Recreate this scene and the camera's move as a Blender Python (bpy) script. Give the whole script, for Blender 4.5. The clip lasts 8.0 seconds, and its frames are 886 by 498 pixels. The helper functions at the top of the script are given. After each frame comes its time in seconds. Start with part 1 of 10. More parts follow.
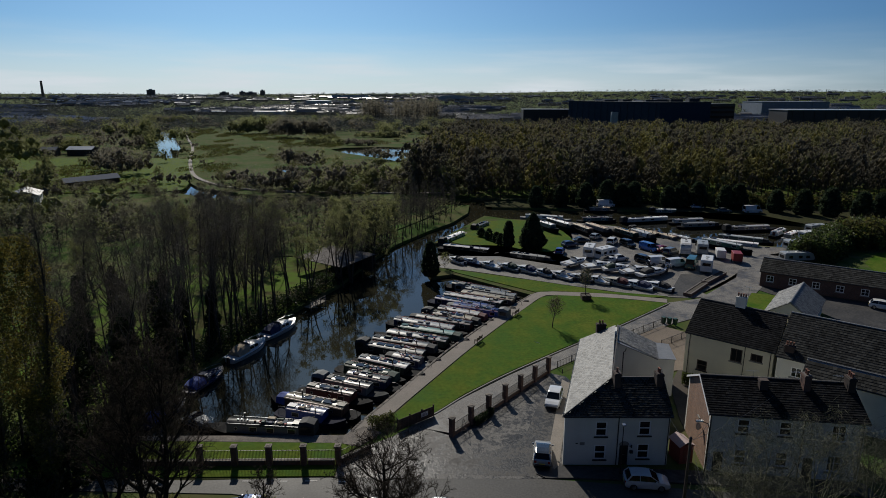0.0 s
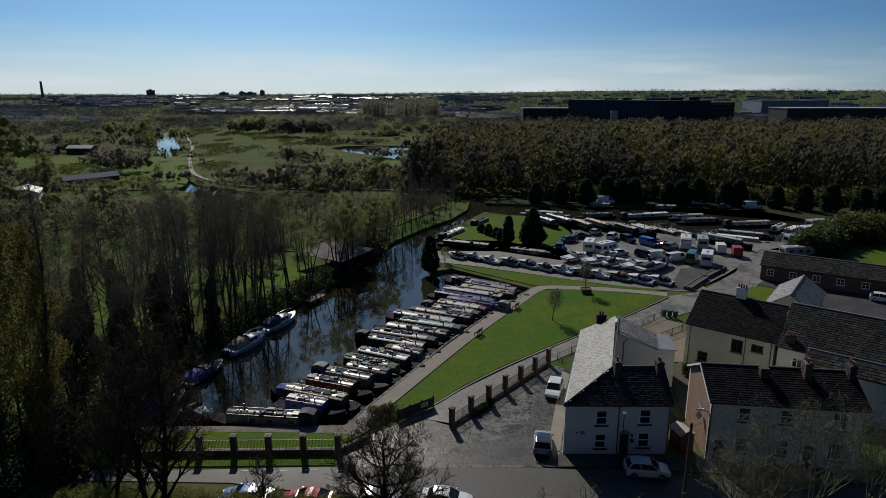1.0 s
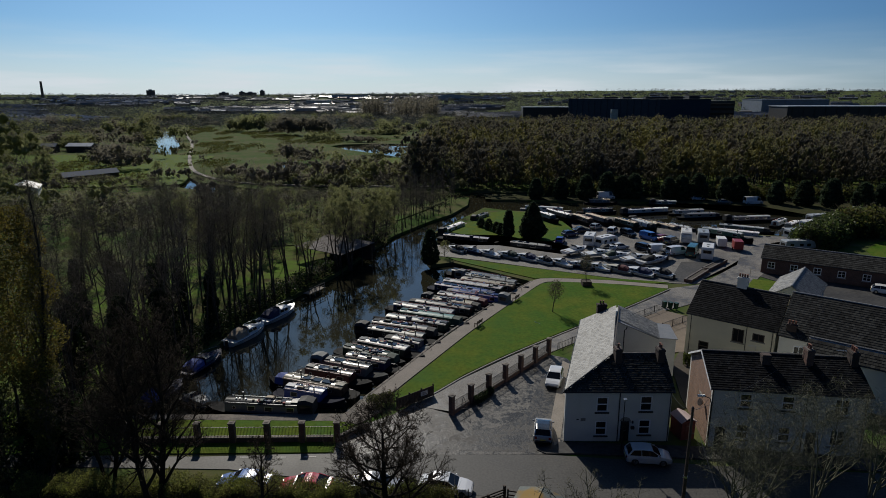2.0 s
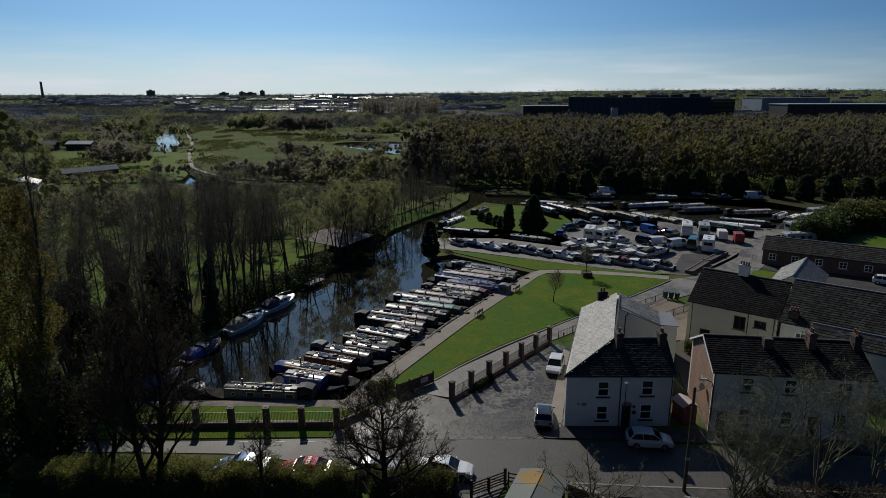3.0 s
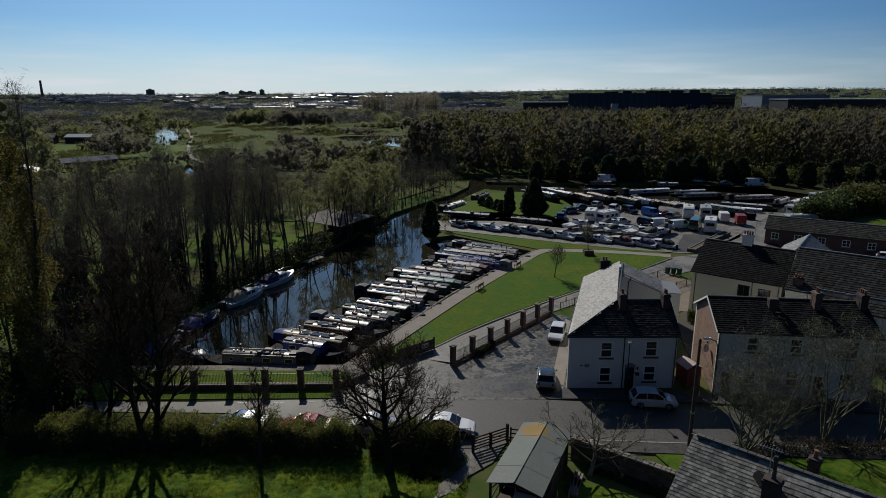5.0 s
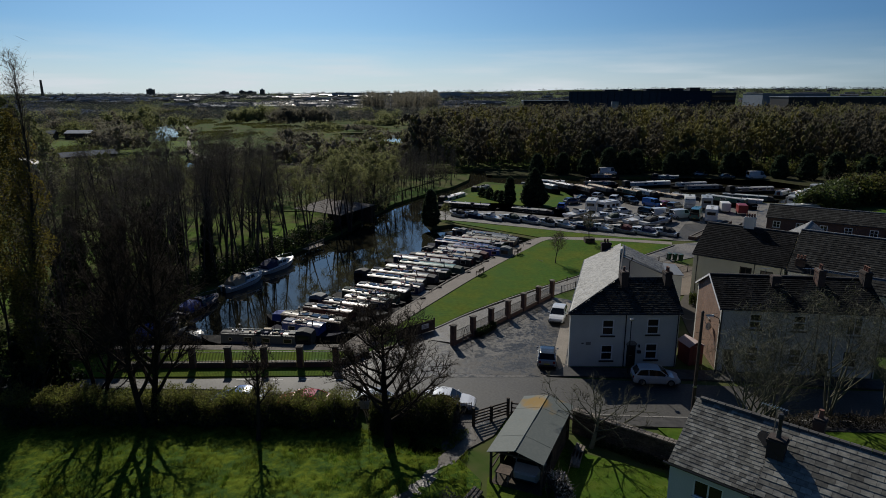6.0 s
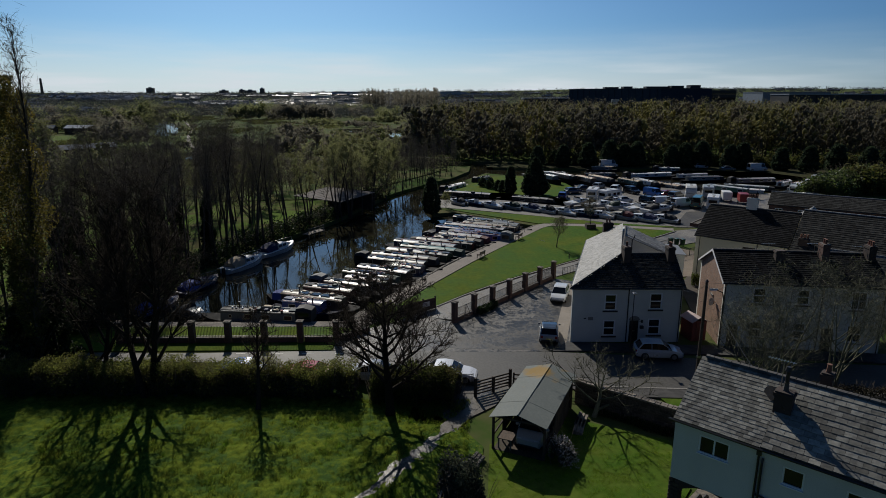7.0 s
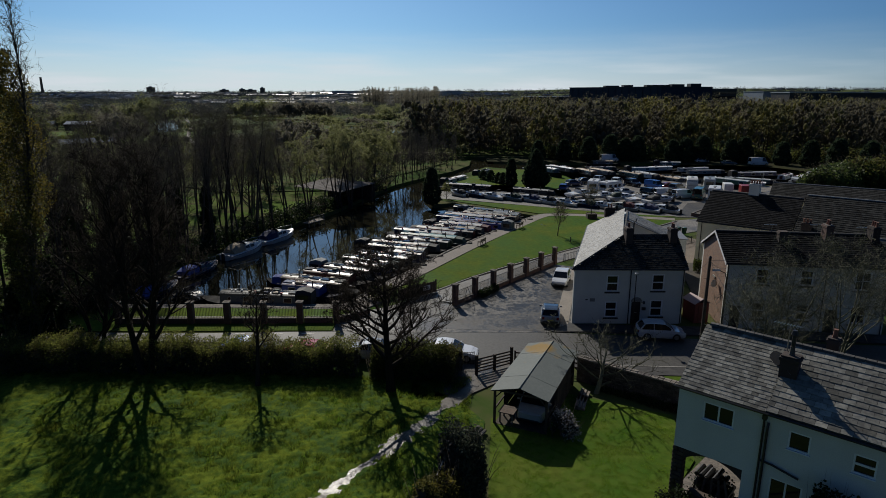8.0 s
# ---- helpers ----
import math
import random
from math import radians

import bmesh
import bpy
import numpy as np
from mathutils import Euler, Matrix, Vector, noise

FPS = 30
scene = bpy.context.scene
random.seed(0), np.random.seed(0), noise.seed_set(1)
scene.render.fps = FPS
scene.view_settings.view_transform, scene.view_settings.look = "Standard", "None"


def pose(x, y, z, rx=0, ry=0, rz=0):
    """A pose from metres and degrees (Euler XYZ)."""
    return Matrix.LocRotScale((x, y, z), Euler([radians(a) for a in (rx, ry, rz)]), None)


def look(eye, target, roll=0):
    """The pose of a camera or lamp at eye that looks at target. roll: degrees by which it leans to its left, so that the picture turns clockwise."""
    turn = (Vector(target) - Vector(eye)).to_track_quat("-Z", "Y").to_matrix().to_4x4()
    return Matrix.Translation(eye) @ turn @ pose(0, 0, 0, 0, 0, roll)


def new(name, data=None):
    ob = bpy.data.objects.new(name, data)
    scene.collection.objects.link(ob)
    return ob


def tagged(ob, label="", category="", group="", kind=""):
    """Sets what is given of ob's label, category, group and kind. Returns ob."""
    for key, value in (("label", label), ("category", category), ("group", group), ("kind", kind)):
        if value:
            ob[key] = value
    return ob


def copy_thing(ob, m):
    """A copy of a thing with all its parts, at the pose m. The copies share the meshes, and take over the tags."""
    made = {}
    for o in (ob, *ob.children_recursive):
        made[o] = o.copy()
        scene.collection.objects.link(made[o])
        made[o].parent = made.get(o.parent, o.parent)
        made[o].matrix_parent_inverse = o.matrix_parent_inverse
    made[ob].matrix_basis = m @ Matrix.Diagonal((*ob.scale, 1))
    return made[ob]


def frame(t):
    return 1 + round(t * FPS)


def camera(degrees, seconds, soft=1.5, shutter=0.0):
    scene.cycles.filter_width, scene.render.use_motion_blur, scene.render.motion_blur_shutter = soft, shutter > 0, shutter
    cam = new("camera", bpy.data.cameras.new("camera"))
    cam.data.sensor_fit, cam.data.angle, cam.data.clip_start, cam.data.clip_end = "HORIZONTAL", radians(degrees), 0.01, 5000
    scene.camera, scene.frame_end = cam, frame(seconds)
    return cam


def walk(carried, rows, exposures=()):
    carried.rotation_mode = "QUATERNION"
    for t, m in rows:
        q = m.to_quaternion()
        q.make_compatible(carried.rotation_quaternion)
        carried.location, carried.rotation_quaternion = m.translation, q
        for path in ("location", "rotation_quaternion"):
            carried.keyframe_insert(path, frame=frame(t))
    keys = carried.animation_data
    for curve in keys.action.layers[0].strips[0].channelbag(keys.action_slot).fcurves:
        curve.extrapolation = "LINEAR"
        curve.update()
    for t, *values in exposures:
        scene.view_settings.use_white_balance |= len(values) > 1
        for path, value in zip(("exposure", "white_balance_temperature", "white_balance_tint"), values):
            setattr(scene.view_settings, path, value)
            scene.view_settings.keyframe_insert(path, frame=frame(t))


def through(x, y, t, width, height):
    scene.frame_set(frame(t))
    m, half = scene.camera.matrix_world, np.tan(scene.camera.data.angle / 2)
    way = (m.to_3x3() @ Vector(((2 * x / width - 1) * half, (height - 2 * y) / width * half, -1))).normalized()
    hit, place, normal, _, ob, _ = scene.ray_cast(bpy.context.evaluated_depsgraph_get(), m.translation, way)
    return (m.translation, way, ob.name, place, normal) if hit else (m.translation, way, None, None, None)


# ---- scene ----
cam = camera(71.6, 8.0, soft=0.9)
PATH = [
    (0, (0.096, -0.096, 34.083), (0.091, 1.843, 33.594), 0.1),
    (0.5, (0.137, -0.138, 33.601), (0.131, 1.801, 33.112), 0.0),
    (1, (0.13, -0.191, 33.008), (0.125, 1.748, 32.519), 0.0),
    (1.5, (0.147, -0.194, 32.35), (0.142, 1.746, 31.861), -0.0),
    (3, (0.192, -0.26, 30.098), (0.186, 1.68, 29.61), -0.1),
    (3.5, (0.162, -0.257, 29.233), (0.155, 1.682, 28.744), -0.0),
    (4, (0.114, -0.326, 28.31), (0.108, 1.613, 27.821), -0.1),
    (4.5, (0.067, -0.406, 27.343), (0.062, 1.534, 26.854), -0.1),
    (6, (0.066, -0.574, 24.201), (0.06, 1.365, 23.713), -0.1),
    (6.5, (-0.011, -0.676, 23.055), (-0.016, 1.263, 22.566), -0.0),
    (7, (-0.096, -0.747, 21.877), (-0.101, 1.192, 21.388), 0.0),
    (7.5, (-0.187, -0.806, 20.712), (-0.191, 1.134, 20.223), 0.1),
    (8, (-0.17, -0.813, 20.096), (-0.175, 1.126, 19.607), 0.1),
]
walk(cam, [(t, look(eye, target, roll)) for t, eye, target, roll in PATH])

# ---- world, sun, exposure ----
SUN_LEFT, SUN_UP = 16.0, 36.0  # degrees left of straight ahead, degrees above the horizon
world = bpy.data.worlds.new("world")
scene.world = world
world.use_nodes = True
wn, wl = world.node_tree.nodes, world.node_tree.links
wn.clear()
w_out, w_bg, w_sky = wn.new("ShaderNodeOutputWorld"), wn.new("ShaderNodeBackground"), wn.new("ShaderNodeTexSky")
w_sky.sky_type, w_sky.sun_disc = "NISHITA", False
w_sky.sun_elevation, w_sky.sun_rotation = radians(SUN_UP), radians(-SUN_LEFT)
w_sky.air_density, w_sky.dust_density, w_sky.ozone_density = 0.7, 0.6, 2.8
w_bg.inputs["Strength"].default_value = 0.062
# thin high cloud near the horizon
w_geo, w_map, w_noise = wn.new("ShaderNodeTexCoord"), wn.new("ShaderNodeMapping"), wn.new("ShaderNodeTexNoise")
w_map.inputs["Scale"].default_value = (2.5, 2.5, 26.0)
w_noise.inputs["Scale"].default_value, w_noise.inputs["Detail"].default_value = 2.2, 7.0
w_ramp, w_sep, w_band, w_mul, w_mix = (wn.new("ShaderNodeValToRGB"), wn.new("ShaderNodeSeparateXYZ"), wn.new("ShaderNodeValToRGB"),
                                       wn.new("ShaderNodeMath"), wn.new("ShaderNodeMixRGB"))
w_ramp.color_ramp.elements[0].position, w_ramp.color_ramp.elements[1].position = 0.42, 0.75
w_band.color_ramp.elements[0].position, w_band.color_ramp.elements[0].color = 0.0, (0.5, 0.5, 0.5, 1)
w_band.color_ramp.elements[1].position, w_band.color_ramp.elements[1].color = 0.10, (0, 0, 0, 1)
w_mul.operation = "MULTIPLY_ADD"
w_haze = wn.new("ShaderNodeValToRGB")
w_haze.color_ramp.interpolation = "EASE"
w_haze.color_ramp.elements[0].position, w_haze.color_ramp.elements[0].color = 0.0, (0.62, 0.62, 0.62, 1)
w_haze.color_ramp.elements[1].position, w_haze.color_ramp.elements[1].color = 0.105, (0, 0, 0, 1)
wl.new(w_haze.outputs["Color"], w_mul.inputs[2])
w_mix.inputs["Color2"].default_value = (13.2, 14.4, 15.4, 1)
wl.new(w_geo.outputs["Generated"], w_map.inputs["Vector"])
wl.new(w_map.outputs["Vector"], w_noise.inputs["Vector"])
wl.new(w_noise.outputs["Fac"], w_ramp.inputs["Fac"])
wl.new(w_geo.outputs["Generated"], w_sep.inputs["Vector"])
wl.new(w_sep.outputs["Z"], w_band.inputs["Fac"])
wl.new(w_sep.outputs["Z"], w_haze.inputs["Fac"])
wl.new(w_ramp.outputs["Color"], w_mul.inputs[0])
wl.new(w_band.outputs["Color"], w_mul.inputs[1])
# haze scatters forwards: most towards the sun, least away from it
w_dot, w_fwd, w_hz = wn.new("ShaderNodeVectorMath"), wn.new("ShaderNodeMapRange"), wn.new("ShaderNodeMath")
w_dot.operation, w_hz.operation, w_fwd.interpolation_type = "DOT_PRODUCT", "MULTIPLY", "SMOOTHSTEP"
w_dot.inputs[1].default_value = (-math.sin(radians(SUN_LEFT)), math.cos(radians(SUN_LEFT)), 0.0)
w_fwd.inputs["From Min"].default_value, w_fwd.inputs["From Max"].default_value, w_fwd.inputs["To Min"].default_value, w_fwd.inputs["To Max"].default_value = 0.4, 1.0, 0.1, 1.1
wl.new(w_geo.outputs["Generated"], w_dot.inputs[0])
wl.new(w_dot.outputs["Value"], w_fwd.inputs["Value"])
wl.new(w_fwd.outputs["Result"], w_hz.inputs[0])
wl.new(w_mul.outputs["Value"], w_hz.inputs[1])
wl.new(w_hz.outputs["Value"], w_mix.inputs["Fac"])
w_tint = wn.new("ShaderNodeMixRGB")
w_tint.blend_type, w_tint.inputs["Fac"].default_value, w_tint.inputs["Color2"].default_value = "MULTIPLY", 1.0, (0.64, 1.01, 1.28, 1)
# the clear sky is brightest round the sun and falls off smoothly away from it
w_dot3, w_fall, w_dim = wn.new("ShaderNodeVectorMath"), wn.new("ShaderNodeMapRange"), wn.new("ShaderNodeMixRGB")
w_away = wn.new("ShaderNodeMixRGB")
w_dot3.operation, w_dim.blend_type, w_dim.inputs["Fac"].default_value = "DOT_PRODUCT", "MULTIPLY", 1.0
w_dot3.inputs[1].default_value = (-math.sin(radians(SUN_LEFT)) * math.cos(radians(SUN_UP)), math.cos(radians(SUN_LEFT)) * math.cos(radians(SUN_UP)), math.sin(radians(SUN_UP)))
w_fall.inputs["From Min"].default_value, w_fall.inputs["From Max"].default_value = 0.05, 0.88
w_away.inputs["Color1"].default_value, w_away.inputs["Color2"].default_value = (0.34, 0.42, 0.55, 1), (1.12, 1.12, 1.12, 1)
wl.new(w_geo.outputs["Generated"], w_dot3.inputs[0])
wl.new(w_dot3.outputs["Value"], w_fall.inputs["Value"])
wl.new(w_fall.outputs["Result"], w_away.inputs["Fac"])
wl.new(w_sky.outputs["Color"], w_dim.inputs["Color1"])
wl.new(w_away.outputs["Color"], w_dim.inputs["Color2"])
wl.new(w_dim.outputs["Color"], w_tint.inputs["Color1"])
wl.new(w_tint.outputs["Color"], w_mix.inputs["Color1"])
wl.new(w_mix.outputs["Color"], w_bg.inputs["Color"])
wl.new(w_bg.outputs["Background"], w_out.inputs["Surface"])

sun = new("sun", bpy.data.lights.new("sun", "SUN"))
sun.data.energy, sun.data.angle, sun.data.color = 4.6, radians(0.53), (1.0, 0.94, 0.84)
SUN_DIR = Vector((-math.sin(radians(SUN_LEFT)) * math.cos(radians(SUN_UP)), math.cos(radians(SUN_LEFT)) * math.cos(radians(SUN_UP)), math.sin(radians(SUN_UP))))
sun.matrix_world = look(SUN_DIR * 100, (0, 0, 0))
scene.view_settings.exposure = -0.35


# ---- materials ----
def surf(name, col, col2=None, rough=0.8, metal=0.0, grain=30.0, stain=1.2, amount=0.6, bump=0.15, rnd=0.0, spec=0.5, coat=0.0, gen="Object"):
    """A principled material whose colour wanders between col and col2 at two scales, with fine relief."""
    col2 = col2 or tuple(c * 0.6 for c in col)
    m = bpy.data.materials.new(name)
    m.use_nodes = True
    n, l = m.node_tree.nodes, m.node_tree.links
    p = n["Principled BSDF"]
    p.inputs["Metallic"].default_value, p.inputs["Specular IOR Level"].default_value, p.inputs["Coat Weight"].default_value = metal, spec, coat
    tc, a, b = n.new("ShaderNodeTexCoord"), n.new("ShaderNodeTexNoise"), n.new("ShaderNodeTexNoise")
    a.inputs["Scale"].default_value, a.inputs["Detail"].default_value = grain, 5.0
    b.inputs["Scale"].default_value, b.inputs["Detail"].default_value = stain, 4.0
    l.new(tc.outputs[gen], a.inputs["Vector"])
    l.new(tc.outputs[gen], b.inputs["Vector"])
    add = n.new("ShaderNodeMath")
    add.operation = "ADD"
    l.new(a.outputs["Fac"], add.inputs[0])
    l.new(b.outputs["Fac"], add.inputs[1])
    rng = n.new("ShaderNodeMapRange")
    rng.inputs["From Min"].default_value, rng.inputs["From Max"].default_value = 0.82, 1.2
    rng.inputs["To Max"].default_value = amount
    l.new(add.outputs[0], rng.inputs["Value"])
    mix = n.new("ShaderNodeMixRGB")
    mix.inputs["Color1"].default_value, mix.inputs["Color2"].default_value = (*col, 1), (*col2, 1)
    l.new(rng.outputs["Result"], mix.inputs["Fac"])
    out = mix.outputs["Color"]
    if rnd:
        oi, hsv, mr = n.new("ShaderNodeObjectInfo"), n.new("ShaderNodeHueSaturation"), n.new("ShaderNodeMapRange")
        mr.inputs["To Min"].default_value, mr.inputs["To Max"].default_value = 1 - rnd, 1 + rnd
        l.new(oi.outputs["Random"], mr.inputs["Value"])
        l.new(mr.outputs["Result"], hsv.inputs["Value"])
        l.new(out, hsv.inputs["Color"])
        out = hsv.outputs["Color"]
    l.new(out, p.inputs["Base Color"])
    rr = n.new("ShaderNodeMapRange")
    rr.inputs["To Min"].default_value, rr.inputs["To Max"].default_value = max(rough - 0.12, 0.02), min(rough + 0.12, 1)
    l.new(b.outputs["Fac"], rr.inputs["Value"])
    l.new(rr.outputs["Result"], p.inputs["Roughness"])
    if bump:
        bp = n.new("ShaderNodeBump")
        bp.inputs["Strength"].default_value, bp.inputs["Distance"].default_value = bump, 0.05
        l.new(a.outputs["Fac"], bp.inputs["Height"])
        l.new(bp.outputs["Normal"], p.inputs["Normal"])
    return m


def mottled(name, dark, light, rough, spec, scale, lo=0.44, hi=0.6, bump=0.8, grit=0.4):
    """Broken, weathered paving: sharp-edged light patches on dark, gritty relief, damp hollows smoother than the rest."""
    m = bpy.data.materials.new(name)
    m.use_nodes = True
    n, l = m.node_tree.nodes, m.node_tree.links
    p, tc = n["Principled BSDF"], n.new("ShaderNodeTexCoord")
    fac = []
    for sc, det in ((scale, 9.0), (scale * 7, 4.0), (scale * 0.16, 3.0)):
        t = n.new("ShaderNodeTexNoise")
        t.inputs["Scale"].default_value, t.inputs["Detail"].default_value, t.inputs["Roughness"].default_value = sc, det, 0.68
        l.new(tc.outputs["Object"], t.inputs["Vector"])
        fac.append(t.outputs["Fac"])
    w = n.new("ShaderNodeMath")
    w.operation = "MULTIPLY_ADD"
    w.inputs[1].default_value = 0.9
    l.new(fac[2], w.inputs[0])
    off = n.new("ShaderNodeMath")
    off.operation = "SUBTRACT"
    off.inputs[1].default_value = 0.45
    l.new(fac[0], off.inputs[0])
    l.new(off.outputs[0], w.inputs[2])
    r = n.new("ShaderNodeMapRange")
    r.inputs["From Min"].default_value, r.inputs["From Max"].default_value = lo, hi
    l.new(w.outputs[0], r.inputs["Value"])
    mx = n.new("ShaderNodeMixRGB")
    mx.inputs["Color1"].default_value, mx.inputs["Color2"].default_value = (*dark, 1), (*light, 1)
    l.new(r.outputs["Result"], mx.inputs["Fac"])
    g = n.new("ShaderNodeMapRange")
    g.inputs["From Min"].default_value, g.inputs["From Max"].default_value = 0.35, 0.65
    g.inputs["To Min"].default_value, g.inputs["To Max"].default_value = 1 - grit, 1 + grit
    l.new(fac[1], g.inputs["Value"])
    hs = n.new("ShaderNodeHueSaturation")
    l.new(g.outputs["Result"], hs.inputs["Value"])
    l.new(mx.outputs["Color"], hs.inputs["Color"])
    l.new(hs.outputs["Color"], p.inputs["Base Color"])
    rr = n.new("ShaderNodeMapRange")
    rr.inputs["To Min"].default_value, rr.inputs["To Max"].default_value = rough - 0.15, rough + 0.2
    l.new(r.outputs["Result"], rr.inputs["Value"])
    l.new(rr.outputs["Result"], p.inputs["Roughness"])
    p.inputs["Specular IOR Level"].default_value = spec
    bp = n.new("ShaderNodeBump")
    bp.inputs["Strength"].default_value, bp.inputs["Distance"].default_value = bump, 0.04
    l.new(fac[0], bp.inputs["Height"])
    l.new(bp.outputs["Normal"], p.inputs["Normal"])
    return m


PAINTS = {}


def paint(col, rough=0.35, metal=0.0, coat=0.0):
    """Slightly dirty paint of that colour, one material a colour."""
    key = (col, rough, metal, coat)
    if key not in PAINTS:
        PAINTS[key] = surf("paint", col, tuple(c * 0.72 + 0.015 for c in col), rough, metal, 14.0, 0.9, 0.5, 0.02, coat=coat)
    return PAINTS[key]


def islands(m, lo, hi):
    """Lets the brightness of loose pieces in one mesh differ."""
    n, l = m.node_tree.nodes, m.node_tree.links
    p = n["Principled BSDF"]
    src = p.inputs["Base Color"].links[0].from_socket
    g, hsv, mr = n.new("ShaderNodeNewGeometry"), n.new("ShaderNodeHueSaturation"), n.new("ShaderNodeMapRange")
    mr.inputs["To Min"].default_value, mr.inputs["To Max"].default_value = lo, hi
    l.new(g.outputs["Random Per Island"], mr.inputs["Value"])
    l.new(mr.outputs["Result"], hsv.inputs["Value"])
    l.new(src, hsv.inputs["Color"])
    l.new(hsv.outputs["Color"], p.inputs["Base Color"])
    return m



def leafy(m, lo, hi, through=0.45):
    """Loose leaves that differ in brightness and let some light through."""
    islands(m, lo, hi)
    n, l = m.node_tree.nodes, m.node_tree.links
    p, out = n["Principled BSDF"], n["Material Output"]
    p.inputs["Specular IOR Level"].default_value = 0.15
    t, mx = n.new("ShaderNodeBsdfTranslucent"), n.new("ShaderNodeMixShader")
    mx.inputs["Fac"].default_value = through
    l.new(p.inputs["Base Color"].links[0].from_socket, t.inputs["Color"])
    l.new(p.outputs["BSDF"], mx.inputs[1])
    l.new(t.outputs["BSDF"], mx.inputs[2])
    l.new(mx.outputs["Shader"], out.inputs["Surface"])
    return m


M_MEADOW = surf("meadow", (0.044, 0.084, 0.017), (0.10, 0.096, 0.045), 1.0, 0, 0.3, 0.055, 1.0, 0.8, spec=0.02)
M_LAWN = mottled("mown_lawn", (0.044, 0.098, 0.009), (0.10, 0.126, 0.022), 0.8, 0.02, 0.3, 0.36, 0.7, 0.6, 0.18)
M_PASTURE = mottled("pasture", (0.034, 0.076, 0.008), (0.115, 0.15, 0.018), 0.8, 0.02, 3.2, 0.38, 0.64, 1.0)
M_ASPHALT = surf("asphalt", (0.026, 0.026, 0.027), (0.06, 0.058, 0.056), 0.7, 0, 2.2, 0.26, 1.0, 0.5, spec=0.2)
M_FORECOURT = mottled("patched_asphalt", (0.022, 0.021, 0.020), (0.125, 0.118, 0.108), 0.48, 0.16, 2.4, 0.43, 0.6, 1.0)
M_ROAD = surf("worn_road", (0.045, 0.0435, 0.041), (0.078, 0.075, 0.069), 0.6, 0, 5.0, 0.25, 0.9, 0.2, spec=0.2)
M_DRIVE = mottled("worn_concrete_drive", (0.075, 0.07, 0.064), (0.175, 0.165, 0.15), 0.62, 0.25, 0.9, 0.36, 0.58, 0.3)
M_YARD = mottled("worn_yard", (0.095, 0.088, 0.08), (0.175, 0.163, 0.147), 0.65, 0.2, 0.6, 0.38, 0.6, 0.5)
M_GRAVEL = surf("gravel", (0.16, 0.14, 0.115), (0.24, 0.21, 0.18), 0.9, 0, 12.0, 0.4, 0.9, 0.6)
M_CONCRETE = surf("concrete", (0.24, 0.23, 0.21), (0.14, 0.13, 0.115), 0.85, 0, 8.0, 0.5, 0.8, 0.2)
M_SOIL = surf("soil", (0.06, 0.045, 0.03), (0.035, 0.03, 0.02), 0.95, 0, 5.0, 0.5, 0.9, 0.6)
M_STONE = surf("stone", (0.20, 0.17, 0.14), (0.09, 0.08, 0.07), 0.9, 0, 7.0, 1.0, 0.9, 0.5, rnd=0.25)
M_RENDER = surf("white_render", (0.655, 0.645, 0.585), (0.51, 0.50, 0.45), 0.85, 0, 20.0, 0.5, 0.6, 0.12)
M_CREAM = surf("cream_render", (0.62, 0.58, 0.44), (0.50, 0.47, 0.36), 0.85, 0, 20.0, 0.5, 0.6, 0.12)
M_BRICK = surf("red_brick", (0.20, 0.085, 0.055), (0.12, 0.06, 0.04), 0.9, 0, 25.0, 0.8, 0.8, 0.3, rnd=0.3)
M_DARKBRICK = surf("brown_brick", (0.055, 0.037, 0.03), (0.035, 0.027, 0.024), 0.9, 0, 25.0, 0.8, 0.8, 0.3, rnd=0.3)
M_SLATE = surf("slate", (0.13, 0.135, 0.14), (0.20, 0.20, 0.195), 0.5, 0, 10.0, 1.1, 0.8, 0.15, rnd=0.35, spec=0.6)
M_DARKSLATE = surf("dark_tile", (0.055, 0.052, 0.05), (0.085, 0.08, 0.072), 0.75, 0, 10.0, 1.1, 0.8, 0.2, rnd=0.4)
M_BLACK = surf("black_paint", (0.012, 0.012, 0.013), (0.03, 0.03, 0.03), 0.45, 0, 12, 1, 0.6, 0.05)
M_IRON = surf("dark_iron", (0.02, 0.02, 0.021), (0.045, 0.035, 0.03), 0.5, 0.3, 20, 2, 0.7, 0.1)
M_WOODDARK = surf("dark_timber", (0.075, 0.05, 0.035), (0.03, 0.022, 0.018), 0.85, 0, 10, 1.5, 0.9, 0.3, rnd=0.25)
M_WOODGREY = surf("weathered_timber", (0.19, 0.165, 0.135), (0.10, 0.085, 0.07), 0.85, 0, 10, 1.5, 0.9, 0.3, rnd=0.25)
M_BARK = surf("bark", (0.045, 0.038, 0.03), (0.025, 0.021, 0.017), 1.0, 0, 6, 1.0, 0.9, 0.5, rnd=0.3)
M_GREYTWIG = surf("grey_twigs", (0.12, 0.11, 0.085), (0.075, 0.067, 0.052), 1.0, 0, 3, 0.4, 0.9, 0, rnd=0.2, spec=0.05)
M_BUDTWIG = surf("budding_twigs", (0.15, 0.15, 0.105), (0.095, 0.093, 0.068), 1.0, 0, 3, 0.4, 0.9, 0, rnd=0.2, spec=0.05)
M_TWIG = surf("twigs", (0.15, 0.128, 0.102), (0.095, 0.082, 0.065), 1.0, 0, 3, 0.4, 0.9, 0, rnd=0.3, spec=0.05)
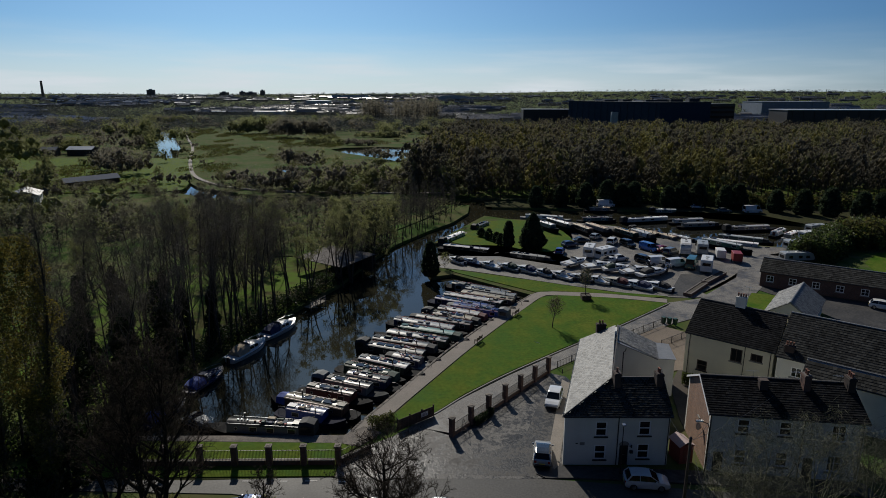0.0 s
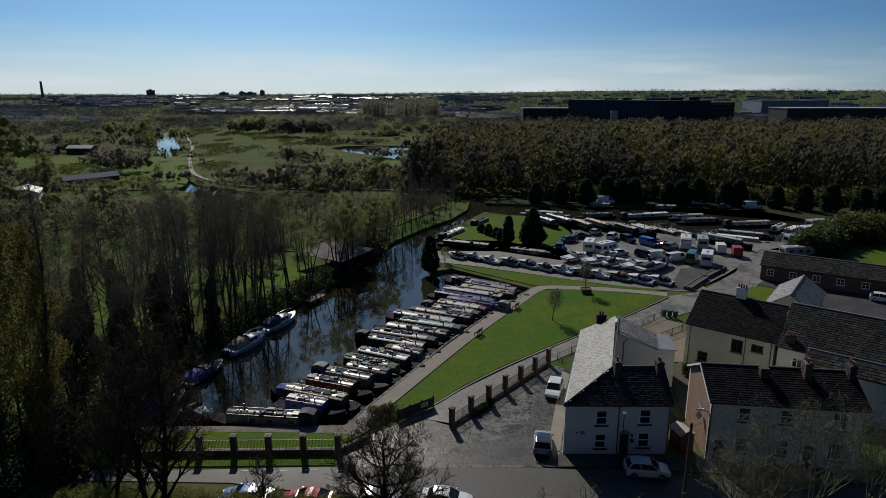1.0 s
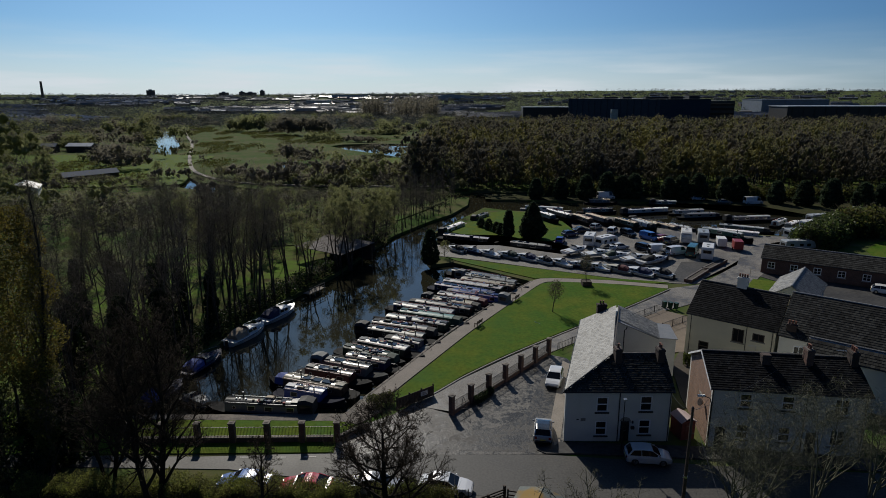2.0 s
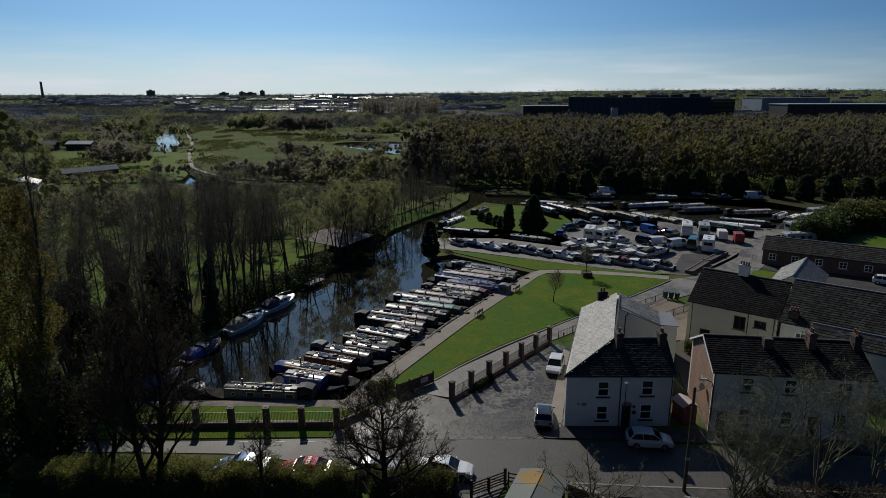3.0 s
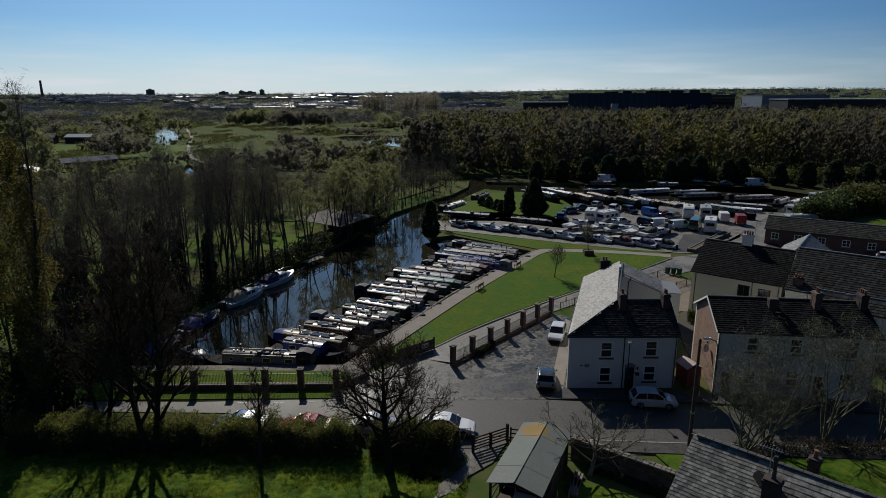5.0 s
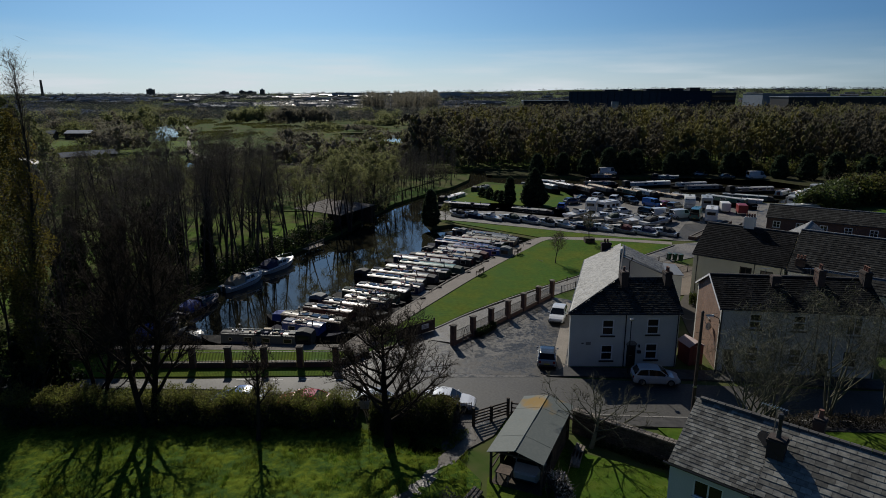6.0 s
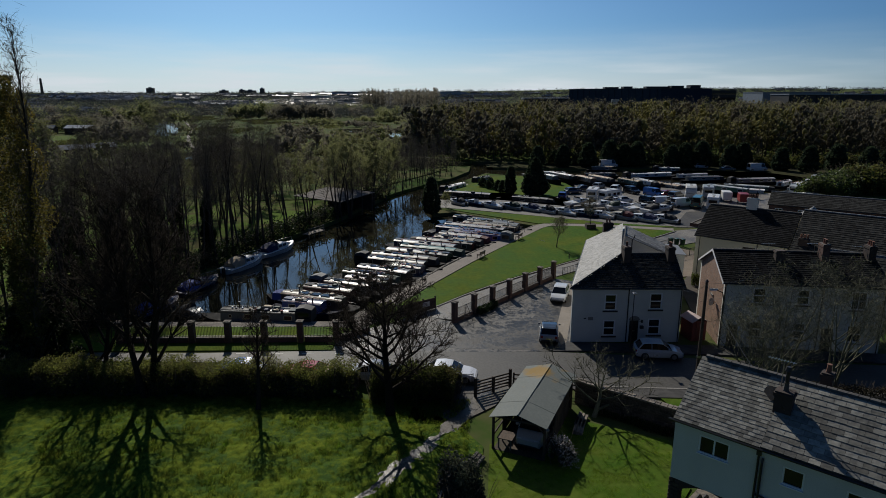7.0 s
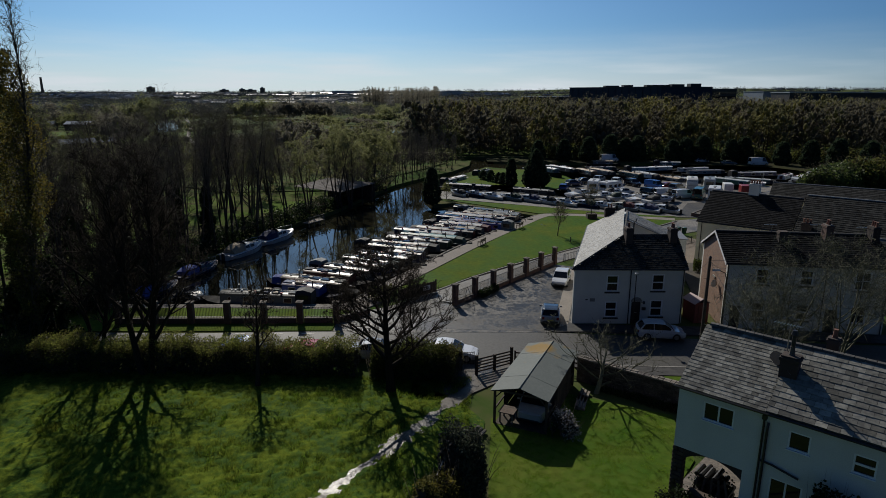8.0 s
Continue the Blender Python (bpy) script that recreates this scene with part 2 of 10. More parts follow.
# silhouette dark of the backlit near trees, put into colour
M_BACKLITTWIG = surf("backlit_dark_twigs", (0.034, 0.028, 0.022), (0.02, 0.017, 0.013), 1.0, 0, 3, 0.4, 0.9, 0, rnd=0.3, spec=0.05)
M_UPVC = paint((0.80, 0.80, 0.79), 0.3)
M_LEAF = leafy(surf("new_leaf", (0.085, 0.105, 0.022), (0.06, 0.075, 0.02), 0.7, 0, 3, 0.3, 0.9, 0, rnd=0.3), 0.6, 1.4)
# green lightened to stand for haze over the far conifer row
M_CONIFER = leafy(surf("conifer", (0.032, 0.05, 0.028), (0.05, 0.068, 0.036), 0.85, 0, 4, 0.5, 0.9, 0, rnd=0.2), 0.5, 1.5)
M_HEDGE = leafy(surf("hedge_leaf", (0.085, 0.105, 0.022), (0.09, 0.075, 0.03), 0.8, 0, 3, 0.4, 0.9, 0), 0.5, 1.5)
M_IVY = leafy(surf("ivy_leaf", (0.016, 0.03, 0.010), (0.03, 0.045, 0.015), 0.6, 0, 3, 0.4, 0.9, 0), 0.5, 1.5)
M_POPLAR = leafy(surf("poplar_leaf", (0.16, 0.125, 0.026), (0.10, 0.10, 0.026), 0.75, 0, 2, 0.25, 0.9, 0), 0.6, 1.4)
M_TYRE = surf("tyre", (0.015, 0.015, 0.015), (0.03, 0.03, 0.03), 0.8, 0, 20, 2, 0.5, 0.1)
M_STEEL = surf("steel", (0.5, 0.5, 0.5), (0.35, 0.35, 0.35), 0.3, 1.0, 20, 2, 0.5, 0.02)


def glass(name, tint=(0.012, 0.014, 0.016), rough=0.04):
    m = bpy.data.materials.new(name)
    m.use_nodes = True
    p = m.node_tree.nodes["Principled BSDF"]
    p.inputs["Base Color"].default_value = (*tint, 1)
    p.inputs["Roughness"].default_value, p.inputs["IOR"].default_value = rough, 1.5
    p.inputs["Specular IOR Level"].default_value = 0.35
    return m


M_GLASS = glass("window_glass")
M_CARGLASS = glass("car_glass", (0.008, 0.009, 0.01), 0.03)


def water_material(name, tint, wave, strength):
    m = bpy.data.materials.new(name)
    m.use_nodes = True
    n, l = m.node_tree.nodes, m.node_tree.links
    p = n["Principled BSDF"]
    p.inputs["Base Color"].default_value = (*tint, 1)
    p.inputs["Roughness"].default_value, p.inputs["IOR"].default_value = 0.02, 1.5
    tc, a, b = n.new("ShaderNodeTexCoord"), n.new("ShaderNodeTexNoise"), n.new("ShaderNodeBump")
    a.inputs["Scale"].default_value, a.inputs["Detail"].default_value = wave, 3.0
    b.inputs["Strength"].default_value, b.inputs["Distance"].default_value = strength, 0.1
    l.new(tc.outputs["Object"], a.inputs["Vector"])
    l.new(a.outputs["Fac"], b.inputs["Height"])
    l.new(b.outputs["Normal"], p.inputs["Normal"])
    return m


M_WATER = water_material("canal_water", (0.022, 0.021, 0.013), 0.9, 0.045)


# ---- mesh building ----
class Geo:
    """Vertices and faces gathered for one mesh."""

    def __init__(self):
        self.v, self.f = [], []

    def add(self, verts, faces, m=None):
        k = len(self.v)
        self.v += [tuple(m @ Vector(p)) if m else tuple(p) for p in verts]
        self.f += [tuple(i + k for i in face) for face in faces]
        return self

    def box(self, x0, y0, z0, x1, y1, z1, m=None):
        return self.add([(x, y, z) for z in (z0, z1) for y in (y0, y1) for x in (x0, x1)],
                        [(0, 2, 3, 1), (4, 5, 7, 6), (0, 1, 5, 4), (1, 3, 7, 5), (3, 2, 6, 7), (2, 0, 4, 6)], m)

    def prism(self, pts, z0, z1, m=None):
        """An upright prism on a polygon that runs anticlockwise."""
        n = len(pts)
        return self.add([(x, y, z0) for x, y in pts] + [(x, y, z1) for x, y in pts],
                        [tuple(range(n - 1, -1, -1)), tuple(range(n, 2 * n))] + [(i, (i + 1) % n, n + (i + 1) % n, n + i) for i in range(n)], m)

    def loft(self, rings, m=None, caps=True):
        """A skin through rings of equal length, each anticlockwise seen from the end."""
        n = len(rings[0])
        verts = [p for r in rings for p in r]
        faces = [(k * n + i, k * n + (i + 1) % n, (k + 1) * n + (i + 1) % n, (k + 1) * n + i) for k in range(len(rings) - 1) for i in range(n)]
        if caps:
            faces += [tuple(range(n - 1, -1, -1)), tuple(range((len(rings) - 1) * n, len(rings) * n))]
        return self.add(verts, faces, m)

    def tube(self, path, radii, sides=6, m=None, caps=True):
        """A round bar along a path."""
        rings = []
        path = [Vector(p) for p in path]
        for i, p in enumerate(path):
            ahead = (path[min(i + 1, len(path) - 1)] - path[max(i - 1, 0)]).normalized()
            side = ahead.orthogonal().normalized() if i == 0 else (side - ahead * side.dot(ahead)).normalized()
            up = ahead.cross(side)
            r = radii[i] if hasattr(radii, "__len__") else radii
            rings.append([p + side * r * math.cos(2 * math.pi * k / sides) + up * r * math.sin(2 * math.pi * k / sides) for k in range(sides)])
        return self.loft(rings, m, caps)

    def slab(self, p, q, r, s, thick):
        """A plate with its upper face p q r s (anticlockwise from outside) and a thickness."""
        p, q, r, s = (Vector(a) for a in (p, q, r, s))
        n = (q - p).cross(s - p).normalized() * thick
        return self.add([p, q, r, s, p - n, q - n, r - n, s - n], [(0, 1, 2, 3), (7, 6, 5, 4), (0, 4, 5, 1), (1, 5, 6, 2), (2, 6, 7, 3), (3, 7, 4, 0)])


def mesh_of(name, geo, material, smooth=False, bevel=0.0):
    me = bpy.data.meshes.new(name)
    me.from_pydata(geo.v, [], geo.f)
    if bevel:
        bm = bmesh.new()
        bm.from_mesh(me)
        bmesh.ops.bevel(bm, geom=bm.edges[:], offset=bevel, segments=1, affect="EDGES", clamp_overlap=True)
        bm.to_mesh(me)
        bm.free()
    me.materials.append(material)
    if smooth:
        me.polygons.foreach_set("use_smooth", [True] * len(me.polygons))
    me.update()
    return me


def part(name, geo, material, parent=None, label="", smooth=False, bevel=0.0, at=None):
    """One mesh object under a thing or a part; without a parent, a thing that is a single mesh."""
    me = geo if isinstance(geo, bpy.types.Mesh) else mesh_of(name, geo, material, smooth, bevel)
    ob = new(name, me)
    if parent:
        ob.parent = parent
    if at is not None:
        ob.matrix_local = at
    return tagged(ob, label)


def thing(name, m, label, category, group="", kind=""):
    """An Empty at the base of a thing."""
    ob = new(name)
    ob.empty_display_size = 0.3
    ob.matrix_world = m
    return tagged(ob, label, category, group, kind)


def tri_mesh(name, verts, tris, material, smooth=False):
    """A triangle mesh from two numpy arrays."""
    me = bpy.data.meshes.new(name)
    verts, tris = np.asarray(verts, np.float32), np.asarray(tris, np.int32)
    me.vertices.add(len(verts))
    me.vertices.foreach_set("co", verts.ravel())
    me.loops.add(tris.size)
    me.loops.foreach_set("vertex_index", tris.ravel())
    me.polygons.add(len(tris))
    me.polygons.foreach_set("loop_start", np.arange(0, tris.size, 3, dtype=np.int32))
    me.update(calc_edges=True)
    me.materials.append(material)
    if smooth:
        me.polygons.foreach_set("use_smooth", np.ones(len(tris), bool))
    return me


# ---- ground and water ----
from mathutils.geometry import delaunay_2d_cdt

WATER_Z = -0.7
ARM = [(-33, 56.2), (-31.9, 60), (-31.1, 67.7), (-29.1, 75.8), (-27.3, 83.7), (-24.5, 94.4), (-19.4, 108), (-16, 123.4), (-11.3, 139), (-3.8, 154.7), (2.1, 164.6),
       (7, 179), (9, 206), (18, 206), (15, 190), (12.5, 177), (7, 164), (2, 152), (-3.5, 139), (-4.2, 121.3), (-2.3, 113.2), (1.6, 115.2), (15.3, 102.6),
       (10.6, 95.5), (4.6, 85.6), (0.4, 78.3), (-4.5, 68.1), (-8.8, 59.4), (-10.0, 56.5)]
CHANNEL = [(-4.5, 131), (10, 130), (24, 122), (27, 126), (20, 131.5), (12, 137), (-0.5, 141.5), (-4.5, 140)]
BASIN = [(10, 176), (18, 170), (30, 167.5), (46, 161), (52, 148), (62, 142), (80, 137.5), (90, 150), (98, 163), (92, 176), (60, 184), (30, 187), (13, 189)]
CANAL = [(60, 203), (10, 203), (-30, 204), (-62, 208), (-92, 228), (-114, 262), (-131, 298), (-170, 400), (-213, 492), (-300, 690), (-314, 682), (-228, 486), (-183, 396),
         (-143, 296), (-126, 256), (-101, 219), (-66, 197.5), (-30, 193), (10, 192.5), (60, 193)]
POND = [(-72, 392), (-58, 366), (-40, 345), (-24, 322), (-10, 310), (-6, 330), (-9, 372), (-20, 405), (-45, 412), (-66, 405)]
POOL = [(-80, 292), (-72, 275), (-66, 277), (-72, 298)]
WATERS = [ARM, CHANNEL, BASIN, CANAL, POND, POOL]


def inside(x, y, poly):
    hit = False
    for (ax, ay), (bx, by) in zip(poly, poly[1:] + poly[:1]):
        if (ay > y) != (by > y) and x < (bx - ax) * (y - ay) / (by - ay) + ax:
            hit = not hit
    return hit


def hill(x, y):
    """The land's height: level by the marina, rolling far off."""
    d = math.hypot(x, y)
    far = min(max((d - 900) / 3200, 0), 1)
    roll = noise.noise(Vector((x * 0.0011, y * 0.0011, 3.0))) * 8 + noise.noise(Vector((x * 0.004, y * 0.004, 9.0))) * 3
    rise = 34 + 9 * math.sin(x * 0.0011 + 0.5) + (14 if x > 500 else 0) * min((x - 500) / 1200, 1)
    low = 0.15 * noise.noise(Vector((x * 0.02, y * 0.02, 0))) if d > 130 else 0
    return far * (rise + roll) + low - 0.05


def make_ground():
    pts, edges = [], []
    for poly in WATERS:
        k, n = len(pts), len(poly)
        pts += poly
        edges += [(k + i, k + (i + 1) % n) for i in range(n)]
    rnd = random.Random(5)
    rings = [(y, x) for y in range(-300, 700, 25) for x in range(-500, 701, 25)]
    pts += [(x + rnd.uniform(-4, 4), y + rnd.uniform(-4, 4)) for y, x in rings]
    pts += [(x + rnd.uniform(-20, 20), y + rnd.uniform(-20, 20)) for y in range(-1500, 4801, 110) for x in range(-4400, 4401, 110) if not (-520 < x < 720 and -320 < y < 710)]
    co, _, faces, *_ = delaunay_2d_cdt([Vector(p) for p in pts], edges, [], 0, 1e-4)
    keep = []
    for f in faces:
        cx, cy = sum(co[i].x for i in f) / 3, sum(co[i].y for i in f) / 3
        if not any(inside(cx, cy, w) for w in WATERS):
            keep.append(tuple(f))
    count = {}
    for f in keep:
        for a, b in zip(f, f[1:] + f[:1]):
            count.setdefault((min(a, b), max(a, b)), []).append((a, b))
    rim = [v[0] for v in count.values() if len(v) == 1]
    onrim = {i for e in rim for i in e}
    g = Geo()
    g.v = [(c.x, c.y, -0.05 if i in onrim and c.y < 240 else hill(c.x, c.y)) for i, c in enumerate(co)]
    g.f = list(keep)
    # banks go down under the water
    for a, b in rim:
        if abs(co[a].x) < 4000 and co[a].y < 4000:
            k = len(g.v)
            g.v += [(co[a].x, co[a].y, -1.6), (co[b].x, co[b].y, -1.6)]
            g.f.append((b, a, k, k + 1))
    tagged(part("ground", g, M_MEADOW, None, "rough green meadow and scrub land to the horizon"), category="ground", kind="structure")


make_ground()
for nm, poly, lbl in (("water_1", ARM, "dark still canal arm and marina basin"), ("water_2", CHANNEL, "narrow dark mooring channel"),
                      ("water_3", BASIN, "brown water of the far marina basin"), ("water_4", CANAL, "long canal bending away through meadows"),
                      ("water_5", POND, "pale reflecting pond in the meadow"), ("water_6", POOL, "small pool among bushes")):
    # each sheet lies a few millimetres from its neighbour where they meet
    z = WATER_Z - 0.006 * int(nm[-1])
    tagged(part(nm, Geo().add([(x, y, z) for x, y in poly], [tuple(range(len(poly)))]) if nm != "water_1" and nm != "water_4" else Geo().add([(x, y, z) for x, y in poly], [tuple(range(len(poly)))]),
                M_WATER, None, lbl), category="water", kind="structure")


def sheet(name, pts, z, thick, material, label, category, kind="structure"):
    """A paved or planted area: a thin prism on the ground."""
    area = sum(a[0] * b[1] - b[0] * a[1] for a, b in zip(pts, pts[1:] + pts[:1]))
    pts = pts if area > 0 else pts[::-1]
    g = Geo().prism(pts, z - thick, z)
    me = bpy.data.meshes.new(name)
    bm = bmesh.new()
    vs = [bm.verts.new(p) for p in g.v]
    for f in g.f:
        bm.faces.new([vs[i] for i in f])
    bmesh.ops.triangulate(bm, faces=[f for f in bm.faces if len(f.verts) > 4])
    bm.to_mesh(me)
    bm.free()
    me.materials.append(material)
    return tagged(new(name, me), label, category, "", kind)


def smooth_line(pts, steps=6):
    """A curve through the points."""
    out = []
    p = [Vector(a) for a in pts]
    p = [2 * p[0] - p[1]] + p + [2 * p[-1] - p[-2]]
    for i in range(1, len(p) - 2):
        for k in range(steps):
            t = k / steps
            a, b, c, d = p[i - 1:i + 3]
            out.append(tuple(0.5 * ((2 * b) + (c - a) * t + (2 * a - 5 * b + 4 * c - d) * t * t + (3 * b - a - 3 * c + d) * t ** 3)))
    return out + [tuple(p[-2])]


def ribbon(name, line, width, z, thick, material, label, category, kind="structure", ragged=0.0):
    """A path of even width along a curve."""
    pts = [Vector(p) for p in smooth_line(line)]
    left, right = [], []
    for i, p in enumerate(pts):
        d = (pts[min(i + 1, len(pts) - 1)] - pts[max(i - 1, 0)]).normalized()
        n = Vector((-d.y, d.x)) * width / 2
        left.append(p + n * (1 + ragged * noise.noise(Vector((i * 0.7, 1.0, 0)))))
        right.append(p - n * (1 + ragged * noise.noise(Vector((i * 0.7, 9.0, 0)))))
    g = Geo()
    k = len(pts)
    g.v = [(*p, z) for p in left] + [(*p, z) for p in right] + [(*p, z - thick) for p in left] + [(*p, z - thick) for p in right]
    for i in range(k - 1):
        g.f += [(i, k + i, k + i + 1, i + 1), (i, i + 1, 2 * k + i + 1, 2 * k + i), (k + i + 1, k + i, 3 * k + i, 3 * k + i + 1)]
    return tagged(part(name, g, material), label, category, "", kind)


# roads, yards, paths
sheet("road", [(-90, 47), (-32, 47.2), (-18.6, 46.9), (-2.1, 43.8), (2, 43.4), (9.6, 42.7), (16, 42.2), (60, 40), (60, 44.5), (24, 47.5), (12, 48.9), (9, 49.2), (-2, 49.1), (-10, 49.4), (-22, 48.8), (-32, 48.9), (-90, 51)],
      0.02, 0.12, M_ROAD, "worn grey village road", "road")
sheet("forecourt", [(-2, 49.104), (9, 49.204), (11.3, 50.5), (11.3, 51.3), (15.8, 68.4), (15.2, 70.2), (13.2, 71.3), (0.9, 56.4), (-2.6, 58.2), (-9.9, 52.8), (-9.9, 49.404)], 0.028, 0.12, M_FORECOURT,
      "patched dark asphalt forecourt beside the drive", "pavement")
DRIVE_L = [(-4.9, 56.6), (1.0, 63.2), (8.1, 70.4), (16.6, 78.3), (26.9, 87.2), (37.5, 97.0)]
DRIVE_R = [(0.9, 56.9), (5.3, 62.3), (13.4, 71.8), (22, 79), (31, 86), (42, 92.5)]
sheet("drive", DRIVE_L + [(37.9, 98.3), (44, 100.5), (56, 113), (61, 122), (70, 131), (75, 128), (66, 117), (54, 102), (46, 94)] + DRIVE_R[::-1] + [(-2.4, 58)], 0.036, 0.12, M_DRIVE, "pale concrete marina drive", "road")
LAWN = [(-5.9, 59.5), (-1.9, 67.6), (3.3, 77.6), (7.6, 85.4), (13.2, 95.0), (17.0, 101.0), (19.7, 102.0), (28, 100.9), (37.6, 97.9), (26.6, 87.7), (16.3, 78.8), (7.8, 71.0), (2.4, 65.4), (-1.2, 60.7), (-3.4, 58.6)]
sheet("lawn", LAWN, 0.09, 0.2, M_LAWN, "smooth mown green lawn by the marina", "lawn")
ribbon("quay_path", [(-9.0, 55.5), (-7.4, 59.6), (-2.9, 68.5), (2.3, 78.5), (6.6, 86.2), (12.4, 95.9), (16.5, 102.2), (20, 103.1), (30, 101.7), (38, 99.2)], 2.1, 0.04, 0.1, M_GRAVEL, "narrow worn quayside path", "path")
sheet("verge", [(0.5, 118.6), (16.4, 111.0), (29.3, 104.2), (39, 101.6), (36, 100.9), (29, 103.0), (20.4, 104.3), (16.2, 103.9), (2.4, 116.0)], 0.07, 0.2, M_LAWN, "strip of mown grass by the path", "lawn")
ribbon("yard_road", [(-1.5, 121.5), (6, 118.6), (17, 112.9), (30, 106.2), (40, 102.8), (46, 103)], 3.2, 0.03, 0.12, M_DRIVE, "grey yard road", "road")
sheet("boat_yard", [(-3, 129), (12, 128.6), (24, 121.2), (28, 126), (24, 132), (31, 139), (31.5, 147), (34, 166), (46, 160), (51.5, 147), (61.5, 141), (80, 136.5), (84, 136), (72, 131), (62, 121), (54, 112), (44, 102), (30, 107.6), (17, 114.4), (6, 120.4), (-2, 123.5)],
      0.02, 0.12, M_YARD, "worn gravel boat yard and car park", "pavement")
sheet("island_lawn", [(0, 143), (4.5, 139.2), (13, 138.2), (20, 133), (23.2, 132.2), (30.5, 139), (31, 147), (30, 158), (26, 166), (17.5, 169), (12.5, 166), (8, 155), (3.5, 148)], 0.06, 0.2, M_LAWN, "sunlit mown lawn on the spit", "lawn")
sheet("slipway", [(39.1, 101.9), (46.3, 115.3), (53.6, 114.5), (54.2, 113.0), (48.2, 107.2), (42.3, 101.5)], 0.044, 0.1, M_ASPHALT, "dark tarmac slipway", "pavement")
M_LITTER = surf("leaf_litter", (0.075, 0.072, 0.03), (0.085, 0.15, 0.022), 1.0, 0, 0.5, 0.12, 0.9, 0.8, spec=0.02)
sheet("woodland_floor", [(-80, 53.2), (-33.6, 53.2), (-32.3, 60), (-31.7, 67.7), (-29.7, 75.8), (-27.9, 83.7), (-25.1, 94.4), (-20, 108), (-16.6, 123.4), (-40, 132), (-62, 112), (-80, 90)], 0.03, 0.2, M_LITTER, "mossy leaf litter under the canal trees", "ground")
sheet("front_quay", [(-33.4, 55.35), (-33.4, 56.15), (-10.2, 56.45), (-8.4, 58.2), (-6.4, 57.0), (-8.4, 54.4), (-10.4, 55.0)], 0.06, 0.4, M_STONE, "weathered stone quay", "quay")
sheet("front_bank", [(-40, 49.0), (-40, 55.35), (-10.4, 55.0), (-8.6, 54.3), (-9.95, 52.6), (-10.05, 49.5)], 0.05, 0.2, M_LAWN, "mown grass bank behind the fence", "lawn")
sheet("field", [(-90, -5), (1.9, -5), (1.9, 30), (2.4, 34.2), (0.8, 37), (-2.6, 37.5), (-2.4, 39.5), (-8, 40.9), (-23, 41.4), (-90, 41.5)], 0.03, 0.2, M_PASTURE, "bright sunlit paddock with rough grass", "field")
# hummocky turf of the paddock nearest the track
hg, HX, HY = Geo(), np.arange(-31.0, 2.01, 0.19), np.arange(18.0, 41.3, 0.19)
hk = {}
FIELD_NEAR = [(-31.2, 17.8), (1.6, 17.8), (1.6, 30), (2.1, 34), (0.6, 36.7), (-3.2, 37.2), (-3.0, 39.2), (-8, 40.6), (-23, 41.1), (-31.2, 41.2)]
for iy, y in enumerate(HY):
    for ix, x in enumerate(HX):
        if inside(x, y, FIELD_NEAR):
            hk[ix, iy] = len(hg.v)
            mound = 0.09 * noise.noise(Vector((x * 0.55, y * 0.55, 2.0))) + 0.12 * max(noise.noise(Vector((x * 1.5, y * 1.5, 7.0))), -0.2) + 0.13 * noise.noise(Vector((x * 2.6, y * 2.6, 1.0)))
            near = min(1.0, abs(x - (-5.4 + (y - 28.2) * 0.68)) / 1.6)
            hg.v.append((x, y, 0.036 + max(mound + 0.06, 0.0) * near))
for ix, iy in list(hk):
    q = [(ix, iy), (ix + 1, iy), (ix + 1, iy + 1), (ix, iy + 1)]
    if all(c_ in hk for c_ in q):
        hg.f.append(tuple(hk[c_] for c_ in q))
tagged(part("paddock", hg, M_PASTURE, None, smooth=True), "hummocky sunlit paddock turf", "field", "", "structure")
sheet("garden_lawn", [(0.2, 5), (2.8, 34.5), (8.3, 38.0), (14.5, 35), (14, 30), (11.9, 27.2), (11.9, 5)], 0.04, 0.2, M_LAWN, "bright mown garden lawn", "lawn")


# ---- trees: generators ----
def add_tube(V, F, path, radii, sides):
    """A tapered limb of triangles; the last ring may close to a point."""
    base = len(V)
    n = len(path)
    side = None
    for i in range(n):
        ahead = (path[min(i + 1, n - 1)] - path[max(i - 1, 0)]).normalized()
        side = ahead.orthogonal().normalized() if side is None else (side - ahead * side.dot(ahead)).normalized()
        up = ahead.cross(side)
        if i == n - 1:
            V.append(tuple(path[i]))
            break
        for k in range(sides):
            a = 2 * math.pi * k / sides
            V.append(tuple(path[i] + (side * math.cos(a) + up * math.sin(a)) * radii[i]))
    for i in range(n - 2):
        for k in range(sides):
            a, b = base + i * sides + k, base + i * sides + (k + 1) % sides
            F.append((a, b, b + sides))
            F.append((a, b + sides, a + sides))
    tip, last = base + (n - 1) * sides, base + (n - 2) * sides
    for k in range(sides):
        F.append((last + k, last + (k + 1) % sides, tip))


def leaf_skin(rng, centres, out, size, loose=0.55):
    """Small triangles that mostly face outwards from a crown."""
    n = len(centres)
    nr = out / np.maximum(np.linalg.norm(out, axis=1, keepdims=True), 1e-6) + rng.normal(0, loose, (n, 3))
    a = np.cross(nr, rng.normal(size=(n, 3)))
    a /= np.linalg.norm(a, axis=1, keepdims=True)
    b = np.cross(nr, a)
    b /= np.linalg.norm(b, axis=1, keepdims=True)
    s = size * rng.uniform(0.6, 1.4, (n, 1))
    return np.stack([centres - a * s, centres + b * s * 1.1, centres + a * s - b * s * 0.5], 1).reshape(-1, 3), np.arange(n * 3).reshape(-1, 3)


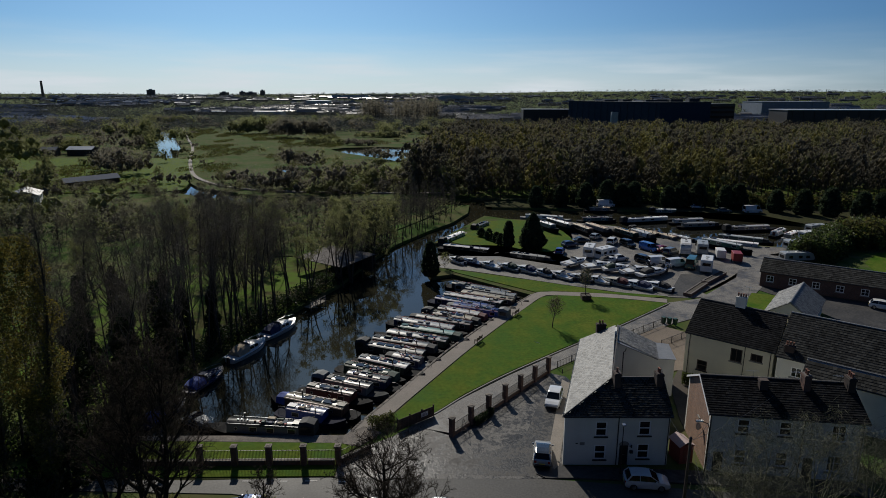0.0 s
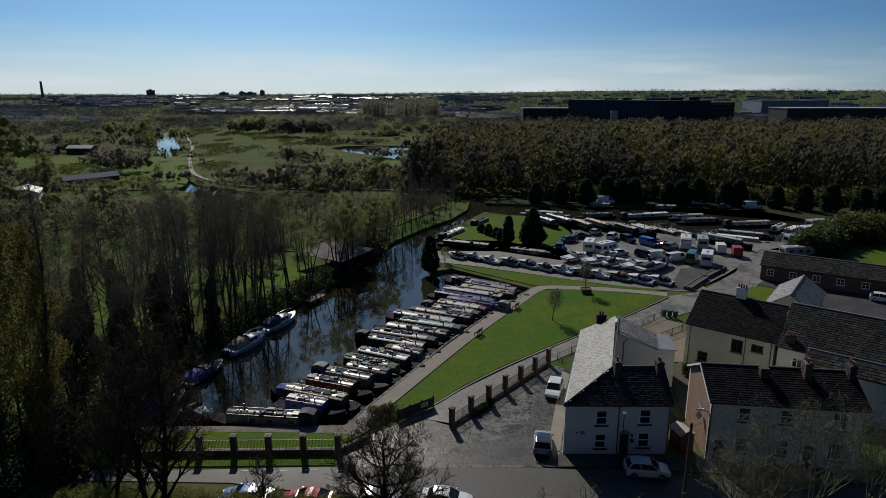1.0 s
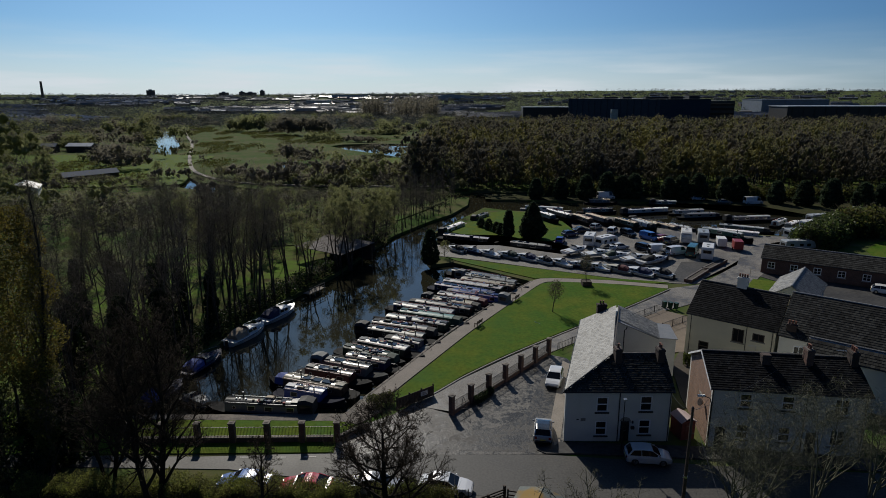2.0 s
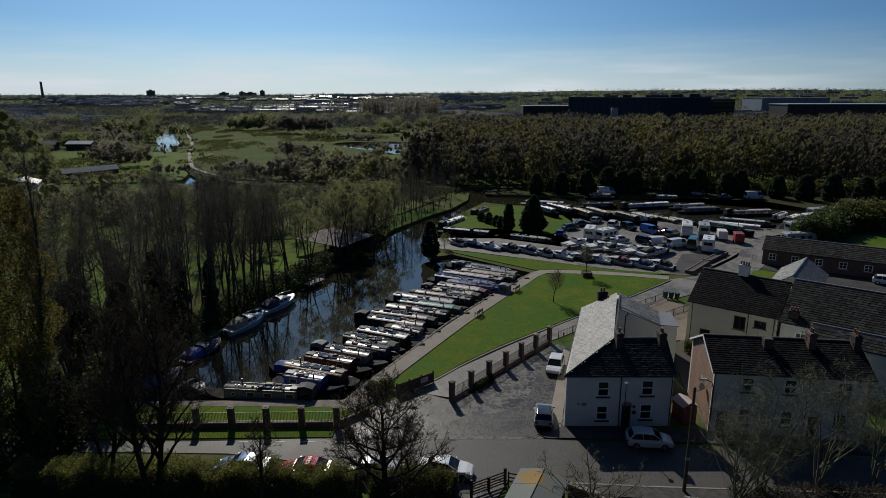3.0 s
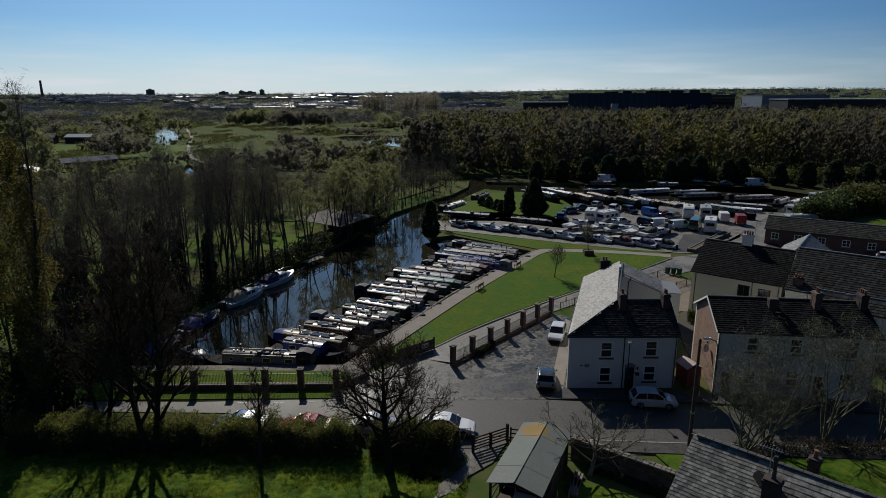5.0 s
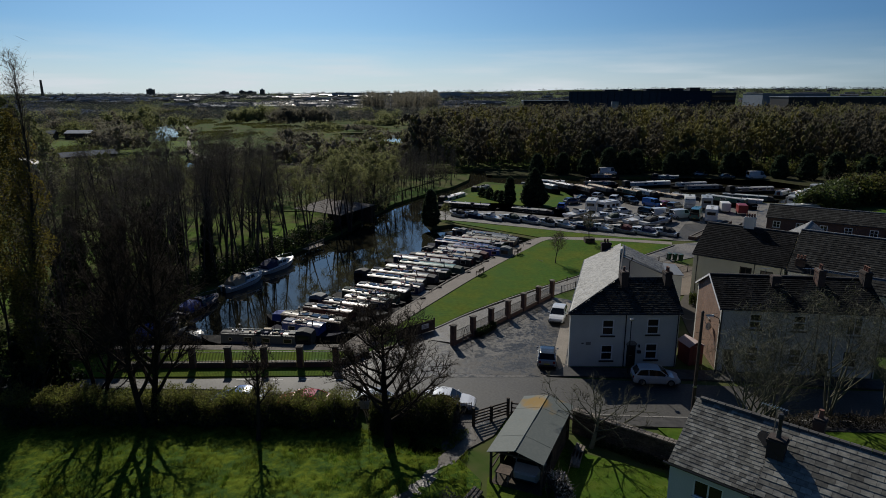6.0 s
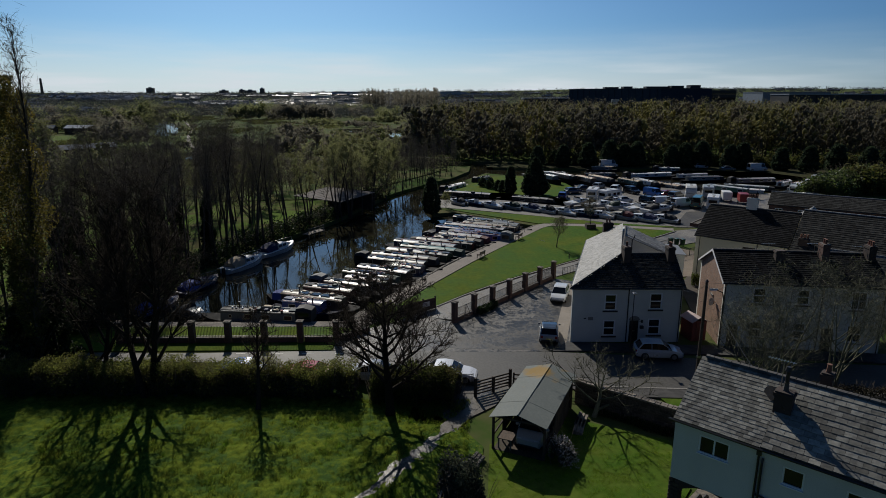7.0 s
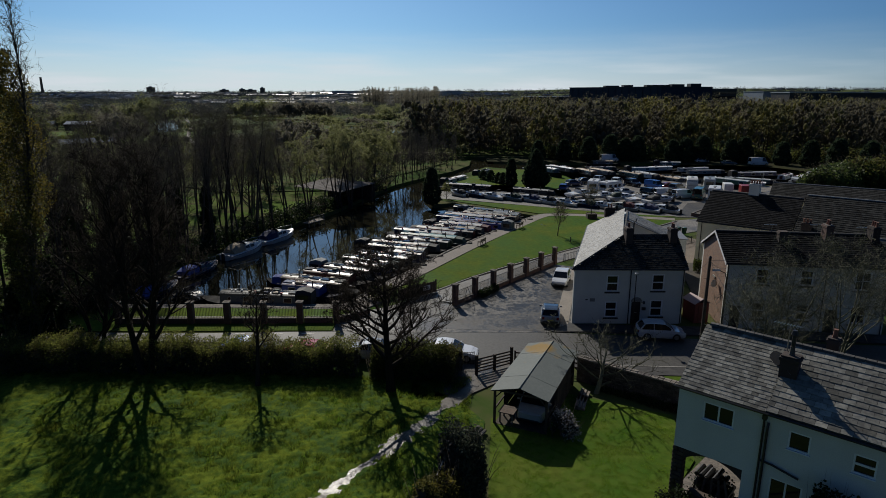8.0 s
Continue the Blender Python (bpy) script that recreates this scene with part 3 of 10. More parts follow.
def leaf_clumps(rng, centres, radius, tall=0.8):
    """Small uneven eight-sided masses of foliage, one at each centre."""
    n = len(centres)
    dirs = np.array([(1, 0, 0), (0, 1, 0), (-1, 0, 0), (0, -1, 0), (0, 0, tall), (0, 0, -tall)], float)
    v = dirs[None] * rng.uniform(0.55, 1.35, (n, 6, 1)) + rng.normal(0, 0.16, (n, 6, 3))
    v = centres[:, None, :] + v * np.reshape(radius, (-1, 1, 1))
    f = np.array([(0, 1, 4), (1, 2, 4), (2, 3, 4), (3, 0, 4), (1, 0, 5), (2, 1, 5), (3, 2, 5), (0, 3, 5)])
    return v.reshape(-1, 3), (f[None] + np.arange(n)[:, None, None] * 6).reshape(-1, 3)


def leaf_cloud(rng, centres, size, long=1.6, single=False):
    """One small tilted leaf-shaped quad at each centre, as triangles."""
    n = len(centres)
    a = rng.normal(size=(n, 3))
    a /= np.linalg.norm(a, axis=1, keepdims=True)
    b = np.cross(a, rng.normal(size=(n, 3)))
    b /= np.linalg.norm(b, axis=1, keepdims=True)
    s = size * rng.uniform(0.6, 1.4, (n, 1))
    a, b = a * s * long * 0.5, b * s * 0.5
    if single:
        return np.stack([centres - a * 1.2, centres + b * 1.3, centres + a * 1.2 - b * 0.6], 1).reshape(-1, 3), np.arange(n * 3).reshape(-1, 3)
    v = np.stack([centres - a, centres + b, centres + a, centres - b], 1).reshape(-1, 3)
    k = np.arange(n)[:, None] * 4
    return v, np.concatenate([k + [0, 1, 2], k + [0, 2, 3]])


def bare_tree(seed, height, radius, first, limbs, spread, rise, twigs=1.0, stems=1, leaf=0, leaf_size=0.12, dense=1.0, fine=0):
    """Trunk mesh, crown mesh (limbs and twigs) and leaf mesh or None of a tree. spread: the length of its lowest limbs; rise: how steeply they go up, 0 to 1."""
    rd, rng = random.Random(seed), np.random.default_rng(seed)
    TV, TF, CV, CF, tips = [], [], [], [], []

    def wander(start, way, length, steps, bend, lift):
        pts, d = [start], way.normalized()
        for _ in range(steps):
            d = (d + Vector((rd.uniform(-bend, bend), rd.uniform(-bend, bend), rd.uniform(-bend, bend) + lift))).normalized()
            pts.append(pts[-1] + d * length / steps)
        return pts

    def at(path, t):
        f = t * (len(path) - 1)
        i = min(int(f), len(path) - 2)
        return path[i].lerp(path[i + 1], f - i), (path[i + 1] - path[i]).normalized()

    def branch(path, r0, level, length):
        count = max(int((7 if level == 1 else 5 if level == 2 else 4) * dense), 2)
        for _ in range(count):
            t = rd.uniform(0.22, 1.0)
            p, d = at(path, t)
            off = d.orthogonal()
            off.rotate(Matrix.Rotation(rd.uniform(0, 6.283), 3, d))
            way = d * 0.75 + off * rd.uniform(0.5, 0.95) + Vector((0, 0, 0.22))
            ln = length * rd.uniform(0.32, 0.6) * (1.15 - 0.5 * t)
            if level >= 3:
                sub = wander(p, way, ln, 1, 0.15, 0.05)
                add_tube(CV, CF, sub, [0.011 * twigs, 0], 3)
                tips.append(sub[-1])
            else:
                r = max(r0 * (0.45 if level == 1 else 0.5) * (1 - 0.5 * t), 0.014 * twigs)
                sub = wander(p, way, ln, 2 if level == 2 else 3, 0.22, 0.09)
                add_tube(CV, CF, sub, [r * (1 - 0.75 * k / (len(sub) - 1)) for k in range(len(sub))], 3)
                branch(sub, r, level + 1, ln)

    for s in range(stems):
        az = 6.283 * s / max(stems, 1) + rd.uniform(0, 1)
        tilt = Vector((math.cos(az), math.sin(az), 0)) * (0.16 if stems > 1 else 0.03)
        hh = height * (1 if s == 0 else rd.uniform(0.75, 1.0))
        trunk = wander(tilt * 0.8 - Vector((0, 0, 0.3)), Vector((0, 0, 1)) + tilt, hh, 9, 0.07, 0.03)
        rr = [radius * (1.25 if k == 0 else 1 - 0.9 * k / 9) / (1 if stems == 1 else 1.3) for k in range(10)]
        add_tube(TV, TF, trunk, rr, 7)
        for i in range(max(limbs // stems, 3)):
            t = first + (1 - first) * ((i + rd.random()) / max(limbs // stems, 3)) ** 0.85
            p, d = at(trunk, min(t, 0.97))
            a = i * 2.4 + rd.uniform(-0.4, 0.4)
            ln = spread * (1.0 - 0.62 * (t - first) / (1 - first)) * rd.uniform(0.75, 1.2)
            lv = Vector((math.cos(a), math.sin(a), 0)) * (1 - 0.6 * rise) + Vector((0, 0, 0.25 + 0.9 * rise))
            path = wander(p, lv, ln, 5, 0.16, 0.08)
            r = max(radius * (1 - 0.85 * t) * 0.62, 0.02)
            add_tube(CV, CF, path, [r * (1 - 0.85 * k / 5) for k in range(6)], 4)
            branch(path, r, 1, ln)
    tm = tri_mesh("trunk", TV, TF, M_BARK, True)
    cm = tri_mesh("crown", CV, CF, M_TWIG)
    if fine:
        # the finest twig ends, as slivers about the tips
        pick = rng.integers(0, len(tips), fine)
        c = np.array([tuple(t) for t in tips])[pick] + rng.normal(0, 0.4, (fine, 3))
        v, f = leaf_cloud(rng, c, 0.022, 32.0, True)
        f = f + len(CV)
        CV, CF = np.concatenate([np.array(CV), v]), np.concatenate([np.array(CF), f])
        cm = tri_mesh("crown", CV, CF, M_TWIG)
    lm = None
    if leaf:
        pick = rng.integers(0, len(tips), leaf)
        c = np.array([tuple(t) for t in tips])[pick] + rng.normal(0, 0.22, (leaf, 3))
        v, f = leaf_cloud(rng, c, leaf_size, 1.6, True)
        lm = tri_mesh("leaves", v, f, M_LEAF)
    return tm, cm, lm


def plant(name, meshes, label, category="tree", group=""):
    """A tree thing, kept as a model to copy."""
    t = thing(name, pose(0, 0, 0), label, category, group)
    part("trunk", meshes[0], None, t)
    crown = part("crown", meshes[1], None, t)
    if meshes[2]:
        part("leaves", meshes[2], None, crown)
    return t


class Copies:
    """Puts the first use on the model itself and later ones on copies."""

    def __init__(self, model):
        self.model, self.used = model, False

    def put(self, m, scale=1.0, label=""):
        if not self.used:
            self.used = True
            self.model.matrix_basis = m @ Matrix.Diagonal((scale, scale, scale, 1))
            ob = self.model
        else:
            self.model.scale, keep = (scale, scale, scale), self.model.scale.copy()
            ob = copy_thing(self.model, m)
            self.model.scale = keep
        return tagged(ob, label)


def conifer_mesh(seed, height, width, n, shape=0.8, leaf=0.28):
    """Foliage of a dense clipped or pointed conifer, as many small sprays on and inside a cone."""
    rng = np.random.default_rng(seed)
    t = rng.uniform(0, 1, n) ** 1.25
    prof = np.where(t < 0.12, 0.6 + t / 0.12 * 0.4, (1 - (t - 0.12) / 0.88) ** shape)
    lump = 1 + 0.13 * np.sin(t * 23 + rng.uniform(0, 6)) * np.sin(rng.uniform(0, 1, n))
    a = rng.uniform(0, 2 * math.pi, n)
    lobes = 1 + 0.12 * np.sin(a * 5 + t * 9)
    r = width / 2 * prof * lump * lobes * rng.uniform(0.62, 1.04, n) ** 0.5
    c = np.stack([r * np.cos(a), r * np.sin(a), 0.25 + t * (height - 0.3)], 1)
    v, f = leaf_cloud(rng, c, leaf, 1.8)
    return tri_mesh("crown", v, f, M_CONIFER)


def conifer(name, m, seed, height, width, n, shape, label, leaf=0.28):
    t = thing(name, m, label, "conifer")
    part("trunk", Geo().tube([(0, 0, -0.2), (0, 0, height * 0.7)], [0.16, 0.05], 6), M_BARK, t)
    # a dark inner mass keeps the crown from being see-through
    part("crown", conifer_mesh(seed, height, width, n, shape, leaf), None, t)
    return t


# ---- buildings ----
def brick_material(name, c1, c2, mortar, w=0.225, h=0.075):
    m = bpy.data.materials.new(name)
    m.use_nodes = True
    n, l = m.node_tree.nodes, m.node_tree.links
    p = n["Principled BSDF"]
    tc, sep, add, com, br, ns, mix = (n.new("ShaderNodeTexCoord"), n.new("ShaderNodeSeparateXYZ"), n.new("ShaderNodeMath"), n.new("ShaderNodeCombineXYZ"),
                                      n.new("ShaderNodeTexBrick"), n.new("ShaderNodeTexNoise"), n.new("ShaderNodeMixRGB"))
    l.new(tc.outputs["Object"], sep.inputs["Vector"])
    l.new(sep.outputs["X"], add.inputs[0])
    l.new(sep.outputs["Y"], add.inputs[1])
    l.new(add.outputs[0], com.inputs["X"])
    l.new(sep.outputs["Z"], com.inputs["Y"])
    l.new(com.outputs[0], br.inputs["Vector"])
    br.inputs["Color1"].default_value, br.inputs["Color2"].default_value, br.inputs["Mortar"].default_value = (*c1, 1), (*c2, 1), (*mortar, 1)
    br.inputs["Scale"].default_value, br.inputs["Brick Width"].default_value, br.inputs["Row Height"].default_value, br.inputs["Mortar Size"].default_value = 1.0, w, h, 0.008
    ns.inputs["Scale"].default_value = 0.9
    l.new(tc.outputs["Object"], ns.inputs["Vector"])
    mix.blend_type, mix.inputs["Fac"].default_value = "MULTIPLY", 0.5
    l.new(br.outputs["Color"], mix.inputs["Color1"])
    l.new(ns.outputs["Fac"], mix.inputs["Color2"])
    l.new(mix.outputs["Color"], p.inputs["Base Color"])
    p.inputs["Roughness"].default_value = 0.9
    bp = n.new("ShaderNodeBump")
    bp.inputs["Strength"].default_value, bp.inputs["Distance"].default_value, bp.invert = 0.4, 0.01, True
    l.new(br.outputs["Fac"], bp.inputs["Height"])
    l.new(bp.outputs["Normal"], p.inputs["Normal"])
    return m


M_GABLE = brick_material("weathered_brick", (0.40, 0.24, 0.16), (0.26, 0.15, 0.10), (0.30, 0.27, 0.24))
M_LONGBRICK = brick_material("dark_brick", (0.17, 0.08, 0.055), (0.11, 0.055, 0.04), (0.14, 0.12, 0.11))
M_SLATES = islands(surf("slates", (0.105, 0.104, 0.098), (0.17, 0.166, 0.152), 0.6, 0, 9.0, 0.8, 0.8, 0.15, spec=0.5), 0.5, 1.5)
M_BIGSLATES = islands(surf("mossy_big_slates", (0.125, 0.123, 0.112), (0.25, 0.243, 0.21), 0.7, 0, 5.0, 0.7, 0.9, 0.35, spec=0.15), 0.5, 1.5)
M_NEARSLATE = surf("big_slates", (0.125, 0.123, 0.112), (0.25, 0.243, 0.21), 0.7, 0, 5.0, 0.7, 0.9, 0.35, rnd=0.5, spec=0.15)
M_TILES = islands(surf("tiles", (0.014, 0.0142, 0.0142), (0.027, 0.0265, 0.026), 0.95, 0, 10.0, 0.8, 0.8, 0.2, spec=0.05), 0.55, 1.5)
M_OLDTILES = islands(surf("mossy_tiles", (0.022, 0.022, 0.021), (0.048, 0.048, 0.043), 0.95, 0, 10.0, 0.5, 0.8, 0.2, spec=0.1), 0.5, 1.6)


def wall_cells(g, length, height, thick, openings):
    """A wall along x at y 0 to thick, with real holes, as one closed skin."""
    xs = sorted({0, length, *[o[0] for o in openings], *[o[2] for o in openings]})
    zs = sorted({0, height, *[o[1] for o in openings], *[o[3] for o in openings]})
    nx, nz = len(xs) - 1, len(zs) - 1

    def solid(i, k):
        if not (0 <= i < nx and 0 <= k < nz):
            return False
        x, z = (xs[i] + xs[i + 1]) / 2, (zs[k] + zs[k + 1]) / 2
        return not any(o[0] < x < o[2] and o[1] < z < o[3] for o in openings)

    seen = {}

    def v(i, side, k):
        key = (i, side, k)
        if key not in seen:
            seen[key] = len(g.v)
            g.v.append((xs[i], side * thick, zs[k]))
        return seen[key]

    for i in range(nx):
        for k in range(nz):
            if not solid(i, k):
                continue
            g.f.append((v(i, 0, k), v(i + 1, 0, k), v(i + 1, 0, k + 1), v(i, 0, k + 1)))
            g.f.append((v(i + 1, 1, k), v(i, 1, k), v(i, 1, k + 1), v(i + 1, 1, k + 1)))
            if not solid(i - 1, k):
                g.f.append((v(i, 1, k), v(i, 0, k), v(i, 0, k + 1), v(i, 1, k + 1)))
            if not solid(i + 1, k):
                g.f.append((v(i + 1, 0, k), v(i + 1, 1, k), v(i + 1, 1, k + 1), v(i + 1, 0, k + 1)))
            if not solid(i, k - 1):
                g.f.append((v(i, 1, k), v(i + 1, 1, k), v(i + 1, 0, k), v(i, 0, k)))
            if not solid(i, k + 1):
                g.f.append((v(i, 0, k + 1), v(i + 1, 0, k + 1), v(i + 1, 1, k + 1), v(i, 1, k + 1)))
    return g


def add_window(parent, x0, z0, x1, z1, bars="sash", frame=M_UPVC, m=Matrix(), slim=False):
    """A window set into a wall along x, its outside towards -y: frame with sill and panes under it."""
    g, t = Geo(), 0.075 if slim else 0.11
    for a in ((x0, z0, x1, z0 + t), (x0, z1 - t, x1, z1), (x0, z0 + t, x0 + t, z1 - t), (x1 - t, z0 + t, x1, z1 - t)):
        g.box(a[0], 0.025, a[1], a[2], 0.13, a[3], m)
    mid = (z0 + z1) / 2
    panes = [(x0 + t, z0 + t, x1 - t, z1 - t)]
    if bars == "sash":
        g.box(x0 + t, 0.04, mid - 0.05, x1 - t, 0.13, mid + 0.05, m)
        panes = [(x0 + t, z0 + t, x1 - t, mid - 0.035), (x0 + t, mid + 0.035, x1 - t, z1 - t)]
    elif bars in ("pair", "four"):
        c = (x0 + x1) / 2
        g.box(c - 0.04, 0.07, z0 + t, c + 0.04, 0.13, z1 - t, m)
        panes = [(x0 + t, z0 + t, c - 0.04, z1 - t), (c + 0.04, z0 + t, x1 - t, z1 - t)]
        if bars == "four":
            for a, b in ((x0 + t, c - 0.04), (c + 0.04, x1 - t)):
                g.box(a, 0.07, mid - 0.025, b, 0.12, mid + 0.025, m)
            panes = [(a, lo, b, hi) for a, _, b, _ in panes for lo, hi in ((z0 + t, mid - 0.025), (mid + 0.025, z1 - t))]
    w = part("window", g, frame, parent)
    for a, lo, b, hi in panes:
        part("pane", Geo().box(a, 0.09, lo, b, 0.105, hi, m), M_GLASS, w)
    if slim:
        part("sill", Geo().box(x0 - 0.04, -0.06, z0 - 0.045, x1 + 0.04, 0.1, z0 - 0.002, m), frame, w)
    else:
        part("sill", Geo().box(x0 - 0.12, -0.1, z0 - 0.13, x1 + 0.12, 0.1, z0, m), M_BLACK if bars == "sash" else M_CONCRETE, w)
    return w


def courses(rng, origin, along, up, width, length, tile_w, course, thick=0.025, keep=None, gap=0.022, jitter=0.014):
    """Separate slates in overlapping courses on a roof plane, each (corners) list as Geo pieces."""
    origin, along, up = Vector(origin), Vector(along).normalized(), Vector(up).normalized()
    out = along.cross(up).normalized()
    pieces = []
    rows = int(length / course)
    for r in range(rows):
        shift = 0.5 * tile_w * (r % 2)
        cols = int(width / tile_w) + 1
        for c in range(cols):
            a = max(c * tile_w - shift + gap / 2, 0)
            b = min((c + 1) * tile_w - shift - gap / 2, width)
            if b - a < 0.04:
                continue
            lo, hi = r * course + rng.uniform(-jitter, jitter), min((r + 1.25) * course, length)
            if keep and not keep((a + b) / 2, lo + course / 2):
                continue
            lift = thick + rng.uniform(0, jitter)
            p = [origin + along * a + up * lo, origin + along * b + up * lo, origin + along * b + up * hi, origin + along * a + up * hi]
            top = [p[0] + out * (lift + thick), p[1] + out * (lift + thick), p[2] + out * 0.006, p[3] + out * 0.006]
            pieces.append((top + [p[0] + out * lift * 0.3, p[1] + out * lift * 0.3], [(0, 1, 2, 3), (4, 5, 1, 0), (5, 2, 1), (4, 0, 3)]))
    return pieces


def tiles_part(name, pieces, material, parent):
    g = Geo()
    for v, f in pieces:
        g.add(v, f)
    return tagged(part(name, g, material, parent), kind="stuff")


def chimney(parent, x, y, z0, z1, w, d, material, pots=2, pot_mat=None):
    """A stack with a corbelled head, pots and a lead apron."""
    g = Geo().box(x - w / 2, y - d / 2, z0, x + w / 2, y + d / 2, z1 - 0.25)
    g.box(x - w / 2 - 0.05, y - d / 2 - 0.05, z1 - 0.25, x + w / 2 + 0.05, y + d / 2 + 0.05, z1 - 0.08)
    g.box(x - w / 2, y - d / 2, z1 - 0.08, x + w / 2, y + d / 2, z1)
    c = part("chimney", g, material, parent)
    for i in range(pots):
        px = x + (i - (pots - 1) / 2) * min(0.32, w / max(pots, 1)) if w >= d else x
        py = y if w >= d else y + (i - (pots - 1) / 2) * 0.32
        part("chimney_pot", Geo().tube([(px, py, z1), (px, py, z1 + 0.1), (px, py, z1 + 0.36), (px, py, z1 + 0.42)], [0.13, 0.11, 0.095, 0.12], 8), pot_mat or M_BRICK, c)
    return c


def house(name, m, W, D, H, R, walls, roof, label, fronts=(), lefts=(), ridge=None, tile=(0.3, 0.26), over=0.22, gable=None, tiles=None, seed=1, skip_back=False, frame=M_UPVC):
    """A gabled house. Front wall along x at y 0, ridge along x. fronts, lefts: windows (x0, z0, x1, z1, kind) in front and left walls."""
    ridge = ridge or D / 2
    h = thing(name, m, label, "house")
    th = 0.3
    part("wall", wall_cells(Geo(), W, H, th, [o[:4] for o in fronts]), walls, h, "front wall")
    back = Geo().box(0, D - th, 0, W, D, H)
    part("wall", back, walls, h)
    for side, x in (("left", 0), ("right", W - th)):
        g = Geo()
        pts = [(th, 0), (D - th, 0), (D - th, H), (ridge, R - 0.12), (th, H)]
        g.loft([[(x, y, z) for y, z in pts], [(x + th, y, z) for y, z in pts]])
        part("gable_wall", g, gable or walls, h)
    for o in fronts:
        if o[4] == "door":
            dr = part("door", Geo().box(o[0], 0.1, o[1], o[2], 0.15, o[3]), M_BLACK, h)
            part("door_handle", Geo().tube([(o[2] - 0.12, 0.06, 1.0), (o[2] - 0.12, 0.1, 1.0)], 0.03, 6), M_STEEL, dr)
        elif o[4] != "hole":
            add_window(h, *o[:4], o[4], frame)
    turn = Matrix.Translation((0, D, 0)) @ Matrix.Rotation(radians(-90), 4, "Z")
    for o in lefts:
        add_window(h, D - o[2], o[1], D - o[0], o[3], o[4], m=turn)
    # roof: two plates, tiles, ridge, barge boards and gutters
    rp = Geo()
    f = (R - H) / ridge
    b = (R - H) / (D - ridge)
    rp.slab((-over, -over, H - f * over), (W + over, -over, H - f * over), (W + over, ridge, R), (-over, ridge, R), 0.12)
    rp.slab((W + over, D + over, H - b * over), (-over, D + over, H - b * over), (-over, ridge, R), (W + over, ridge, R), 0.12)
    rf = part("roof", rp, roof, h)
    rng = random.Random(seed)
    lf = math.hypot(ridge + over, (R - H) + f * over)
    pcs = courses(rng, (-over, -over - 0.02, H - f * over + 0.004), (1, 0, 0), (0, 1, f), W + 2 * over, lf, tile[0], tile[1])
    lb = math.hypot(D - ridge + over, (R - H) + b * over)
    if not skip_back:
        pcs += courses(rng, (W + over, D + over + 0.02, H - b * over + 0.004), (-1, 0, 0), (0, -1, b), W + 2 * over, lb, tile[0] * 1.5, tile[1] * 1.5)
    tiles_part("roof_tiling", pcs, tiles or M_TILES, rf)
    rg = Geo()
    n = int((W + 2 * over) / 0.45)
    for i in range(n):
        x = -over + i * (W + 2 * over) / n
        rg.loft([[(x + dx, ridge + 0.16 * math.cos(a), R + 0.01 + 0.11 * math.sin(a)) for a in (0, 0.8, 1.57, 2.34, 3.14)] for dx in (0.01, (W + 2 * over) / n - 0.02)])
    part("ridge_tiles", rg, roof, rf)
    gt = Geo().tube([(-over, -over - 0.05, H - f * over - 0.06), (W + over, -over - 0.05, H - f * over - 0.06)], 0.06, 6)
    part("gutter", gt, M_BLACK, h)
    return h


def downpipe(parent, x, y, z0, z1):
    part("downpipe", Geo().tube([(x, y, z0), (x, y, z1 - 0.25), (x, y + 0.02, z1)], 0.045, 6), M_BLACK, parent)


def frame_at(ax, ay, bx, by, z=0.0):
    """The pose of a house whose front wall runs from a to b."""
    return pose(ax, ay, z, 0, 0, math.degrees(math.atan2(by - ay, bx - ax)))


def aerial(parent, x, y, z, h):
    g = Geo().tube([(x, y, z), (x, y, z + h)], 0.025, 5).tube([(x - 0.7, y, z + h), (x + 0.5, y, z + h)], 0.015, 4)
    a = part("aerial", g, M_STEEL, parent)
    for i in range(9):
        part("element", Geo().tube([(x - 0.65 + i * 0.13, y - 0.16, z + h), (x - 0.65 + i * 0.13, y + 0.16, z + h)], 0.008, 3), M_STEEL, a)


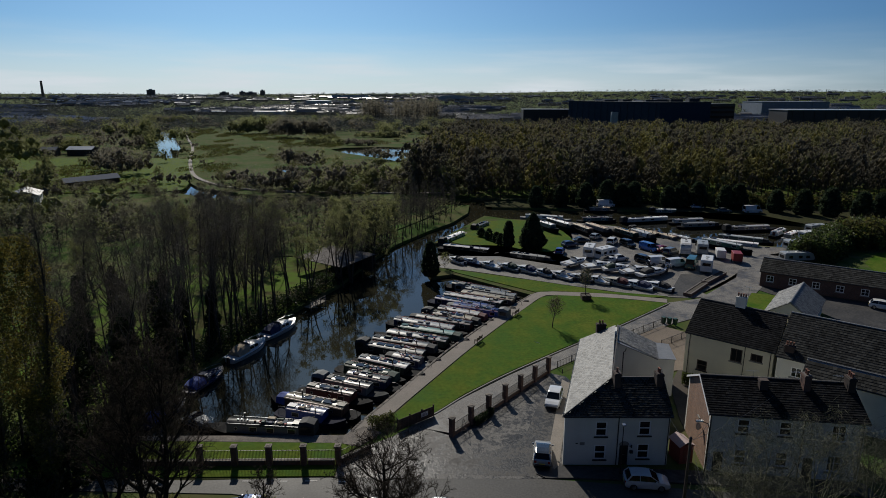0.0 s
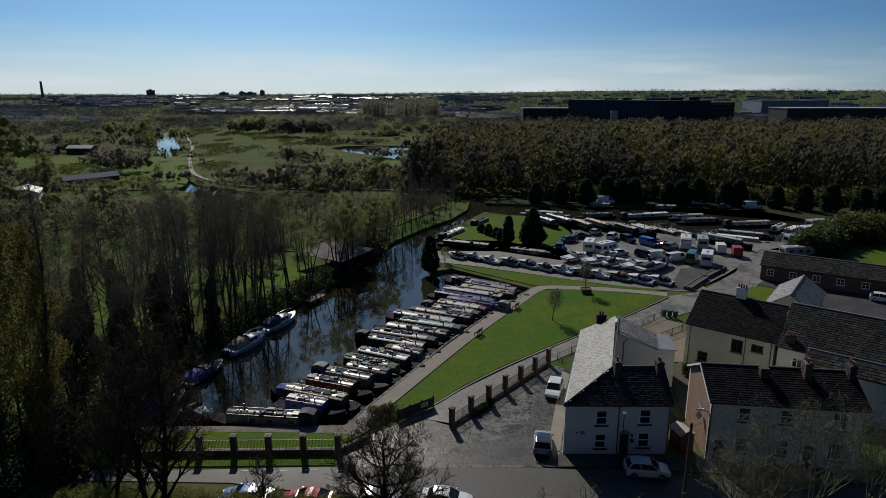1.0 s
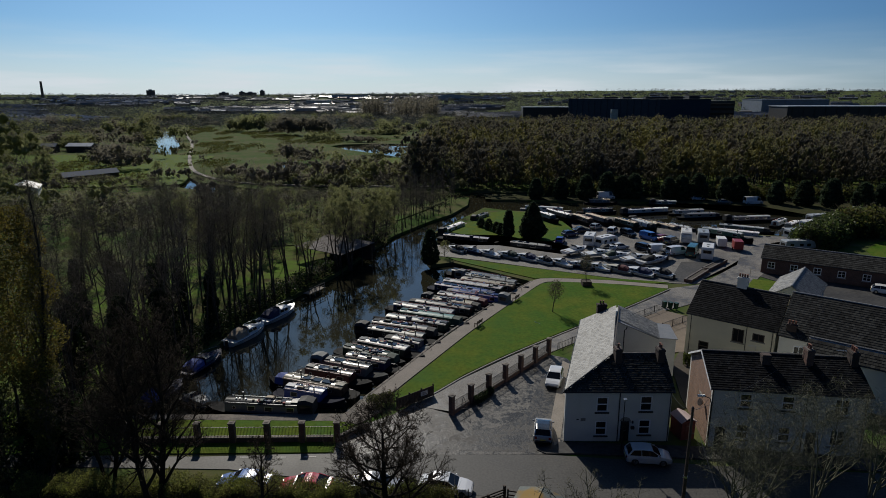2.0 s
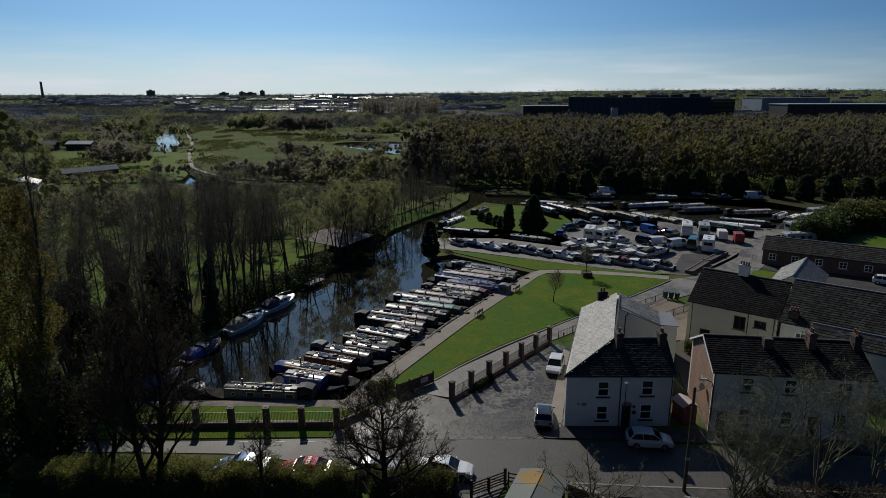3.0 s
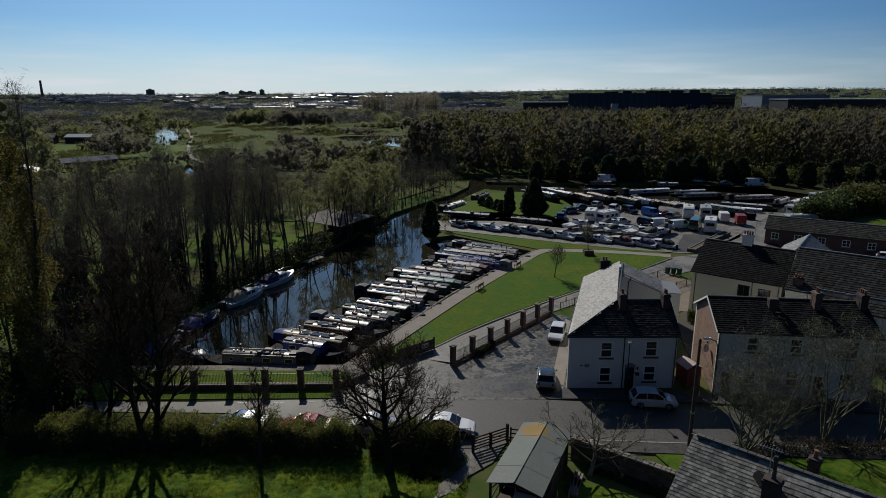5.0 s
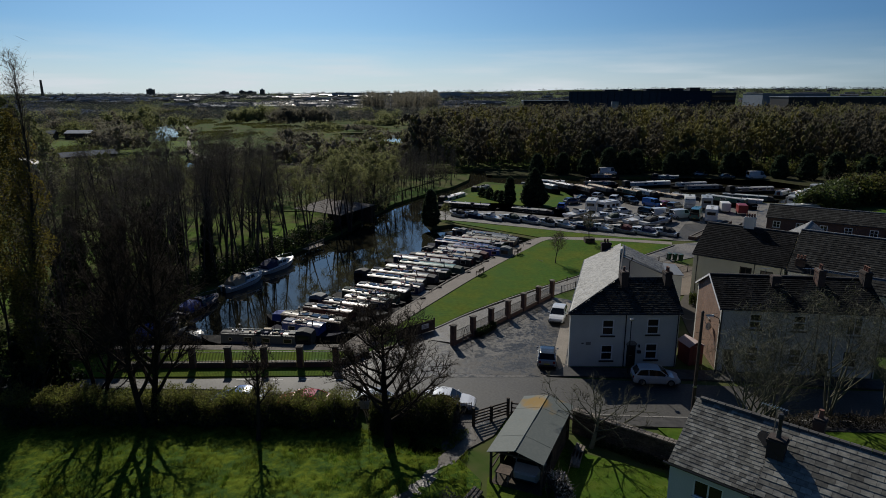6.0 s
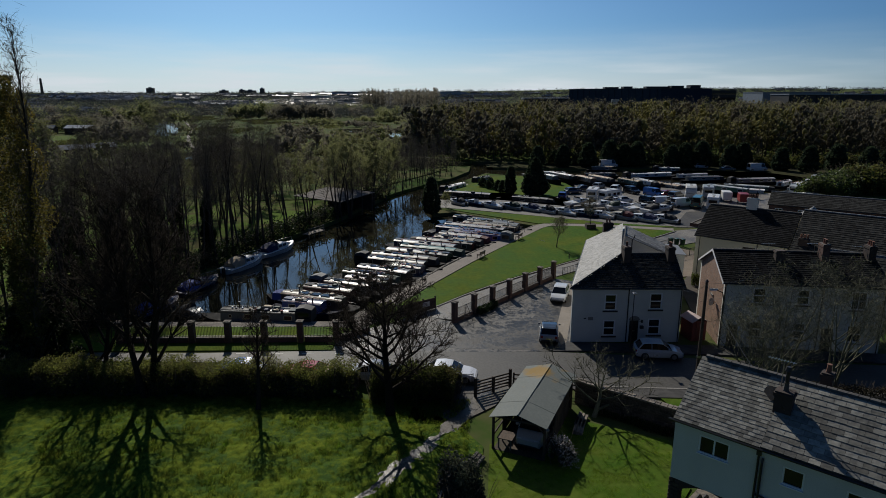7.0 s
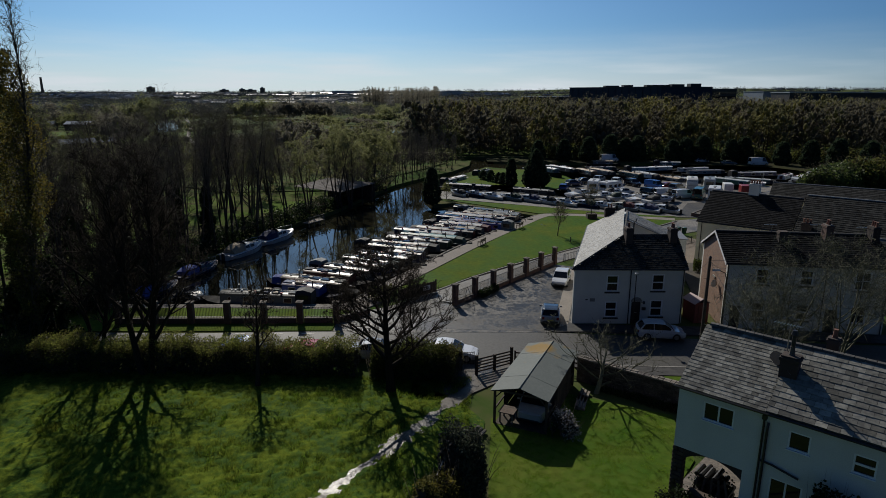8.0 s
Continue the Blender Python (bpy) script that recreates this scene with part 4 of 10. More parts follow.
# the white cottage pair with its oblique west range
def white_cottages():
    h = thing("white_cottage", pose(11.35, 51.45, 0), "white-rendered cottage pair with hipped slate roof", "house")
    W, H, R = 9.8, 5.3, 7.5
    wins = [(2.88, 3.02, 3.98, 4.55, "sash"), (2.88, 0.6, 3.98, 2.1, "sash"), (6.92, 3.12, 8.05, 4.65, "sash"), (6.92, 0.7, 8.05, 2.25, "sash"), (5.25, 0.0, 6.1, 2.08, "door")]
    part("wall", wall_cells(Geo(), W, H, 0.35, [w[:4] for w in wins]), M_RENDER, h, "front wall")
    for w in wins:
        if w[4] == "door":
            d = part("door", Geo().box(w[0], 0.12, 0, w[2], 0.18, w[3]), M_BLACK, h, "black panelled front door")
            part("letter_box", Geo().box(5.55, 0.1, 1.0, 5.8, 0.12, 1.06), M_STEEL, d)
            arch = [(5.675 + 0.5 * math.cos(a), 2.1 + 0.42 * math.sin(a)) for a in np.linspace(0, math.pi, 10)]
            part("door_arch", Geo().loft([[(x, -0.03, z) for x, z in arch], [(x, 0.0, z) for x, z in arch]]), M_CONCRETE, h)
        else:
            add_window(h, *w[:4], w[4])
    part("downpipe", Geo().tube([(5.0, -0.07, 0), (5.0, -0.07, 5.05), (5.0, -0.2, 5.25)], 0.05, 6), M_BLACK, h)
    part("downpipe", Geo().tube([(9.68, -0.07, 0), (9.68, -0.07, 5.25)], 0.045, 6), M_BLACK, h)
    part("wall_lamp", Geo().box(6.28, -0.14, 1.9, 6.4, 0, 2.15).box(6.1, -0.05, 2.0, 6.28, 0, 2.03), M_BLACK, h)
    part("flower_basket", Geo().box(6.2, -0.22, 1.35, 6.5, 0, 1.6), M_BLACK, h)
    part("plaque", Geo().box(1.5, -0.025, 2.1, 1.95, 0, 2.4), M_CONCRETE, h, "grey stone date plaque")
    part("plaque", Geo().box(1.1, -0.02, 2.22, 1.32, 0, 2.32), M_BLACK, h, "small dark oval plaque")
    # quoin strips and window margins slightly proud of the render
    qn = Geo().box(0, -0.02, 0, 0.3, 0, 5.3).box(2.2, -0.012, 0, 2.24, 0, 5.2).box(4.5, -0.012, 0, 4.54, 0, 5.2)
    part("render_band", qn, M_RENDER, h)
    # range running back from the left corner
    bl = Vector((5.5, 18.2, 0))
    hip, rear = Vector((5.05, 3.15, R)), Vector((9.75, 18.1, 6.95))
    part("wall", Geo().prism([(0.0, 0.35), (0.35, 0.35), (5.85, 18.0), (5.5, 18.0)], 0, H), M_RENDER, h)
    part("wall", Geo().loft([[(x, y, 0) for x, y in ((5.5, 17.9), (15.9, 18.0))] + [(15.9, 18.0, 4.6), (14.3, 18.0, 4.75), (9.75, 17.95, 6.75), (5.5, 17.9, H - 0.2)],
                             [(x, y + 0.3, 0) for x, y in ((5.5, 17.9), (15.9, 18.0))] + [(15.9, 18.3, 4.6), (14.3, 18.3, 4.75), (9.75, 18.25, 6.75), (5.5, 18.2, H - 0.2)]]), M_RENDER, h)
    part("wall", Geo().box(9.5, 0.35, 0, 9.8, 6.4, H), M_RENDER, h)
    part("gable_wall", Geo().loft([[(9.5, 0.35, H), (9.5, 6.4, H), (9.5, 3.15, R - 0.12)], [(9.8, 0.35, H), (9.8, 6.4, H), (9.8, 3.15, R - 0.12)]]), M_RENDER, h)
    # half gable of the rear block, seen above the front roof, and the flat-roofed block beside it
    gab = [(8.2, 13.35, 0), (15.2, 13.75, 0), (15.2, 13.75, 4.55), (13.0, 13.62, 4.7), (8.2, 13.35, 6.9)]
    part("gable_wall", Geo().loft([gab, [(x, y + 0.32, z) for x, y, z in gab]]), M_RENDER, h, "rear half gable under the slope")
    # upright wall under the ridge of the long range
    rw_ = [(5.9, 6.2, 0), (8.2, 13.3, 0), (8.2, 13.3, 6.95), (5.9, 6.2, 7.2)]
    part("wall", Geo().loft([rw_, [(x - 0.28, y + 0.09, z) for x, y, z in rw_]]), M_RENDER, h)
    part("wall", Geo().prism([(14.9, 14.05), (15.2, 14.05), (15.9, 18.0), (15.6, 18.0)], 0, 4.5), M_RENDER, h)
    # roofs
    rp = Geo()
    o = 0.2
    rp.slab((-o, -o, H - 0.1), (W + o, -o, H - 0.1), (W + o, 3.15, R), hip, 0.1)
    rp.slab(bl + Vector((-o, 0.1, H - 0.1)), (-o, -o, H - 0.1), hip, rear, 0.1)
    rp.slab((W + o, 6.5, H - 0.1), (4.4, 6.5, H - 0.1), (5.05, 3.15, R), (W + o, 3.15, R), 0.1)
    rp.slab((8.1, 13.15, 7.02), (13.15, 13.4, 4.78), (14.45, 18.3, 4.78), (9.75, 18.3, 6.97), 0.1)
    rf = part("roof", rp, M_SLATE, h)
    rng = random.Random(3)
    fl = math.hypot(3.35, R - H + 0.1)
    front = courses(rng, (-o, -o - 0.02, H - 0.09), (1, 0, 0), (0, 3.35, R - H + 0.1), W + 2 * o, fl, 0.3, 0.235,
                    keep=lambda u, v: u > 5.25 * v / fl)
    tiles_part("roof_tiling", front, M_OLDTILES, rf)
    e = bl + Vector((-o, 0.1, H - 0.1)) - Vector((-o, -o, H - 0.1))
    along = -e.normalized()
    mid = hip - Vector((-o, -o, H - 0.1))
    upv = mid - along * mid.dot(along)
    L = e.length
    wl_ = upv.length
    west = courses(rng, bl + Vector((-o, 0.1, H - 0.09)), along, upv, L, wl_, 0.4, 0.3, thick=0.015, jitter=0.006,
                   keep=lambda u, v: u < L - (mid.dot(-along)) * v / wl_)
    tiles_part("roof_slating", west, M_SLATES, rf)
    east = courses(rng, (13.2, 13.42, 4.8), Vector((14.45, 18.3, 4.78)) - Vector((13.15, 13.4, 4.78)), (-5.0, 0.4, 2.3), 5.0, 5.35, 0.34, 0.26, thick=0.015, jitter=0.006)
    tiles_part("roof_slating", east, M_SLATES, rf)
    part("lead_roof", Geo().slab((13.05, 13.55, 4.82), (15.35, 13.65, 4.62), (16.05, 18.25, 4.62), (14.3, 18.25, 4.82), 0.08), M_SLATE, h)
    part("soil_pipe", Geo().tube([(7.95, 9.6, 4.0), (7.95, 9.6, 7.35), (8.1, 9.5, 7.5), (8.15, 9.45, 7.8)], 0.06, 6), M_BLACK, h)
    part("hip_tiles", Geo().tube([(-o, -o, H - 0.04), hip], 0.09, 5).tube([hip, (W + o, 3.15, R + 0.02)], 0.1, 5).tube([hip, rear], 0.09, 5), M_DARKSLATE, rf)
    part("gutter", Geo().tube([(-o, -o - 0.06, H - 0.17), (W + o, -o - 0.06, H - 0.17)], 0.06, 6), M_BLACK, h)
    part("gutter", Geo().tube([(-o - 0.06, -o, H - 0.17), bl + Vector((-o - 0.06, 0.1, H - 0.17))], 0.06, 6), M_BLACK, h)
    chimney(h, 5.3, 2.6, 6.4, 8.35, 0.6, 0.9, M_DARKBRICK, 1)
    chimney(h, 9.35, 2.7, 6.4, 8.3, 0.62, 0.9, M_DARKBRICK, 2)
    chimney(h, 7.6, 17.9, 5.9, 7.4, 1.1, 0.55, M_DARKBRICK, 2)
    part("vent_pipe", Geo().tube([(1.1, 7.6, 5.8), (1.1, 7.6, 6.3)], 0.05, 6), M_IRON, h)
    part("satellite_dish", Geo().tube([(0.02, 16, 5.6), (-0.6, 16.2, 5.75)], [0.02, 0.02], 4), M_STEEL, h)


white_cottages()

# brick-gabled terrace
BR = frame_at(24.4, 50.55, 37.5, 48.85)
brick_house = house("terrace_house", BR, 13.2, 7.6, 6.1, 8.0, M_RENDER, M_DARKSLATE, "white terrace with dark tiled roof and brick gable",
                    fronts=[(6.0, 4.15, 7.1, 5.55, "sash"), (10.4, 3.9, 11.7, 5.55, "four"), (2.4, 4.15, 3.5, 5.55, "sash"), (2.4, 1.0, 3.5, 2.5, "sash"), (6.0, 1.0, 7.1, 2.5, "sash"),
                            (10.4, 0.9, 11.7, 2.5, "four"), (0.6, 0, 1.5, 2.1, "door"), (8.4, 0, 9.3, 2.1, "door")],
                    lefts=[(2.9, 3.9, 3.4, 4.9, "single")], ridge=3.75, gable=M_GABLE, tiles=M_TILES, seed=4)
chimney(brick_house, 5.2, 2.7, 6.9, 8.35, 0.75, 0.6, M_DARKBRICK, 0)
chimney(brick_house, 9.0, 3.0, 7.0, 9.0, 0.6, 0.95, M_LONGBRICK, 2)
chimney(brick_house, 12.9, 3.2, 6.9, 8.9, 0.6, 1.0, M_DARKBRICK, 3)
downpipe(brick_house, 0.05, -0.08, 0, 5.9)
downpipe(brick_house, 8.05, -0.08, 0, 5.9)
downpipe(brick_house, 13.0, -0.08, 0, 5.9)
aerial(brick_house, 4.6, 3.7, 8.0, 0.7)
aerial(brick_house, 8.5, 3.7, 8.0, 0.8)
aerial(brick_house, 12.3, 3.6, 8.0, 0.7)
part("barge_board", Geo().slab((-0.24, -0.24, 6.0), (-0.24, 3.75, 8.06), (-0.26, 3.75, 7.86), (-0.26, -0.24, 5.8), 0.04).slab((-0.24, 3.75, 8.06), (-0.24, 7.84, 6.0), (-0.26, 7.84, 5.8), (-0.26, 3.75, 7.86), 0.04), M_UPVC, brick_house, "white painted barge board")
part("satellite_dish", Geo().tube([(-0.05, 2.0, 3.4), (-0.35, 1.9, 3.5), (-0.42, 1.88, 3.52)], [0.03, 0.34, 0.36], 12), M_STEEL, brick_house)

# cream house and the slate range beside it
mid_left = house("cream_house", frame_at(30.3, 71.7, 37.9, 65.46), 9.9, 9.6, 5.5, 8.5, M_CREAM, M_DARKSLATE, "cream rendered house with dark ribbed tile roof",
                 fronts=[(5.3, 3.1, 6.6, 4.75, "pair"), (7.5, 3.75, 8.8, 4.65, "pair"), (1.6, 0.9, 2.8, 2.2, "sash")], ridge=4.9, tile=(0.3, 0.3), tiles=M_TILES, over=0.15, seed=6, frame=M_WOODDARK)
chimney(mid_left, 4.7, 5.0, 7.6, 9.75, 1.15, 0.8, M_RENDER, 4)
aerial(mid_left, 5.4, 5.0, 9.9, 1.2)
downpipe(mid_left, 0.5, -0.08, 0, 5.3)
downpipe(mid_left, 6.85, -0.08, 0, 5.3)
downpipe(mid_left, 9.6, -0.08, 0, 5.3)
mid_right = house("slate_house", frame_at(38.0, 64.8, 52.5, 52.9), 19.0, 12.2, 5.4, 8.9, M_RENDER, M_SLATE, "long white house with mossy slate roof",
                  fronts=[(6.5, 2.6, 7.8, 3.9, "pair"), (1.5, 3.2, 2.6, 4.4, "pair")], ridge=5.8, tile=(0.34, 0.34), tiles=M_OLDTILES, over=0.15, seed=7)
chimney(mid_right, 1.0, 0.8, 4.6, 6.6, 1.0, 0.6, M_DARKBRICK, 3)
house("white_annexe", frame_at(38.9, 60.9, 45.2, 55.6), 8.2, 4.0, 5.0, 6.0, M_RENDER, M_SLATE, "white rendered annexe with slate roof", fronts=[(2.6, 1.4, 3.8, 2.6, "pair")], tile=(0.42, 0.42), tiles=M_OLDTILES, seed=8)

# near house with stone-pillared arch
NH = pose(11.35, 26.84, 0, 0, 0, math.degrees(math.atan2(-0.664, 0.747)))


def near_house():
    W, D, H, R, ridge = 16.0, 6.6, 6.5, 8.55, 3.2
    h = thing("near_cottage", NH, "white-rendered cottage with large grey slates and arched undercroft", "house")
    wins = [(1.2, 4.9, 2.62, 5.85, "pair"), (4.9, 4.85, 5.78, 5.75, "single"), (7.35, 4.75, 8.2, 5.65, "sash"), (4.4, 0.6, 5.75, 3.2, "pair"), (10.5, 4.85, 11.6, 5.75, "pair")]
    part("wall", wall_cells(Geo(), W, H, 0.4, [w[:4] for w in wins] + [(0, 0, 3.24, 3.0)]), M_RENDER, h, "front wall with arched opening", at=pose(0.06, 0, 0))
    # arch: the wall's underside curves from pier to pier
    pts = [(0.55 + 2.75 * i / 12, 3.0 + 0.0 * i) for i in range(13)]
    ag = Geo()
    for i in range(12):
        x0, x1 = pts[i][0], pts[i + 1][0]
        u0, u1 = (i / 6 - 1), ((i + 1) / 6 - 1)
        z0, z1 = 3.0 - 0.55 * u0 * u0, 3.0 - 0.55 * u1 * u1
        ag.loft([[(x0, 0, z0), (x1, 0, z1), (x1, 0, 3.002), (x0, 0, 3.002)], [(x0, 0.4, z0), (x1, 0.4, z1), (x1, 0.4, 3.002), (x0, 0.4, 3.002)]])
    part("arch", ag, M_DARKBRICK, h)
    for w in wins:
        add_window(h, w[0] + 0.06, w[1], w[2] + 0.06, w[3], w[4], slim=True)
    # dark brick back wall puts the shade behind the arch into colour
    part("wall", Geo().box(0, D - 0.4, 0, W, D, H), M_DARKBRICK, h)
    part("wall", Geo().box(3.9, 0.4, 0, 4.2, D - 0.4, 3.6), M_RENDER, h)
    part("floor_slab", Geo().box(0.05, 0.4, 3.3, 3.9, D - 0.4, 3.5), M_CONCRETE, h)
    for x in (0.06, W - 0.4):
        pts = [(0.4, 3.3 if x < 1 else 0), (D - 0.4, 3.3 if x < 1 else 0), (D - 0.4, H), (ridge, R - 0.14), (0.4, H)]
        part("gable_wall", Geo().loft([[(x, y, z) for y, z in pts], [(x + 0.4, y, z) for y, z in pts]]), M_RENDER, h)
    pier = part("stone_pier", Geo().box(0.08, 0.08, 0, 0.5, 0.5, 3.0), M_SOIL, h)
    rs = random.Random(2)
    for k in range(13):
        z = k * 0.23
        for s in range(2):
            a = 0.02 if s == 0 else 0.29 + rs.uniform(-0.08, 0.08)
            b = 0.27 + rs.uniform(-0.05, 0.05) if s == 0 else 0.56
            part("stone", Geo().box(a, -0.02, z + 0.01, max(b, a + 0.1), 0.52, z + 0.215), M_WOODDARK if (k * 7 + s) % 3 == 0 else M_DARKBRICK, pier, bevel=0.02)
    f = (R - H) / ridge
    bk = (R - H) / (D - ridge)
    o = 0.2
    rp = Geo().slab((0, -o, H - f * o), (W + o, -o, H - f * o), (W + o, ridge, R), (0.25, ridge, R), 0.12)
    rp.slab((W + o, D + o, H - bk * o), (0, D + o, H - bk * o), (0.25, ridge, R), (W + o, ridge, R), 0.12)
    rf = part("roof", rp, M_DARKSLATE, h)
    rng = random.Random(9)
    L = math.hypot(ridge + o, R - H + f * o)
    # small slates over the arch, larger ones laid a little higher past the chimney
    part("roof_overlay", Geo().slab((4.02, -o, H - f * o + 0.05), (W + o, -o, H - f * o + 0.05), (W + o, ridge - 0.05, R + 0.018), (4.02, ridge - 0.05, R + 0.018), 0.06), M_DARKSLATE, rf)
    near = courses(rng, (0.02, -o - 0.03, H - f * o + 0.004), (1, 0, 0), (0, 1, f), 3.96, L, 0.30, 0.21, thick=0.012, jitter=0.008, gap=0.012)
    big = courses(rng, (4.0, -o - 0.03, H - f * o + 0.056), (1, 0, 0), (0, 1, f), W + o - 4.0, L, 0.47, 0.30, thick=0.014, jitter=0.012, gap=0.016)
    pick = near[:230] + [p for p in big if p[0][0].x < 6.4][:70]
    for v, fc in pick:
        part("slate", Geo().add(v, fc), M_NEARSLATE, rf)
    tiles_part("roof_slating", near[230:] + [p for p in big if p[0][0].x < 6.4][70:] + [p for p in big if p[0][0].x >= 6.4], M_BIGSLATES, rf)
    tiles_part("roof_slating", []
               + courses(rng, (W + o, D + o, H - bk * o + 0.004), (-1, 0, 0), (0, -1, bk), W + 2 * o, math.hypot(D - ridge + o, R - H), 0.5, 0.3), M_SLATES, rf)
    n = 38
    for i in range(n):
        x = 0.2 + i * W / n
        part("ridge_tile", Geo().loft([[(x + dx, ridge + 0.17 * math.cos(a), R + 0.02 + 0.13 * math.sin(a)) for a in (0, 0.8, 1.57, 2.34, 3.14)] for dx in (0.012, W / n - 0.012)]), M_DARKSLATE, rf)
    part("gutter", Geo().tube([(-o, -o - 0.07, H - f * o - 0.07), (W + o, -o - 0.07, H - f * o - 0.07)], 0.065, 6), M_BLACK, h)
    part("downpipe", Geo().tube([(3.95, -0.09, 0), (3.95, -0.09, 6.1), (3.95, -0.25, 6.3)], 0.055, 6), M_BLACK, h)
    part("downpipe", Geo().tube([(4.12, -0.1, 0), (4.12, -0.1, 5.6), (4.12, -0.02, 5.8)], 0.06, 6), M_BLACK, h)
    part("rain_hopper", Geo().box(3.86, -0.2, 5.95, 4.06, -0.02, 6.15), M_BLACK, h)
    part("waste_pipe", Geo().tube([(3.95, -0.09, 3.9), (4.5, -0.09, 3.85), (5.6, -0.09, 3.6)], 0.05, 6), M_BLACK, h)
    chimney(h, 4.3, 1.75, 6.9, 8.55, 0.75, 0.62, M_DARKBRICK, 1, M_DARKSLATE)
    part("cowl", Geo().tube([(4.3, 1.75, 8.9), (4.3, 1.75, 9.5), (4.3, 1.75, 9.55), (4.3, 1.75, 9.75)], [0.09, 0.09, 0.16, 0.1], 8), M_IRON, h)
    chimney(h, 5.5, 4.3, 7.6, 8.95, 0.5, 0.5, M_DARKBRICK, 1, M_BRICK)
    aerial(h, 4.0, 2.2, 7.7, 2.1)
    dish = Geo().tube([(3.75, 2.35, 7.9), (3.62, 2.1, 8.05), (3.6, 2.07, 8.06)], [0.05, 0.34, 0.36], 14)
    part("satellite_dish", dish, M_IRON, h)


near_house()

# long brick building behind the yard and the grey-roofed bungalow
house("brick_hall", frame_at(58.0, 108.0, 74.0, 97.3), 34, 7.2, 2.9, 4.6, M_LONGBRICK, M_SLATE, "long low brown brick hall with grey roof",
               fronts=[(1.0 + 3.6 * i, 1.0, 2.2 + 3.6 * i, 2.2, "four") for i in range(9)], tile=(0.5, 0.5), tiles=M_OLDTILES, seed=11)
bungalow = house("bungalow", frame_at(53.4, 83.8, 60.6, 93.2), 12.2, 6.2, 2.4, 4.5, M_RENDER, M_SLATE, "small bungalow with pale grey slate roof", tile=(0.34, 0.26), tiles=M_SLATES, seed=12)


# ---- boats ----
WHITE, CREAM, BLUE, NAVY, GREEN, DKGREEN, RED, MAROON, BLACKC, GREY, LTGREY, BROWN, TEAL, TAN = (
    (0.68, 0.68, 0.66), (0.55, 0.49, 0.36), (0.03, 0.07, 0.30), (0.012, 0.02, 0.07), (0.035, 0.10, 0.06), (0.012, 0.035, 0.022), (0.28, 0.02, 0.02), (0.09, 0.015, 0.015),
    (0.012, 0.012, 0.013), (0.13, 0.14, 0.14), (0.33, 0.35, 0.35), (0.07, 0.04, 0.03), (0.20, 0.40, 0.36), (0.36, 0.28, 0.18))
M_SOLAR = glass("solar_panel", (0.006, 0.008, 0.02), 0.08)


import functools


@functools.lru_cache(maxsize=None)
def old_roof(col, rough=0.25, spec=0.08):
    """Weathered gloss paint with worn, dirty patches."""
    return surf("old_paint", tuple(k * 0.34 for k in col), tuple(k * 0.13 + 0.008 for k in col), rough, 0, 5, 0.8, 0.8, 0.06, spec=spec)


